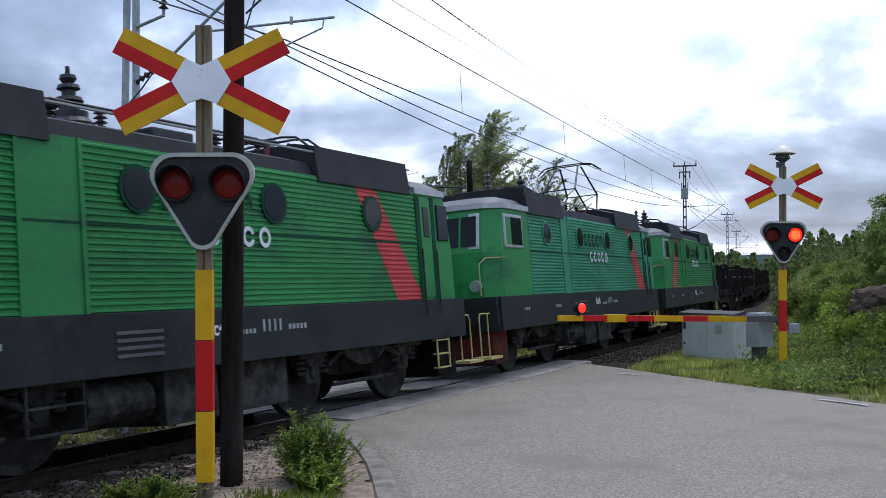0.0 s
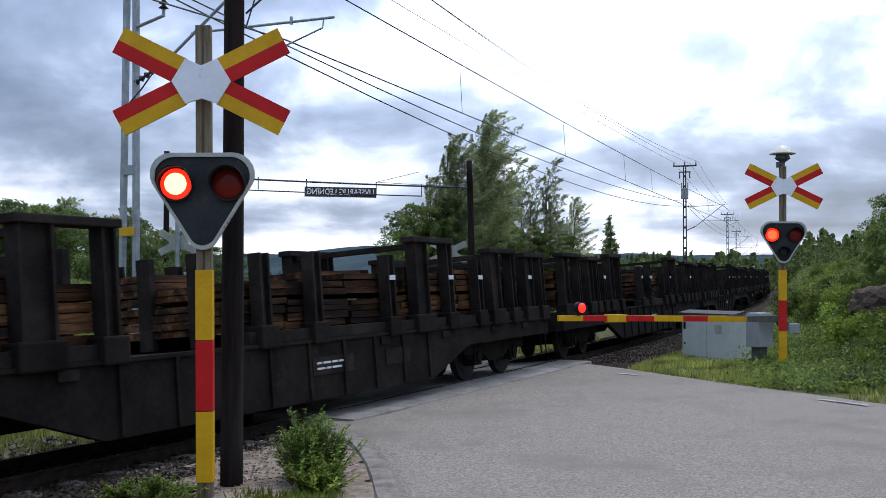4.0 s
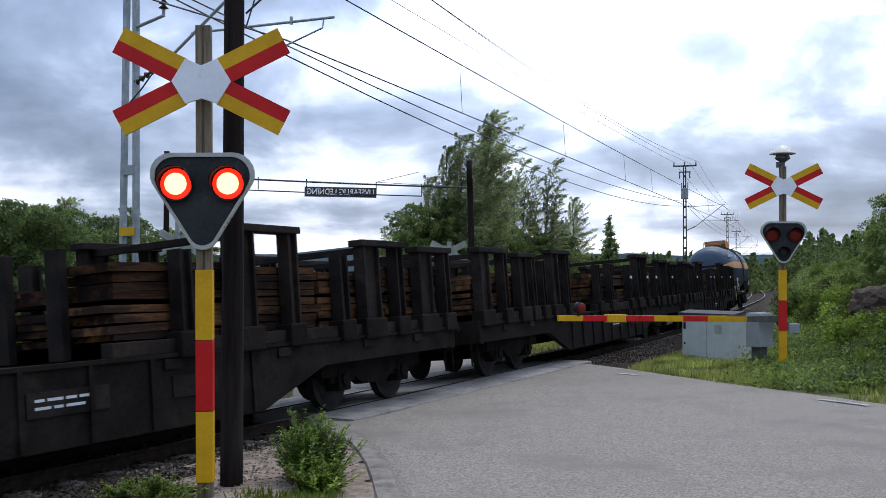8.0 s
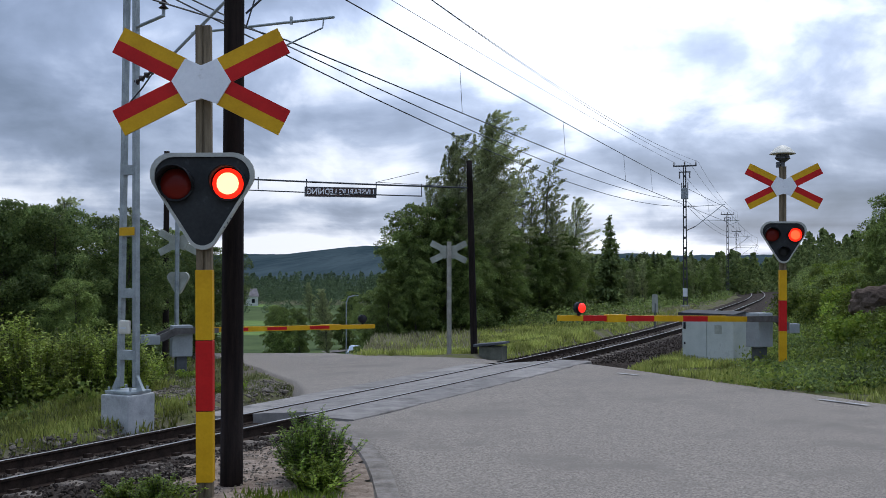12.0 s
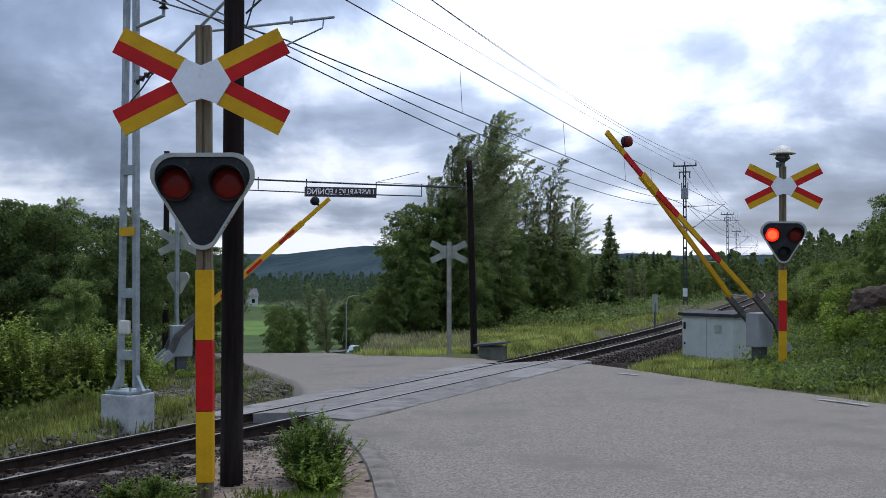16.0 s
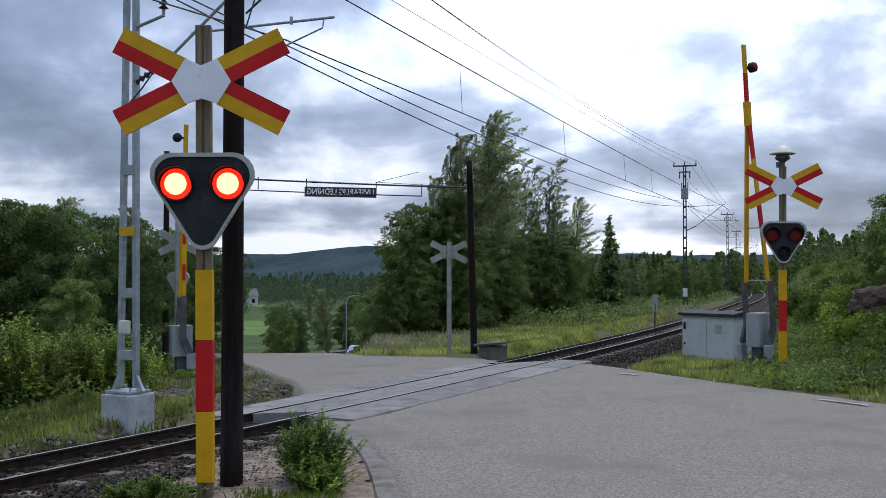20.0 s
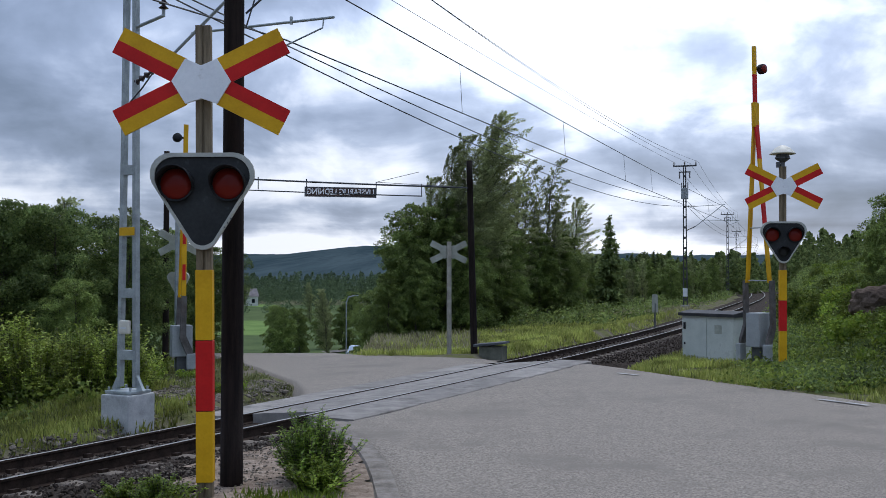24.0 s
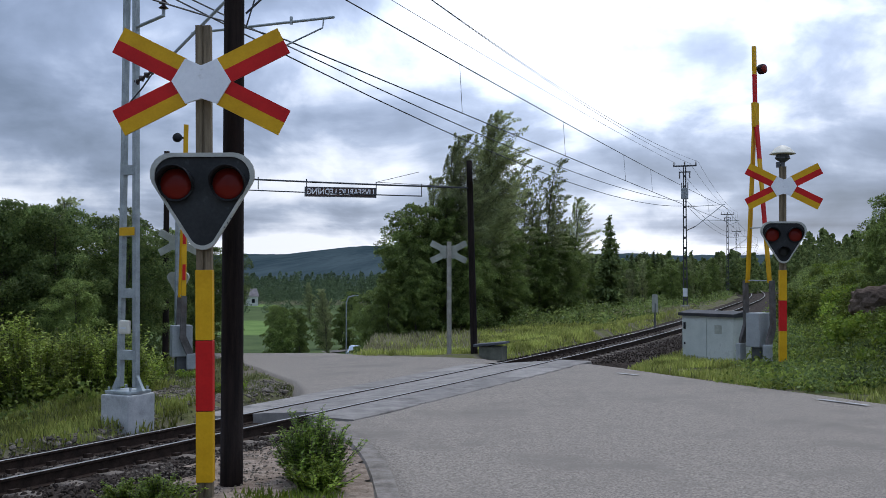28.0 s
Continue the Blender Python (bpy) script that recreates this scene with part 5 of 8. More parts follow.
def conifer(name, label, seed, height, spread, leaves, mat):
    rng = np.random.default_rng(seed)
    t = thing(name, label, "tree")
    bm = bmesh.new()
    rod(bm, (0, 0, -0.3), (0, 0, height * 0.98), height * 0.014, 0.01, seg=7)
    out = []
    whorls = 20
    for k in range(whorls):
        h = 0.08 + 0.9 * k / whorls
        w = spread * (1 - h) ** 0.85 + 0.12
        for b in range(7):
            a = 2 * math.pi * (b + rng.uniform(0, 0.8)) / 7
            ln = w * rng.uniform(0.35, 1.15)
            z = (h + rng.normal() * 0.018) * height
            rod(bm, (0, 0, z), (ln * math.cos(a), ln * math.sin(a), z - ln * 0.25), 0.02, 0.006, seg=4, caps=False)
            n = max(3, int(leaves * w / (spread * whorls * 7) * 1.7))
            f = rng.uniform(0.1, 1.0, n) ** 0.7
            p = np.stack([ln * f * math.cos(a), ln * f * math.sin(a), z - ln * 0.25 * f], axis=1) + rng.normal(size=(n, 3)) * 0.09 * (0.5 + w)
            d = np.stack([np.full(n, math.cos(a)), np.full(n, math.sin(a)), np.full(n, -0.4)], axis=1) + rng.normal(size=(n, 3)) * 0.4
            d /= np.linalg.norm(d, axis=1, keepdims=True)
            e = np.cross(d, rng.normal(size=(n, 3)))
            e /= np.linalg.norm(e, axis=1, keepdims=True)
            s = 0.035 * height * rng.uniform(0.6, 1.3, (n, 1)) * (0.35 + 0.65 * (1 - h))
            out.append(np.stack([p - d * s, p + e * s * 0.4, p + d * s, p - e * s * 0.4], axis=1))
    part("trunk", bm, M_BARK, t)
    quads("crown", np.concatenate(out), mat, t)
    return t


def shrub(name, label, seed, w, h, leaves, size, mat, clumps=16, category="bush"):
    rng = np.random.default_rng(seed)
    cs, rs, ns = [], [], []
    for k in range(clumps):
        a, d = rng.uniform(0, 6.28), w * rng.uniform(0, 0.75) ** 0.8
        z = h * rng.uniform(0.12, 0.86) * (1 - 0.35 * d / w)
        cs.append((d * math.cos(a), d * math.sin(a), z))
        r = w * rng.uniform(0.22, 0.42)
        rs.append((r, r, r * 0.8))
        ns.append(leaves // clumps)
    t = thing(name, label, category)
    bm = bmesh.new()
    for c in cs:
        rod(bm, (c[0] * 0.15, c[1] * 0.15, -0.05), c, 0.012, 0.004, seg=4, caps=False)
    part("stem", bm, M_BARK, t)
    quads("foliage", leaf_quads(rng, cs, rs, ns, size), mat, t)
    return t


def shoot_bush(name, label, seed, w, h, shoots, size, mat):
    """A bush of upright leafy shoots."""
    rng = np.random.default_rng(seed)
    t = thing(name, label, "bush")
    bm = bmesh.new()
    out = []
    for k in range(shoots):
        a, d = rng.uniform(0, 6.28), rng.uniform(0, 1) ** 0.6
        x0, y0 = 0.45 * w * d * math.cos(a), 0.45 * w * d * math.sin(a)
        dx, dy = x0 * 0.9 + rng.normal() * 0.10, y0 * 0.9 + rng.normal() * 0.10
        hh = h * (1.0 - 0.45 * d * d) * rng.uniform(0.7, 1.1)
        rod(bm, (x0, y0, -0.05), (x0 + dx * 0.5, y0 + dy * 0.5, hh * 0.55), 0.006, 0.005, seg=4, caps=False)
        rod(bm, (x0 + dx * 0.5, y0 + dy * 0.5, hh * 0.55), (x0 + dx, y0 + dy, hh), 0.005, 0.002, seg=4, caps=False)
        n = int(120 * hh / h)
        u = rng.uniform(0.1, 1.0, n)
        p = np.stack([x0 + dx * u, y0 + dy * u, hh * u], axis=1)
        b = rng.uniform(0, 6.28, n)
        g = np.stack([np.cos(b), np.sin(b), rng.uniform(-0.2, 0.7, n)], axis=1)
        g /= np.linalg.norm(g, axis=1, keepdims=True)
        e = np.cross(g, np.array([0, 0, 1.0])) + rng.normal(size=(n, 3)) * 0.25
        e /= np.linalg.norm(e, axis=1, keepdims=True)
        s = size * rng.uniform(0.6, 1.3, (n, 1)) * (1.15 - 0.5 * u[:, None])
        out.append(np.stack([p, p + g * s * 0.8 + e * s * 0.42, p + g * s * 1.8, p + g * s * 0.8 - e * s * 0.42], axis=1))
    part("stem", bm, M_BARK, t)
    quads("foliage", np.concatenate(out), mat, t)
    return t


def birch_shape(h):
    return (math.sin(math.pi * min(1, h * 0.92 + 0.07)) ** 0.75) * (1 - 0.45 * h) + 0.06


def column_shape(h):
    return 0.9 * (1 - h) ** 0.55 * min(1, h * 6 + 0.3) + 0.05


def round_shape(h):
    return math.sin(math.pi * min(1, 0.12 + h * 0.86)) ** 0.6


def place(proto, x, y, z=None, rz=0.0, k=1.0, lean=(0, 0), first=False):
    zz = ground_level(x, y) - 0.1 if z is None else z
    m = Matrix.LocRotScale((x, y, zz), Euler((radians(lean[0]), radians(lean[1]), radians(rz))), None)
    if first:
        o = proto
        o.matrix_basis = m
    else:
        o = copy_thing(proto, m)
    o.scale = (k, k, k)
    return o


birch_a = tree("birch", "tall wind-blown birch with a loose pointed crown", 11, 11.0, 1.5, birch_shape, 60000, 0.038, M_LEAF, 190, 0.06, 0.6, 2.2, 0.17)
birch_b = tree("birch", "tall slender birch with a loose crown", 12, 11.0, 1.3, birch_shape, 48000, 0.038, M_LEAF, 160, 0.05, 0.55, 2.3, 0.17)
birch_c = tree("birch", "thin sparse birch with sky showing through", 19, 9.0, 0.70, birch_shape, 11000, 0.040, M_LEAF, 90, 0.1, 0.5, 1.8, 0.16)
alder_a = tree("alder", "dense dark green broad-leaved tree", 13, 8.0, 2.4, round_shape, 52000, 0.052, M_LEAFDARK, 170, 0.02, 0.15, 0.8, 0.24)
alder_c = tree("alder", "dense alder at the wood's edge, leaves darkened for shade", 23, 7.5, 2.4, round_shape, 52000, 0.050, M_SHADELEAF, 170, 0.02, 0.2, 1.2, 0.22)
alder_b = tree("alder", "bushy dark green tree with uneven outline", 14, 7.0, 2.2, column_shape, 46000, 0.050, M_LEAFDARK, 150, 0.02, 0.2, 0.9, 0.22)
spruce_a = conifer("spruce", "dark green spruce with a narrow tip", 15, 9.0, 1.7, 5200, M_NEEDLE)
spruce_b = conifer("pine", "dark conifer with loose branches", 16, 8.0, 1.9, 4200, M_NEEDLE)
bush_a = shrub("roadside_bush", "leafy bright green roadside bush", 17, 1.2, 1.5, 3600, 0.055, M_SHRUB, 22)
bush_b = shrub("bush", "low pale green bush", 18, 1.0, 1.0, 2400, 0.05, M_SHRUB, 18)
bush_c = shrub("bush", "loose dark green bush at the wood's edge", 20, 1.2, 1.5, 4200, 0.05, M_BANK, 24)

# the big group beyond the crossing: place, height in metres, kind
BIRCHES = []
rng = random.Random(21)
for i, (x, y, h, pr, ln) in enumerate([(-0.30, 50.0, 9.6, birch_b, 3.0), (1.15, 52.0, 11.6, birch_a, 3.5), (3.45, 57.0, 9.7, birch_c, 3.0), (0.30, 49.5, 10.2, birch_b, 3.0), (4.15, 58.0, 9.3, birch_c, 2.5), (5.65, 60.0, 9.9, birch_c, 2.5), (5.15, 61.0, 8.2, birch_c, 2.5), (2.65, 55.0, 8.8, birch_c, 2.0), (8.15, 66.0, 8.0, birch_b, 1.5), (7.4, 67.0, 6.5, birch_b, 1.5), (1.75, 53.0, 10.7, birch_b, 3.5), (-1.05, 50.5, 8.2, birch_b, 3.0), (6.5, 62.0, 7.8, birch_c, 2.5), (4.75, 60.0, 8.8, birch_c, 2.5), (3.1, 57.5, 8.6, birch_c, 2.5), (6.15, 61.0, 8.8, birch_c, 2.5)]):
    o = place(pr, x, y, None, 0, h / {birch_a: 11.0, birch_b: 11.0, birch_c: 9.0}[pr], (0, ln * 0.3), first=(i in (0, 1, 2)))
    tagged(o, "", "", "birches beyond the crossing")
    BIRCHES.append((o, x, y, 1.0, ln))
for i, (x, y, h, pr) in enumerate([(-1.9, 47.5, 4.6, alder_a), (-2.4, 46.0, 3.2, alder_b), (-1.4, 48.5, 5.9, alder_b), (-0.7, 49.0, 6.6, alder_a), (-2.9, 47.5, 2.6, alder_b), (0.2, 49.5, 6.9, alder_b), (1.2, 51.0, 6.3, alder_b), (2.4, 53.0, 6.0, alder_a), (3.9, 56.0, 5.6, alder_a), (5.4, 59.0, 5.6, alder_b), (6.8, 62.5, 5.4, alder_a), (8.0, 66.0, 5.4, alder_b), (9.0, 69.0, 4.4, alder_a), (-1.8, 52.0, 5.2, alder_b), (1.8, 57.0, 7.8, alder_a), (4.2, 61.0, 6.0, alder_b), (10.0, 73.0, 3.9, alder_b), (-1.3, 47.0, 3.6, alder_b), (0.8, 49.0, 4.6, alder_a), (3.0, 53.0, 4.4, alder_b), (6.2, 60.0, 4.4, alder_b), (7.6, 63.5, 4.0, alder_b)]):
    o = place(pr, x, y, None, rng.uniform(0, 360), h / (8.0 if pr is alder_a else 7.0), first=(i in (0, 1)))
    tagged(o, "", "", "trees beyond the crossing")
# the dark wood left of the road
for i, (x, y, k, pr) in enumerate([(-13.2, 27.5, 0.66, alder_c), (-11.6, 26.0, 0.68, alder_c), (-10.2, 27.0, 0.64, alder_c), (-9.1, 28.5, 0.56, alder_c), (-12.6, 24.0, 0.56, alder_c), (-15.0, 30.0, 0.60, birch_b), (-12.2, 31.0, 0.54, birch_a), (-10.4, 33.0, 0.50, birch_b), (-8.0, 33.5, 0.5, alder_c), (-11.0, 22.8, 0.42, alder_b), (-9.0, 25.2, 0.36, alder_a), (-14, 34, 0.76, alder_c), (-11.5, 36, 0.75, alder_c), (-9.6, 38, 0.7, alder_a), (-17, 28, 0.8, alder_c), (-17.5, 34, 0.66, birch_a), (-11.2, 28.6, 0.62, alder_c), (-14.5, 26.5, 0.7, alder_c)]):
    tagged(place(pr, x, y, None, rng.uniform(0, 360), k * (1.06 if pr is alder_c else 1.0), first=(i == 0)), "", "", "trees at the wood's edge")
# mixed wood behind the meadow and along the line
SIZE = {spruce_a: 9.0, spruce_b: 8.0, alder_a: 8.0, alder_b: 7.0, birch_b: 11.0, birch_c: 9.0}
for i in range(150):
    d = rng.uniform(80, 150)
    a = rng.uniform(0.145, 0.31)
    x = a * d
    s, u = beside(x, d)
    if u < 4.5:
        continue
    pr = rng.choice((alder_a, spruce_b, birch_b, alder_b, spruce_a, alder_b) if a < 0.235 else (alder_b, alder_a, birch_b, alder_b, spruce_a))
    rise = rng.uniform(0.012, 0.024) if pr in (spruce_a, spruce_b) else rng.uniform(0.004, 0.016)
    tagged(place(pr, x, d, None, rng.uniform(0, 360), (2.9 + rise * d) / SIZE[pr]), "", "", "trees along the line")
place(spruce_a, 12.0, 73.0, None, 20, 0.80, first=True)
place(spruce_b, 13.6, 80.0, None, 120, 0.55, first=True)
# hillside on the near side of the line
for i in range(260):
    y = rng.uniform(24, 120)
    b = rng.uniform(0.4, 24)
    x = 8.6 + (y - 21) * 0.255 + b
    a = x / y
    s, u = beside(x, y)
    if u > -5.0 - b * 0.1 or a > 0.56:
        continue
    tall = a > 0.432 and b > 1.6
    pr = rng.choice((spruce_a, spruce_b, alder_b, alder_a, birch_b)) if tall else rng.choice((bush_a, alder_b, bush_b, bush_c, bush_a))
    h = 2.07 + (0.045 + (a - 0.41) * 0.95) * y * rng.uniform(0.6, 1.0) - ground_level(x, y)
    if tall and h < 1.5:
        continue
    k = min(h, 7.0) / SIZE[pr] if tall else (rng.uniform(0.14, 0.22) if pr is alder_b else rng.uniform(0.6, 1.1))
    tagged(place(pr, x, y, None, rng.uniform(0, 360), k), "", "", "hillside trees" if tall else "hillside bushes")


def undergrowth(name, label, seed, spots, mat, size):
    """Low leafy cover: loose clumps of leaves lying over the ground."""
    r = np.random.default_rng(seed)
    cs, rs, ns = [], [], []
    for x, y, rad in spots:
        cs.append((x, y, ground_level(x, y) + rad * 0.25))
        rs.append((rad, rad, rad * 0.6))
        ns.append(int(9.0 * rad / size) + 20)
    tagged(quads(name, leaf_quads(r, cs, rs, ns, size), mat), label, "undergrowth", kind="stuff")


def bank_spots(n, seed):
    r = random.Random(seed)
    out = []
    while len(out) < n:
        y = r.uniform(18.5, 120) if r.random() < 0.55 else r.uniform(18.5, 40)
        x = 8.3 + (y - 21) * 0.255 + r.uniform(-0.3, 1.0) ** 1.0 * 12 * r.random()
        s, u = beside(x, y)
        if u < -4.5 and 0.3 < x / y < 0.5 and not on_road(x, y):
            out.append((x, y, r.uniform(0.25, 0.7) * (0.6 + y / 60)))
    return out


def wood_spots(n, seed):
    r = random.Random(seed)
    out = []
    while len(out) < n:
        x, y = r.uniform(-18, -5), r.uniform(18, 32)
        s, u = beside(x, y)
        if u > 5.5 and not on_road(x, y) and not on_road(x + 0.8, y) and x < -6.2 - 0.1 * (y - 20):
            out.append((x, y, r.uniform(0.3, 0.7)))
    return out


# bushes
near_bush = shoot_bush("roadside_bush", "leafy green bush with upright shoots by the kerb", 24, 0.47, 0.74, 150, 0.036, M_SHOOTS)
place(near_bush, -1.36, 10.6, -0.08, 40, 1.0, first=True)
low_bush = shoot_bush("roadside_bush", "small bright green shoots at the foot of the bush", 26, 0.28, 0.36, 60, 0.034, M_SHRUB)
edge_bush = shoot_bush("bush", "bright yellow-green bush of upright shoots below the wood", 27, 1.3, 1.9, 150, 0.07, M_FRESH)
place(edge_bush, -8.9, 21.0, None, 0, 1.05, first=True)
for x, y, k in [(-7.6, 21.2, 0.85), (-6.8, 21.6, 0.8), (-8.2, 20.4, 0.75), (-9.6, 20.2, 1.0)]:
    place(edge_bush, x, y, None, x * 77 % 360, k)
place(low_bush, -1.24, 10.05, -0.08, 10, 1.0, first=True)
place(low_bush, -2.62, 9.45, -0.10, 90, 0.9)
place(low_bush, -2.95, 9.5, -0.10, 200, 0.8)
place(bush_a, 11.2, 24.2, None, 40, 0.8, first=True)
place(bush_b, -7.4, 24.2, None, 10, 0.8, first=True)
place(bush_c, -10.8, 20.4, None, 70, 1.05, first=True)
for x, y, k, pr in [(-9.2, 20.6, 1.0, bush_c), (-8.2, 22.2, 0.9, bush_c), (-10.2, 19.0, 0.9, bush_c), (-6.2, 25.0, 0.4, bush_b), (-4.4, 20.8, 0.4, bush_b), (9.2, 21.0, 0.7, bush_b), (10.2, 22.0, 0.9, bush_a), (8.9, 24.5, 0.6, bush_b), (10.4, 25.5, 1.0, bush_a), (11.5, 28, 1.1, bush_b), (9.6, 19.6, 0.5, bush_b), (10.0, 40.0, 0.7, bush_b), (8.2, 43.5, 0.5, bush_b), (12.5, 31, 1.2, bush_a), (12.3, 29.5, 1.0, bush_c), (10.9, 27.6, 0.9, bush_c), (10.6, 24.0, 0.7, bush_c), (13.0, 34.5, 1.1, bush_c), (14.8, 42, 1.3, bush_c)]:
    place(pr, x, y, None, x * 77 % 360, k)


undergrowth("bank_undergrowth", "dense bright green undergrowth on the bank", 71, bank_spots(820, 1), M_BANK, 0.044)
# the shade-darkened leaf colour suggests hollows in the bank
undergrowth("bank_undergrowth_dark", "dark green weeds on the bank", 72, bank_spots(620, 2), M_SHADELEAF, 0.044)
def line_spots(n, seed):
    r = random.Random(seed)
    out = []
    while len(out) < n:
        l, sd = r.uniform(50, 200), r.choice((-1, 1, -1)) * r.uniform(3.4, 10)
        p = on_line(l, sd, 0)[0]
        out.append((p.x, p.y, r.uniform(0.4, 1.1)))
    return out


undergrowth("line_undergrowth", "green bushes and weeds beside the line", 74, line_spots(1300, 4), M_LEAFDARK, 0.09)
undergrowth("wood_undergrowth", "green weeds at the foot of the wood", 73, wood_spots(190, 3), M_BANK, 0.06)


# grass: loose tufts over the verges and the meadow
def grass(name, label, areas, count, h0, h1, mat, seed):
    rng = np.random.default_rng(seed)
    r2 = random.Random(seed)
    out = []
    for k in range(count):
        x0, x1, y0, y1 = r2.choice(areas)
        x, y = r2.uniform(x0, x1), r2.uniform(y0, y1)
        s, u = beside(x, y)
        if abs(u) < 2.3 or on_road(x, y) or noise.noise(Vector((x * 0.5, y * 0.5, 3))) < -0.25:
            continue
        z = ground_level(x, y) - 0.02
        for b in range(4):
            h = r2.uniform(h0, h1)
            a = r2.uniform(0, 6.28)
            bx, by = x + r2.uniform(-0.08, 0.08), y + r2.uniform(-0.08, 0.08)
            w = 0.012 + h * 0.03
            dx, dy = math.cos(a), math.sin(a)
            l = h * r2.uniform(0.1, 0.5)
            out.append(((bx - dy * w, by + dx * w, z), (bx + dy * w, by - dx * w, z), (bx + dx * l * 0.5 + dy * w * 0.5, by + dy * l * 0.5 - dx * w * 0.5, z + h * 0.7), (bx + dx * l, by + dy * l, z + h)))
    ob = quads(name, np.array(out), mat)
    tagged(ob, label, "grass", kind="stuff")


grass("verge_grass", "short green verge grass", [(3, 12, 15, 30), (-9, -4.2, 22, 32), (-9, -7.0, 15, 24), (-12, -7, 14, 20)], 6500, 0.05, 0.17, M_DULLGRASS, 3)
grass("low_grass", "thin low grass on the stony verge", [(-11, -2.4, 13.5, 26), (-9, -3.2, 20, 31), (7, 11, 19, 27)], 7500, 0.02, 0.09, M_DULLGRASS, 6)
grass("cabinet_grass", "tufty green grass round the cabinet", [(3.4, 9.5, 21.5, 30), (4.5, 9.5, 20.5, 26), (5.5, 9.8, 17, 22)], 9000, 0.05, 0.2, M_GRASS, 9)
grass("track_grass", "small green grass patch by the signal post", [(-3.7, -2.25, 8.7, 9.8), (-2.0, -1.0, 9.0, 9.9)], 900, 0.05, 0.2, M_SHRUB, 8)
grass("meadow_grass", "green meadow grass beside the line", [(-3, 14, 31.5, 50), (-1, 9, 31.5, 42), (3, 20, 42, 76), (8, 20, 36, 66)], 30000, 0.08, 0.26, M_GRASS, 4)
grass("verge_tufts", "yellow-green grass tufts on the stony verge", [(-8.5, -4.6, 13.5, 19.5), (-9.5, -6.0, 17, 23)], 3600, 0.05, 0.22, M_TUFT, 12)
grass("dry_grass", "dry straw-coloured grass", [(-3.2, 1.5, 35, 46), (8, 19, 58, 78), (10, 19, 62, 76), (9, 19, 60, 76)], 3000, 0.14, 0.42, M_DRYGRASS, 5)


# ---- distance ----
def far_forest(name, label, seed, x0, x1, y0, y1, n, h0, h1, mat, m=150, leaf=0.036):
    r = np.random.default_rng(seed)
    out = []
    for k in range(n):
        x, y = r.uniform(x0, x1), r.uniform(y0, y1)
        h = r.uniform(h0, h1)
        z = ground_level(x, y)
        t = r.uniform(0, 1, m)
        w = h * 0.3 * (1 - t) ** 0.7 * r.uniform(0.2, 1, m) + 0.1
        a = r.uniform(0, 6.28, m)
        p = np.stack([x + w * np.cos(a), y + w * np.sin(a), z + t * h], axis=1)
        d = r.normal(size=(m, 3))
        d /= np.linalg.norm(d, axis=1, keepdims=True)
        e = np.cross(d, r.normal(size=(m, 3)))
        e /= np.linalg.norm(e, axis=1, keepdims=True)
        s = h * leaf * r.uniform(0.6, 1.3, (m, 1))
        out.append(np.stack([p - d * s, p - e * s * 0.8, p + d * s, p + e * s * 0.8], axis=1))
    tagged(quads(name, np.concatenate(out), mat), label, "forest", kind="stuff")


far_forest("valley_wood", "green broad-leaved wood in the valley", 31, -130, -10, 335, 430, 300, 7, 11, M_FARLEAF, 400, 0.023)
for x, y, k, pr in [(-22.2, 131.2, 0.92, alder_a), (-20.3, 128.6, 1.03, alder_b), (-18.9, 133.0, 0.87, alder_a), (-15.2, 132.1, 0.87, birch_a), (-14.2, 145.2, 1.01, alder_b), (-17.1, 148.8, 0.83, alder_a), (-5.5, 88.0, 0.85, alder_a), (-7.6, 100.0, 0.80, alder_b), (-7.9, 122.5, 1.10, alder_b), (-33.0, 196.0, 0.70, alder_a), (-52.0, 235.0, 1.00, alder_b), (-30.0, 230.0, 0.90, birch_b), (-20.0, 220.0, 1.00, alder_a)]:
    tagged(place(pr, x, y, None, x * 31 % 360, k), "", "", "valley trees")
far_forest("distant_wood", "dark distant forest belt", 32, -260, 300, 260, 520, 1300, 6, 9, M_FARLEAF, 230, 0.028)
far_forest("line_wood", "dark forest behind the railway meadow", 33, 14, 110, 140, 230, 420, 3.4, 6.5, M_NEEDLE, 300, 0.045)


def flat_patch(name, label, category, pts, mat, lift):
    """A draped strip between two edge lines, lying on the ground."""
    vs, fs = [], []
    n = 8
    for a, b in pts:
        for i in range(n + 1):
            p = Vector(a).lerp(Vector(b), i / n)
            vs.append((p.x, p.y, ground_level(p.x, p.y) + lift))
    for j in range(len(pts) - 1):
        for i in range(n):
            fs.append((j * (n + 1) + i, j * (n + 1) + i + 1, (j + 1) * (n + 1) + i + 1, (j + 1) * (n + 1) + i))
    tagged(raw(name, vs, fs, mat), label, category, kind="structure")


flat_patch("field", "bright green mown field in the valley", "field", [((-58, 185), (-28, 185)), ((-66, 225), (-34, 225)), ((-76, 270), (-42, 270)), ((-88, 330), (-54, 330))], M_MEADOW, 0.12)
flat_patch("valley_grass", "rough dark green grass on the valley floor", "field", [((-70, 116), (-6, 112)), ((-80, 160), (-4, 150)), ((-95, 230), (-4, 230)), ((-120, 330), (-4, 330))], M_VALLEY, 0.05)
flat_patch("valley_road", "pale grey side road in the valley", "road", [((-52.5, 121.6), (-52.5, 133.0)), ((-31.5, 124.2), (-31.5, 134.8)), ((-23.6, 133.0), (-23.6, 138.2)), ((-17.5, 140.0), (-17.5, 144.4)), ((-7.0, 142.6), (-7.0, 147.0))], M_ASPHALT, 0.10)
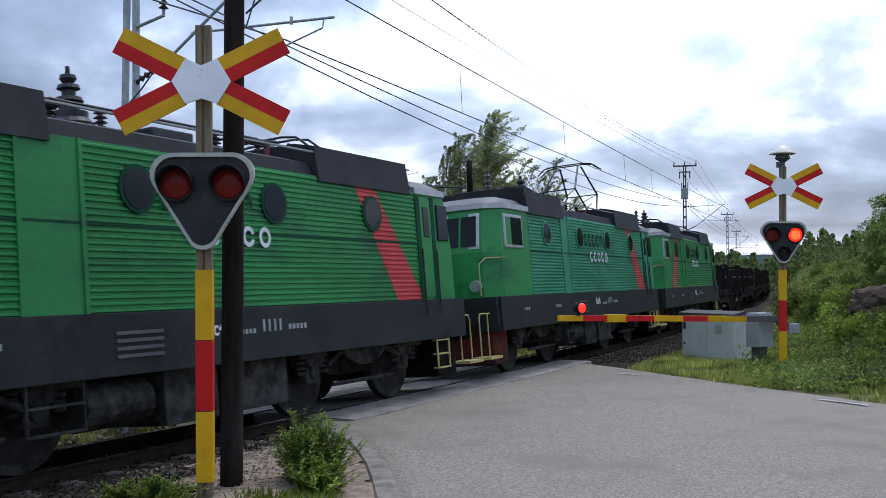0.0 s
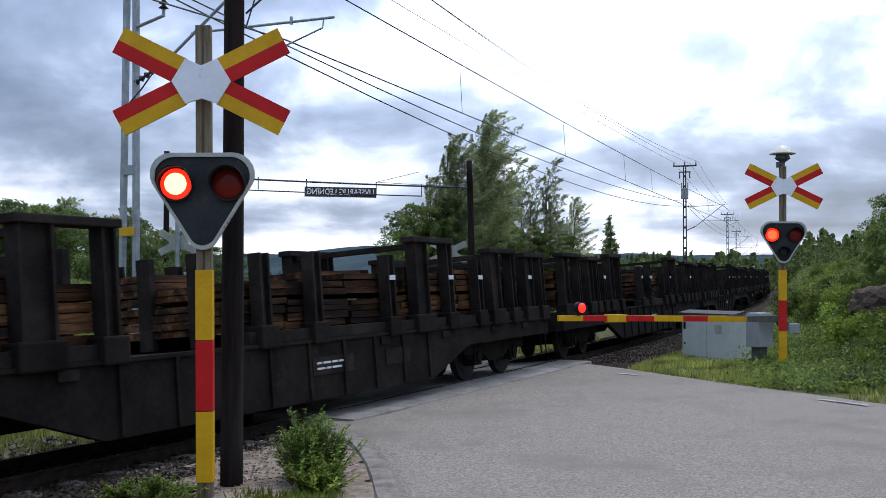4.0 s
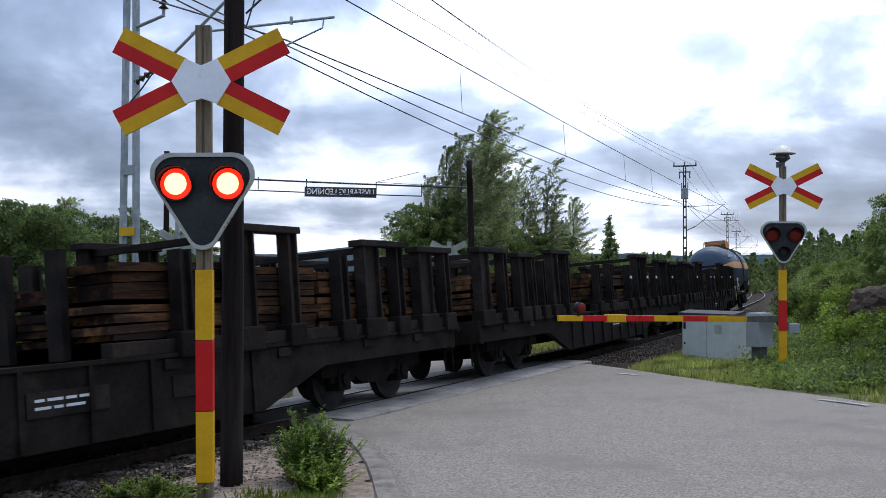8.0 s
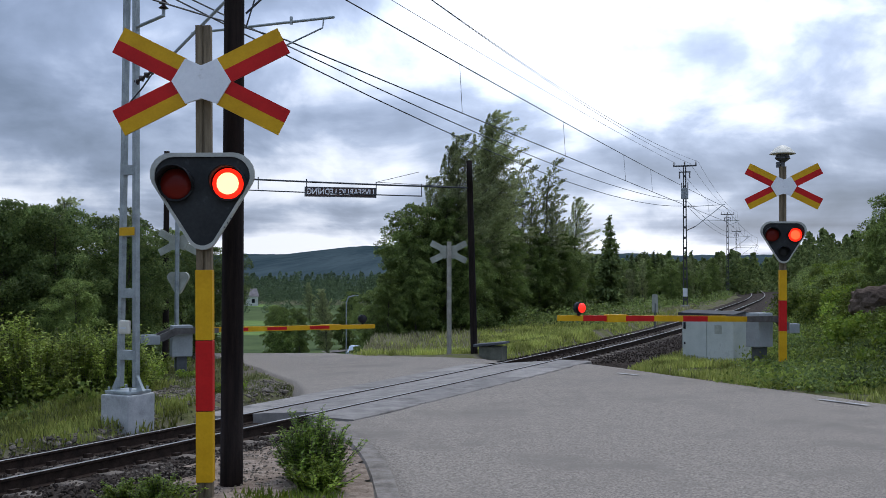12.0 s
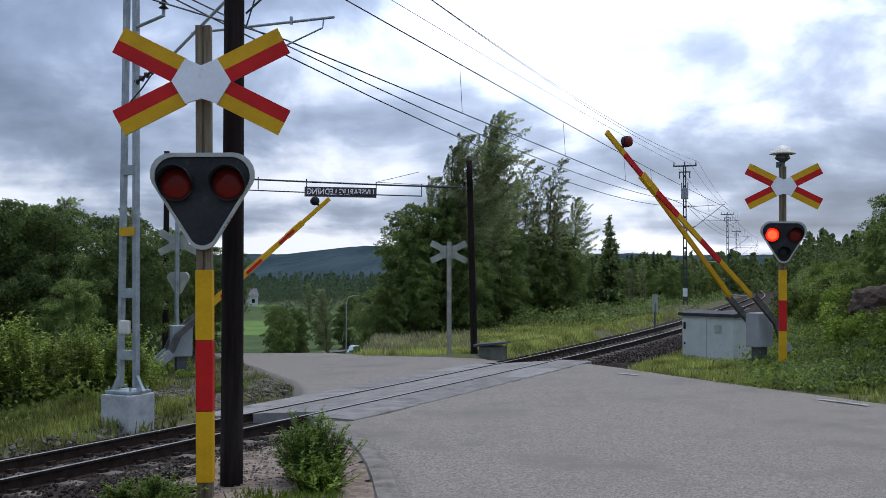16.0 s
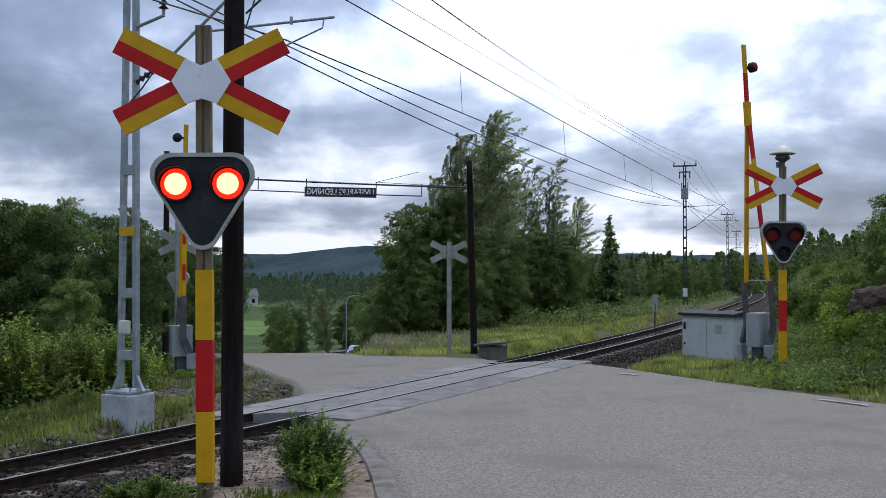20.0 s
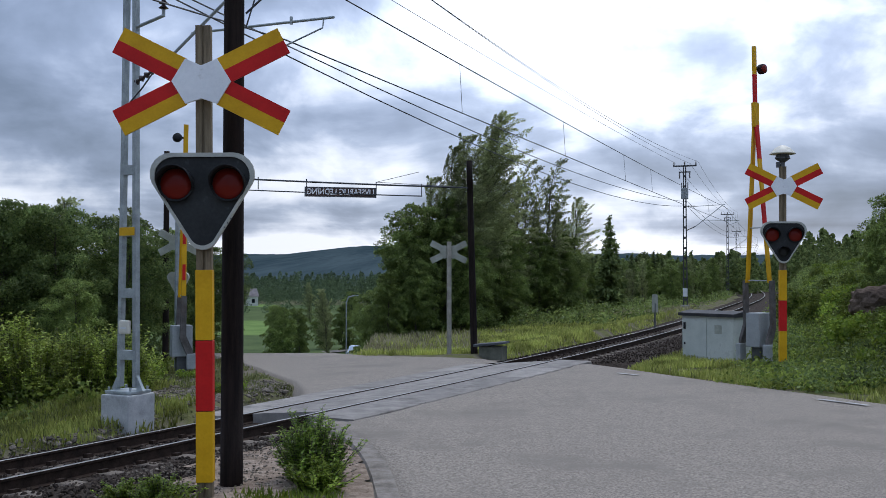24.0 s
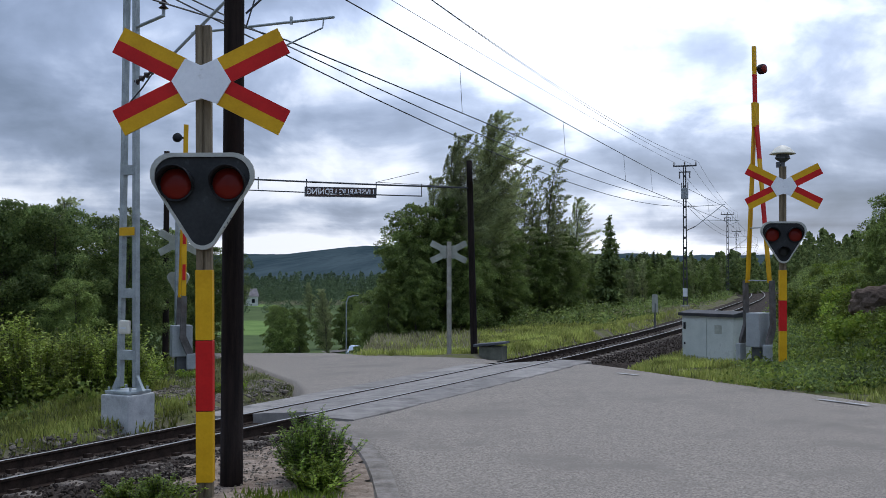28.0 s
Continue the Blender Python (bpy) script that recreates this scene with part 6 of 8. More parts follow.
flat_patch("valley_lane", "pale grey lane joining the valley road", "road", [((-19.2, 110.2), (-14.4, 110.2)), ((-17.1, 117.2), (-13.3, 117.2)), ((-13.8, 127.8), (-10.7, 126.0)), ((-11.4, 134.8), (-8.6, 133.0)), ((-7.9, 140.0), (-5.2, 137.4))], M_ASPHALT, 0.13)


def valley_house(x, y, rz, w, d, h, label):
    t = thing("house", label, "house", pose(x, y, ground_level(x, y), 0, 0, rz))
    bm = bmesh.new()
    box(bm, -w / 2, w / 2, -d / 2, d / 2, -0.5, h)
    part("wall", bm, M_HOUSEWALL, t)
    bm = bmesh.new()
    prism(bm, [(-d / 2 - 0.4, h), (d / 2 + 0.4, h), (0, h + d * 0.42)], -w / 2 - 0.3, w / 2 + 0.3, axis="x")
    part("roof", bm, M_HOUSEROOF, t, "dark gabled roof")
    for k in range(3):
        bm = bmesh.new()
        box(bm, -w / 3 + k * w / 3 - 0.5, -w / 3 + k * w / 3 + 0.5, -d / 2 - 0.05, -d / 2 + 0.02, 1.0, 2.2)
        part("window", bm, M_GLASS, t)


valley_house(-64, 322, 25, 9, 6, 3.0, "pale valley house with a dark roof")
valley_house(-72, 333, -10, 8, 6, 3.0, "small pale house among valley trees")


def parked_car(x, y, rz):
    t = thing("car", "pale blue car on the valley road", "car", pose(x, y, ground_level(x, y) + 0.12, 0, 0, rz))
    bm = bmesh.new()
    prism(bm, [(-2.1, 0.3), (2.1, 0.3), (2.15, 0.75), (1.3, 0.88), (0.7, 1.4), (-0.9, 1.42), (-1.7, 0.92), (-2.15, 0.85)], -0.82, 0.82)
    part("body", bm, M_CARBODY, t)
    bm = bmesh.new()
    prism(bm, [(1.15, 0.92), (0.68, 1.33), (-0.85, 1.35), (-1.45, 0.95)], -0.83, 0.83)
    part("glass", bm, M_GLASS, t)
    for wx in (-1.3, 1.35):
        for wy in (-0.75, 0.75):
            bm = bmesh.new()
            rod(bm, (wx, wy - 0.1, 0.31), (wx, wy + 0.1, 0.31), 0.31, seg=14)
            part("wheel", bm, M_HOOD, t)


parked_car(-10.9, 128.6, -100)
lp = thing("street_lamp", "thin grey street lamp with a curved arm", "street lamp", pose(-12.5, 131, ground_level(-12.5, 131)))
bm = bmesh.new()
pipe(bm, [(0, 0, -0.2), (0, 0, 7.2), (0.3, 0, 7.9), (1.1, 0, 8.1)], 0.09, 6)
part("mast_tube", bm, M_GALV, lp)
bm = bmesh.new()
box(bm, 1.05, 1.8, -0.12, 0.12, 8.02, 8.16, 0.03)
part("lamp_head", bm, M_GALV, lp)

# rock outcrop in the bank
rk = bmesh.new()
bmesh.ops.create_icosphere(rk, subdivisions=4, radius=1)
for v in rk.verts:
    d = v.co.normalized()
    k = 1 + 0.28 * noise.noise(d * 1.7) + 0.12 * noise.noise(d * 4.5) + 0.05 * noise.noise(d * 11)
    v.co = Vector((d.x * 1.0, d.y * 0.8, d.z * 0.55)) * k
ro = part("rock_outcrop", rk, M_ROCK)
ro.matrix_basis = pose(11.85, 26.95, 1.27, 0, 12, 20)
tagged(ro, "brown-grey bare rock face in the bank", "rock")


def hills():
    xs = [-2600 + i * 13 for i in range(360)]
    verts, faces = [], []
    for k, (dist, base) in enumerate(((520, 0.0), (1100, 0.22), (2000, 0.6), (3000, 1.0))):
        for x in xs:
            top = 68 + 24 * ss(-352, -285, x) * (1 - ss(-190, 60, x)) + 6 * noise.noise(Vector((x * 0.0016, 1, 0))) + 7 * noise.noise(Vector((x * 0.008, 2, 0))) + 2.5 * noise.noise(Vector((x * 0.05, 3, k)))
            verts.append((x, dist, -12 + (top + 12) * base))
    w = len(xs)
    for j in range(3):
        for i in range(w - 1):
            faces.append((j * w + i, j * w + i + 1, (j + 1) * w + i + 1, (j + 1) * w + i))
    tagged(raw("hills", verts, faces, M_HILL, smooth=True), "wooded hills on the skyline, haze blue in their colour", "hills", kind="structure")


hills()

# ---- the train: local x runs forward, +y is its left side, z = 0 on the rails ----
def wheelset(owner, x, r, parent_name="wheelset"):
    ws = None
    for y in (-0.75, 0.75):
        bm = bmesh.new()
        rod(bm, (x, y - 0.065, r), (x, y + 0.065, r), r, seg=22)
        rod(bm, (x, y - 0.08 if y < 0 else y + 0.06, r), (x, y - 0.06 if y < 0 else y + 0.08, r), r * 0.72, r * 0.72, seg=18)
        w = part("wheel", bm, M_WHEEL, owner, "worn steel wheel", smooth=False)
        bm = bmesh.new()
        n, yo = 26, y + (0.067 if y > 0 else -0.067)
        inner = [bm.verts.new((x + r * 0.84 * math.cos(2 * math.pi * k / n), yo, r + r * 0.84 * math.sin(2 * math.pi * k / n))) for k in range(n)]
        outer = [bm.verts.new((x + r * 0.985 * math.cos(2 * math.pi * k / n), yo, r + r * 0.985 * math.sin(2 * math.pi * k / n))) for k in range(n)]
        for k in range(n):
            q = (inner[k], outer[k], outer[(k + 1) % n], inner[(k + 1) % n])
            bm.faces.new(q if y < 0 else q[::-1])
        part("tyre", bm, M_DUSTY if r > 0.5 else M_WHEEL, w, "worn tyre ring")
    bm = bmesh.new()
    rod(bm, (x, -0.95, r), (x, 0.95, r), 0.09, seg=8)
    part("axle", bm, M_UNDER, owner)
    for y in (-1, 1):
        bm = bmesh.new()
        box(bm, x - 0.17, x + 0.17, y * 0.98 - 0.13, y * 0.98 + 0.13, r - 0.17, r + 0.2, 0.03)
        rod(bm, (x, y * 1.05, r), (x, y * 1.15, r), 0.11, seg=10)
        part("axle_box", bm, M_BOXGREY if r > 0.5 else M_UNDER, owner)


def ribbed_wall(bm, x0, x1, y, z0, z1, n, depth):
    """Sheet with horizontal pressed ribs on the outside at y (sign gives the side)."""
    s = 1 if y > 0 else -1
    ys, zs = [], []
    for k in range(n):
        a = z0 + (z1 - z0) * k / n
        h = (z1 - z0) / n
        for f, d in ((0.0, 0), (0.18, depth), (0.5, depth), (0.68, 0)):
            zs.append(a + h * f)
            ys.append(y + s * d)
    zs.append(z1)
    ys.append(y)
    A = [bm.verts.new((x0, b, c)) for b, c in zip(ys, zs)]
    B = [bm.verts.new((x1, b, c)) for b, c in zip(ys, zs)]
    for i in range(len(A) - 1):
        q = (A[i], B[i], B[i + 1], A[i + 1])
        bm.faces.new(q if s < 0 else q[::-1])


def bars(bm, x0, z0, widths, h, y, gap=0.03, m=None):
    """Unreadable or withheld writing as plain upright bars on the side plane y, running from x0 towards -x."""
    x = x0
    for w in widths:
        box(bm, x - w, x, y, y + 0.004, z0, z0 + h)
        x -= w + gap


def stepladder(bm, x0, x1, y, zs, z_top):
    for x in (x0, x1):
        rod(bm, (x, y, zs[0]), (x, y, z_top), 0.018, seg=6)
    for z in zs:
        box(bm, x0, x1, y - 0.1, y + 0.02, z - 0.012, z + 0.012)


def loco(label, green, reverse, panel_x, panto_up, num):
    t = thing("electric_locomotive", label, "locomotive", group="locomotives")
    hw, zg0, zg1, zs = 1.45, 1.62, 3.50, 0.93
    xr, xf = -7.08, 7.17
    c_r, c_f = -5.33, 5.02
    # inner shell behind the sheeting
    bm = bmesh.new()
    box(bm, xr + 0.85, xf - 0.85, -hw + 0.05, hw - 0.05, 0.95, 3.5)
    part("inner_shell", bm, M_SKIRT, t)
    # ribbed sides, broken by the smooth door panel
    p0, p1 = panel_x
    for y in (-hw, hw):
        for a, b in ((c_r, p0), (p1, c_f)):
            bm = bmesh.new()
            ribbed_wall(bm, a, b, y, zg0, 2.58, 13, 0.022)
            ribbed_wall(bm, a, b, y, 2.60, zg1, 12, 0.022)
            part("ribbed_side", bm, green, t, "green sheet side with pressed ribs")
        bm = bmesh.new()
        s = 1 if y > 0 else -1
        box(bm, p0, p1, y - 0.03, y + 0.016, zg0, zg1, 0.004)
        for x in (p0 + 0.03, p1 - 0.03):
            box(bm, x - 0.03, x + 0.03, y - 0.02, y + s * 0.035 if s > 0 else y + 0.02, zg0, zg1)
        part("door_panel", bm, green, t, "smooth green door panel")
        bm = bmesh.new()
        box(bm, c_r, c_f, y - 0.02, y + 0.02, 2.575, 2.605)
        part("side_rail", bm, M_MARKGREEN, t, "dark green trim line")
        # underframe skirt
        bm = bmesh.new()
        box(bm, xr + 0.1, xf - 0.15, y - 0.03, y + 0.03, zs, zg0, 0.01)
        part("skirt", bm, M_SKIRT, t, "dark grey side skirt")
        # round windows
        for x in (-3.88, -1.30, 1.27, 3.84):
            bm = bmesh.new()
            rod(bm, (x, y - 0.05, 3.02), (x, y + s * 0.045, 3.02), 0.285, seg=24)
            w = part("round_window", bm, M_MARKGREEN if green is M_GREEN else green, t, "round window in a dark frame")
            bm = bmesh.new()
            rod(bm, (x, y, 3.02), (x, y + s * 0.055, 3.02), 0.235, seg=24)
            part("pane", bm, M_GLASS, w)
        # red stripe, following the sheet's outer face
        bm = bmesh.new()
        x0, x1 = (-5.45, -3.95) if not reverse else (4.5, 3.2)
        a = [(x0, zg0 + 0.02), (x0 + 0.9, zg0 + 0.02), (x1 + 0.55, zg1 - 0.02), (x1 - 0.05, zg1 - 0.02)]
        def edge_x(i0, i1, z):
            return a[i0][0] + (a[i1][0] - a[i0][0]) * (z - a[i0][1]) / (a[i1][1] - a[i0][1])
        for za, zb, n in ((zg0, 2.58, 13), (2.60, zg1, 12)):
            prof = []
            for k in range(n):
                h = (zb - za) / n
                prof += [(za + h * (k + f), d) for f, d in ((0.0, 0), (0.18, 0.022), (0.5, 0.022), (0.68, 0))]
            prof.append((zb, 0))
            cols = [[bm.verts.new((edge_x(e0, e1, z), y + s * (d + 0.005), z)) for z, d in prof] for e0, e1 in ((0, 3), (1, 2))]
            for q in range(len(prof) - 1):
                vs = (cols[0][q], cols[1][q], cols[1][q + 1], cols[0][q + 1])
                bm.faces.new(vs if s < 0 else vs[::-1])
        part("side_stripe", bm, M_LOCORED, t, "slanting red stripe")
    # cabs: rear (with a door on this side) and front (with a sliding window)
    for end in (-1, 1):
        x_in = c_r if end < 0 else c_f
        x_out = xr if end < 0 else xf
        bm = bmesh.new()
        # plan outline of the cab: sides, chamfered corners, front, leaning back above the waist
        def ringz(z, back):
            xo = x_out - end * back
            return [(x_in, -hw - 0.012, z), (xo - end * 0.42, -hw - 0.012, z), (xo - end * 0.10, -hw + 0.30, z), (xo, -hw + 0.75, z), (xo, hw - 0.75, z), (xo - end * 0.10, hw - 0.30, z), (xo - end * 0.42, hw + 0.012, z), (x_in, hw + 0.012, z)]
        rings = [[bm.verts.new(v) for v in ringz(z, b)] for z, b in ((zg0, 0.0), (2.55, 0.02), (3.40, 0.20), (3.50, 0.24))]
        for r0, r1 in zip(rings[:-1], rings[1:]):
            for i in range(7):
                bm.faces.new((r0[i], r0[i + 1], r1[i + 1], r1[i]))
        bm.faces.new(rings[-1])
        bmesh.ops.recalc_face_normals(bm, faces=bm.faces[:])
        cabp = part("cab", bm, M_GREEN if end > 0 else green, t, "smooth green driver's cab")
        # buffer beam skirt and red snow plough area
        bm = bmesh.new()
        rs = [[bm.verts.new((x_out - end * b, y2, z)) for y2 in (-1.42, -0.9, 0.9, 1.42)] + [bm.verts.new((x_in, y2, z)) for y2 in (1.42, -1.42)] for z, b in ((zs, 0.05), (zg0, 0.0))]
        for i in range(6):
            bm.faces.new((rs[0][i], rs[0][(i + 1) % 6], rs[1][(i + 1) % 6], rs[1][i]))
        bm.faces.new(rs[1])
        bm.faces.new(rs[0][::-1])
        bmesh.ops.recalc_face_normals(bm, faces=bm.faces[:])
        part("buffer_beam", bm, M_SKIRT, t, "dark grey end beam")
        bm = bmesh.new()
        box(bm, min(x_out - end * 0.9, x_out - end * 0.15), max(x_out - end * 0.9, x_out - end * 0.15), -1.25, 1.25, 0.25, zs, 0.03)
        part("rail_guard", bm, M_GUARD if end > 0 else M_UNDER, t, "grimy red rail guard" if end > 0 else "")
        # white trim and cab roof
        bm = bmesh.new()
        def ring2(z, grow, back):
            xo = x_out - end * back
            return [(x_in + (end * 0.0), -hw - grow, z), (xo - end * 0.42, -hw - grow, z), (xo - end * 0.10 + end * grow, -hw + 0.30 - grow * 0.6, z), (xo + end * grow, -hw + 0.75, z), (xo + end * grow, hw - 0.75, z), (xo - end * 0.10 + end * grow, hw - 0.30 + grow * 0.6, z), (xo - end * 0.42, hw + grow, z), (x_in, hw + grow, z)]
        r2 = [[bm.verts.new(v) for v in ring2(z, 0.05, 0.22)] for z in (3.45, 3.56)]
        for i in range(8):
            bm.faces.new((r2[0][i], r2[0][(i + 1) % 8], r2[1][(i + 1) % 8], r2[1][i]))
        bm.faces.new(r2[1])
        bm.faces.new(r2[0][::-1])
        bmesh.ops.recalc_face_normals(bm, faces=bm.faces[:])
        part("cab_gutter", bm, M_FRAMEALU, t, "pale cab gutter")
        bm = bmesh.new()
        r2 = [[bm.verts.new(v) for v in ring2(z, g, b)] for z, g, b in ((3.56, 0.0, 0.22), (3.72, -0.22, 0.42), (3.80, -0.6, 0.75))]
        for a, b in zip(r2[:-1], r2[1:]):
            for i in range(8):
                bm.faces.new((a[i], a[(i + 1) % 8], b[(i + 1) % 8], b[i]))
        bm.faces.new(r2[-1])
        bmesh.ops.recalc_face_normals(bm, faces=bm.faces[:])
        part("cab_roof", bm, M_ROOFCAB, t, "grey rounded cab roof", smooth=False)
        # windscreens
        for y0, y1 in ((-1.1, -0.08), (0.08, 1.1)):
            bm = bmesh.new()
            k0, k1 = 2.62, 3.36
            for (oy, oz, dd, mi) in ((0.0, 0.0, 0.03, 0), (0.06, 0.06, 0.045, 1)):
                vs = []
                for yy, zz in ((y0 + oy, k0 + oz), (y1 - oy, k0 + oz), (y1 - oy, k1 - oz), (y0 + oy, k1 - oz)):
                    back = 0.02 + 0.18 * (zz - 2.55) / 0.85
                    corner = 0.10 * max(0, (abs(yy) - 0.70) / 0.45)
                    vs.append(bm.verts.new((x_out - end * (back + corner - dd), yy, zz)))
                f = bm.faces.new(vs if end > 0 else vs[::-1])
                f.material_index = mi
            r = bmesh.ops.extrude_face_region(bm, geom=bm.faces[:])
            bmesh.ops.translate(bm, verts=[v for v in r["geom"] if isinstance(v, bmesh.types.BMVert)], vec=(-end * 0.04, 0, 0))
            bmesh.ops.recalc_face_normals(bm, faces=bm.faces[:])
            part("windscreen", bm, [M_FRAMEALU, M_GLASS], cabp, "windscreen in a pale frame")
        # lights
        for y in (-1.0, 1.0):
            bm = bmesh.new()
            rod(bm, (x_out - end * 0.1, y, 1.86), (x_out + end * 0.04, y, 1.86), 0.12, seg=14)
            rod(bm, (x_out + end * 0.03, y, 1.86), (x_out + end * 0.05, y, 1.86), 0.075, seg=12)
            part("headlight", bm, M_FRAMEALU, t, "round headlight in a pale rim")
        # handrails and steps at the end
        for y in (-1.25, 1.25):
            bm = bmesh.new()
            pipe(bm, [(x_out - end * 0.02, y, 1.3), (x_out + end * 0.5, y, 1.3), (x_out + end * 0.55, y, 1.2), (x_out + end * 0.55, y, 0.42)], 0.015)
            rod(bm, (x_out + end * 0.12, y, 1.3), (x_out + end * 0.12, y, 0.42), 0.015, seg=6)
            box(bm, min(x_out, x_out + end * 0.6), max(x_out, x_out + end * 0.6), y - 0.22, y + 0.22, 0.40, 0.45)
            pipe(bm, [(x_out - end * 0.5, y * 1.19, 2.42), (x_out - end * 0.1, y * 0.98, 2.42), (x_out + end * 0.03, y * 0.9, 2.3), (x_out + end * 0.03, y * 0.9, 1.66)], 0.012)
            part("end_handrail", bm, M_HANDRAIL, t, "pale yellow shunter's handrail and step")
        for y in (-0.88, 0.88):
            bm = bmesh.new()
            rod(bm, (x_out - end * 0.05, y, 1.05), (x_out + end * 0.5, y, 1.05), 0.11, seg=12)
            rod(bm, (x_out + end * 0.5, y, 1.05), (x_out + end * 0.58, y, 1.05), 0.24, seg=16)
            part("buffer", bm, M_UNDER, t)
    for y, s in ((hw + 0.014, 1), (-hw - 0.014, -1)):
        # front cab: sliding side window
        bm = bmesh.new()
        box(bm, 5.48, 6.55, y - 0.03, y + 0.03, 2.62, 3.34, 0.03)
        w = part("side_window", bm, M_FRAMEALU, t, "sliding cab window in a pale frame")
        bm = bmesh.new()
        box(bm, 5.55, 6.18, y - 0.035, y + 0.035, 2.69, 3.27)
        part("pane", bm, M_GLASS, w)
        bm = bmesh.new()
        box(bm, 6.18, 6.48, y - 0.032, y + 0.032, 2.69, 3.27)
        part("blind", bm, M_GREEN, w, "green blind")
        # rear cab: narrow door and window
        bm = bmesh.new()
        box(bm, -5.48, -5.36, y - 0.03, y + 0.018, zg0, 3.42)
        box(bm, -6.02, -5.9, y - 0.03, y + 0.018, zg0, 3.42)
        part("door_pillar", bm, M_MARKGREEN, t, "dark door edge")
        bm = bmesh.new()
        box(bm, -5.88, -5.5, y - 0.03, y + 0.02, 1.66, 3.38, 0.01)
        d = part("cab_door", bm, green, t, "narrow green cab door")
        bm = bmesh.new()
        box(bm, -5.8, -5.58, y - 0.03, y + 0.03, 2.7, 3.24, 0.02)
        part("pane", bm, M_GLASS, d)
        bm = bmesh.new()
        box(bm, -6.52, -6.12, y - 0.05, y + 0.03, 2.66, 3.3, 0.02)
        part("side_window", bm, M_GLASS, t)
        for x in (-5.45, -5.98):
            bm = bmesh.new()
            rod(bm, (x, y + s * 0.05, 1.35), (x, y + s * 0.05, 2.5), 0.014, seg=6)
            part("grab_rail", bm, M_BOXGREY, t)
        for xa, xb, dd, zz, zt in ((-6.3, -5.85, 0.02, (0.42, 0.66, 0.9), 1.3), (p0 + 0.1, p1 - 0.05, 0.04, (0.42, 0.70, 0.98), 1.5)):
            bm = bmesh.new()
            stepladder(bm, xa, xb, y - s * dd, zz, zt)
            part("step_ladder", bm, M_HANDRAIL if xa < -5 else M_BOXGREY, t, "pale boarding steps")
        # withheld numbers and marks as plain bars on the skirt
        bm = bmesh.new()
        yy = y if s > 0 else y - 0.02
        if s > 0:
            for x0, z0, ws, h, gp in ((-0.88, 1.29, (0.045, 0.045, 0.045, 0.045), 0.16, 0.075), (-1.45, 1.3, (0.06, 0.06, 0.06, 0.06, 0.06), 0.07, 0.03), (-0.35, 1.28, (0.05, 0.05, 0.05, 0.05, 0.05), 0.06, 0.03), (3.6, 1.3, (0.07, 0.07, 0.07, 0.07), 0.07, 0.04), (5.7, 1.3, (0.07, 0.07, 0.07), 0.06, 0.04)):
                bars(bm, x0, z0, ws, h, y + 0.02, gp)
                part("side_marking", bm, M_MARKGREY, t, "small white marks")
                bm = bmesh.new()
        bm.free()
        if s > 0:
            lettering("Rc4", 0.26, M_MARKWHITE, t, Matrix.Translation((0.08, y + 0.024, 1.37)) @ Matrix.Rotation(radians(180), 4, "Z") @ Matrix.Rotation(radians(90), 4, "X"))
            bm = bmesh.new()
            for k in range(4):
                box(bm, 1.0, 1.72, y + 0.01, y + 0.035, 1.12 + k * 0.085, 1.16 + k * 0.085)
            part("louvre", bm, M_DARKGREY, t, "dark grey louvre slats")
            # operator's name as plain rounded shapes in two rows
            for row, (xs0, z0, hh, mat, step) in enumerate(((0.94, 2.80, 0.34, M_MARKGREEN, 0.37), (0.50, 2.40, 0.28, M_MARKWHITE, 0.35))):
                for k in range(5):
                    x = xs0 - k * step
                    w2, cz = step * 0.36, z0 + hh * 0.5
                    bm = bmesh.new()
                    opening = ((1, 3, 3, 3, 2), (3, 3, 1, 1, 0))[row][k]
                    n = 14
                    a0, a1 = ((0, 360), (20, 340), (-20, 200), (40, 330))[opening]
                    for q in range(n):
                        b0, b1 = radians(a0 + (a1 - a0) * q / n), radians(a0 + (a1 - a0) * (q + 1) / n)
                        vs = [bm.verts.new((x - 0.14 - rr * w2 * math.cos(b), y + 0.026, cz + rr * hh * 0.5 * math.sin(b))) for b, rr in ((b0, 1.0), (b1, 1.0), (b1, 0.58), (b0, 0.58))]
                        bm.faces.new(vs)
                    bmesh.ops.remove_doubles(bm, verts=bm.verts[:], dist=0.002)
                    ex = bmesh.ops.extrude_face_region(bm, geom=bm.faces[:])
                    bmesh.ops.translate(bm, verts=[v for v in ex["geom"] if isinstance(v, bmesh.types.BMVert)], vec=(0, 0.005, 0))
                    bmesh.ops.recalc_face_normals(bm, faces=bm.faces[:])
                    part("name_shape", bm, mat, t, "rounded letter-like shape")
    # roof
    bm = bmesh.new()
    prism(bm, [(-1.40, 3.50), (1.40, 3.50), (1.34, 3.70), (0.9, 3.84), (-0.9, 3.84), (-1.34, 3.70)], c_r, c_f, axis="x")
    part("roof", bm, M_ROOF, t, "black roof")
    for a, b in ((c_r + 0.15, -2.42), (2.5, c_f)):
        bm = bmesh.new()
        prism(bm, [(-1.50, 3.42), (1.50, 3.42), (1.44, 3.95), (1.1, 4.03), (-1.1, 4.03), (-1.44, 3.95)], a, b, axis="x")
        part("roof_fairing", bm, M_ROOF, t, "black roof fairing")
    bm = bmesh.new()
    for y in (-1.42, 1.42):
        pipe(bm, [(c_r, y, 3.86), (c_f, y, 3.86)], 0.02, 5)
    part("roof_rail", bm, M_MARKGREY, t, "thin pale roof rail")
    # roof gear: insulators, bus bar, breaker
    bm = bmesh.new()
    rings = []
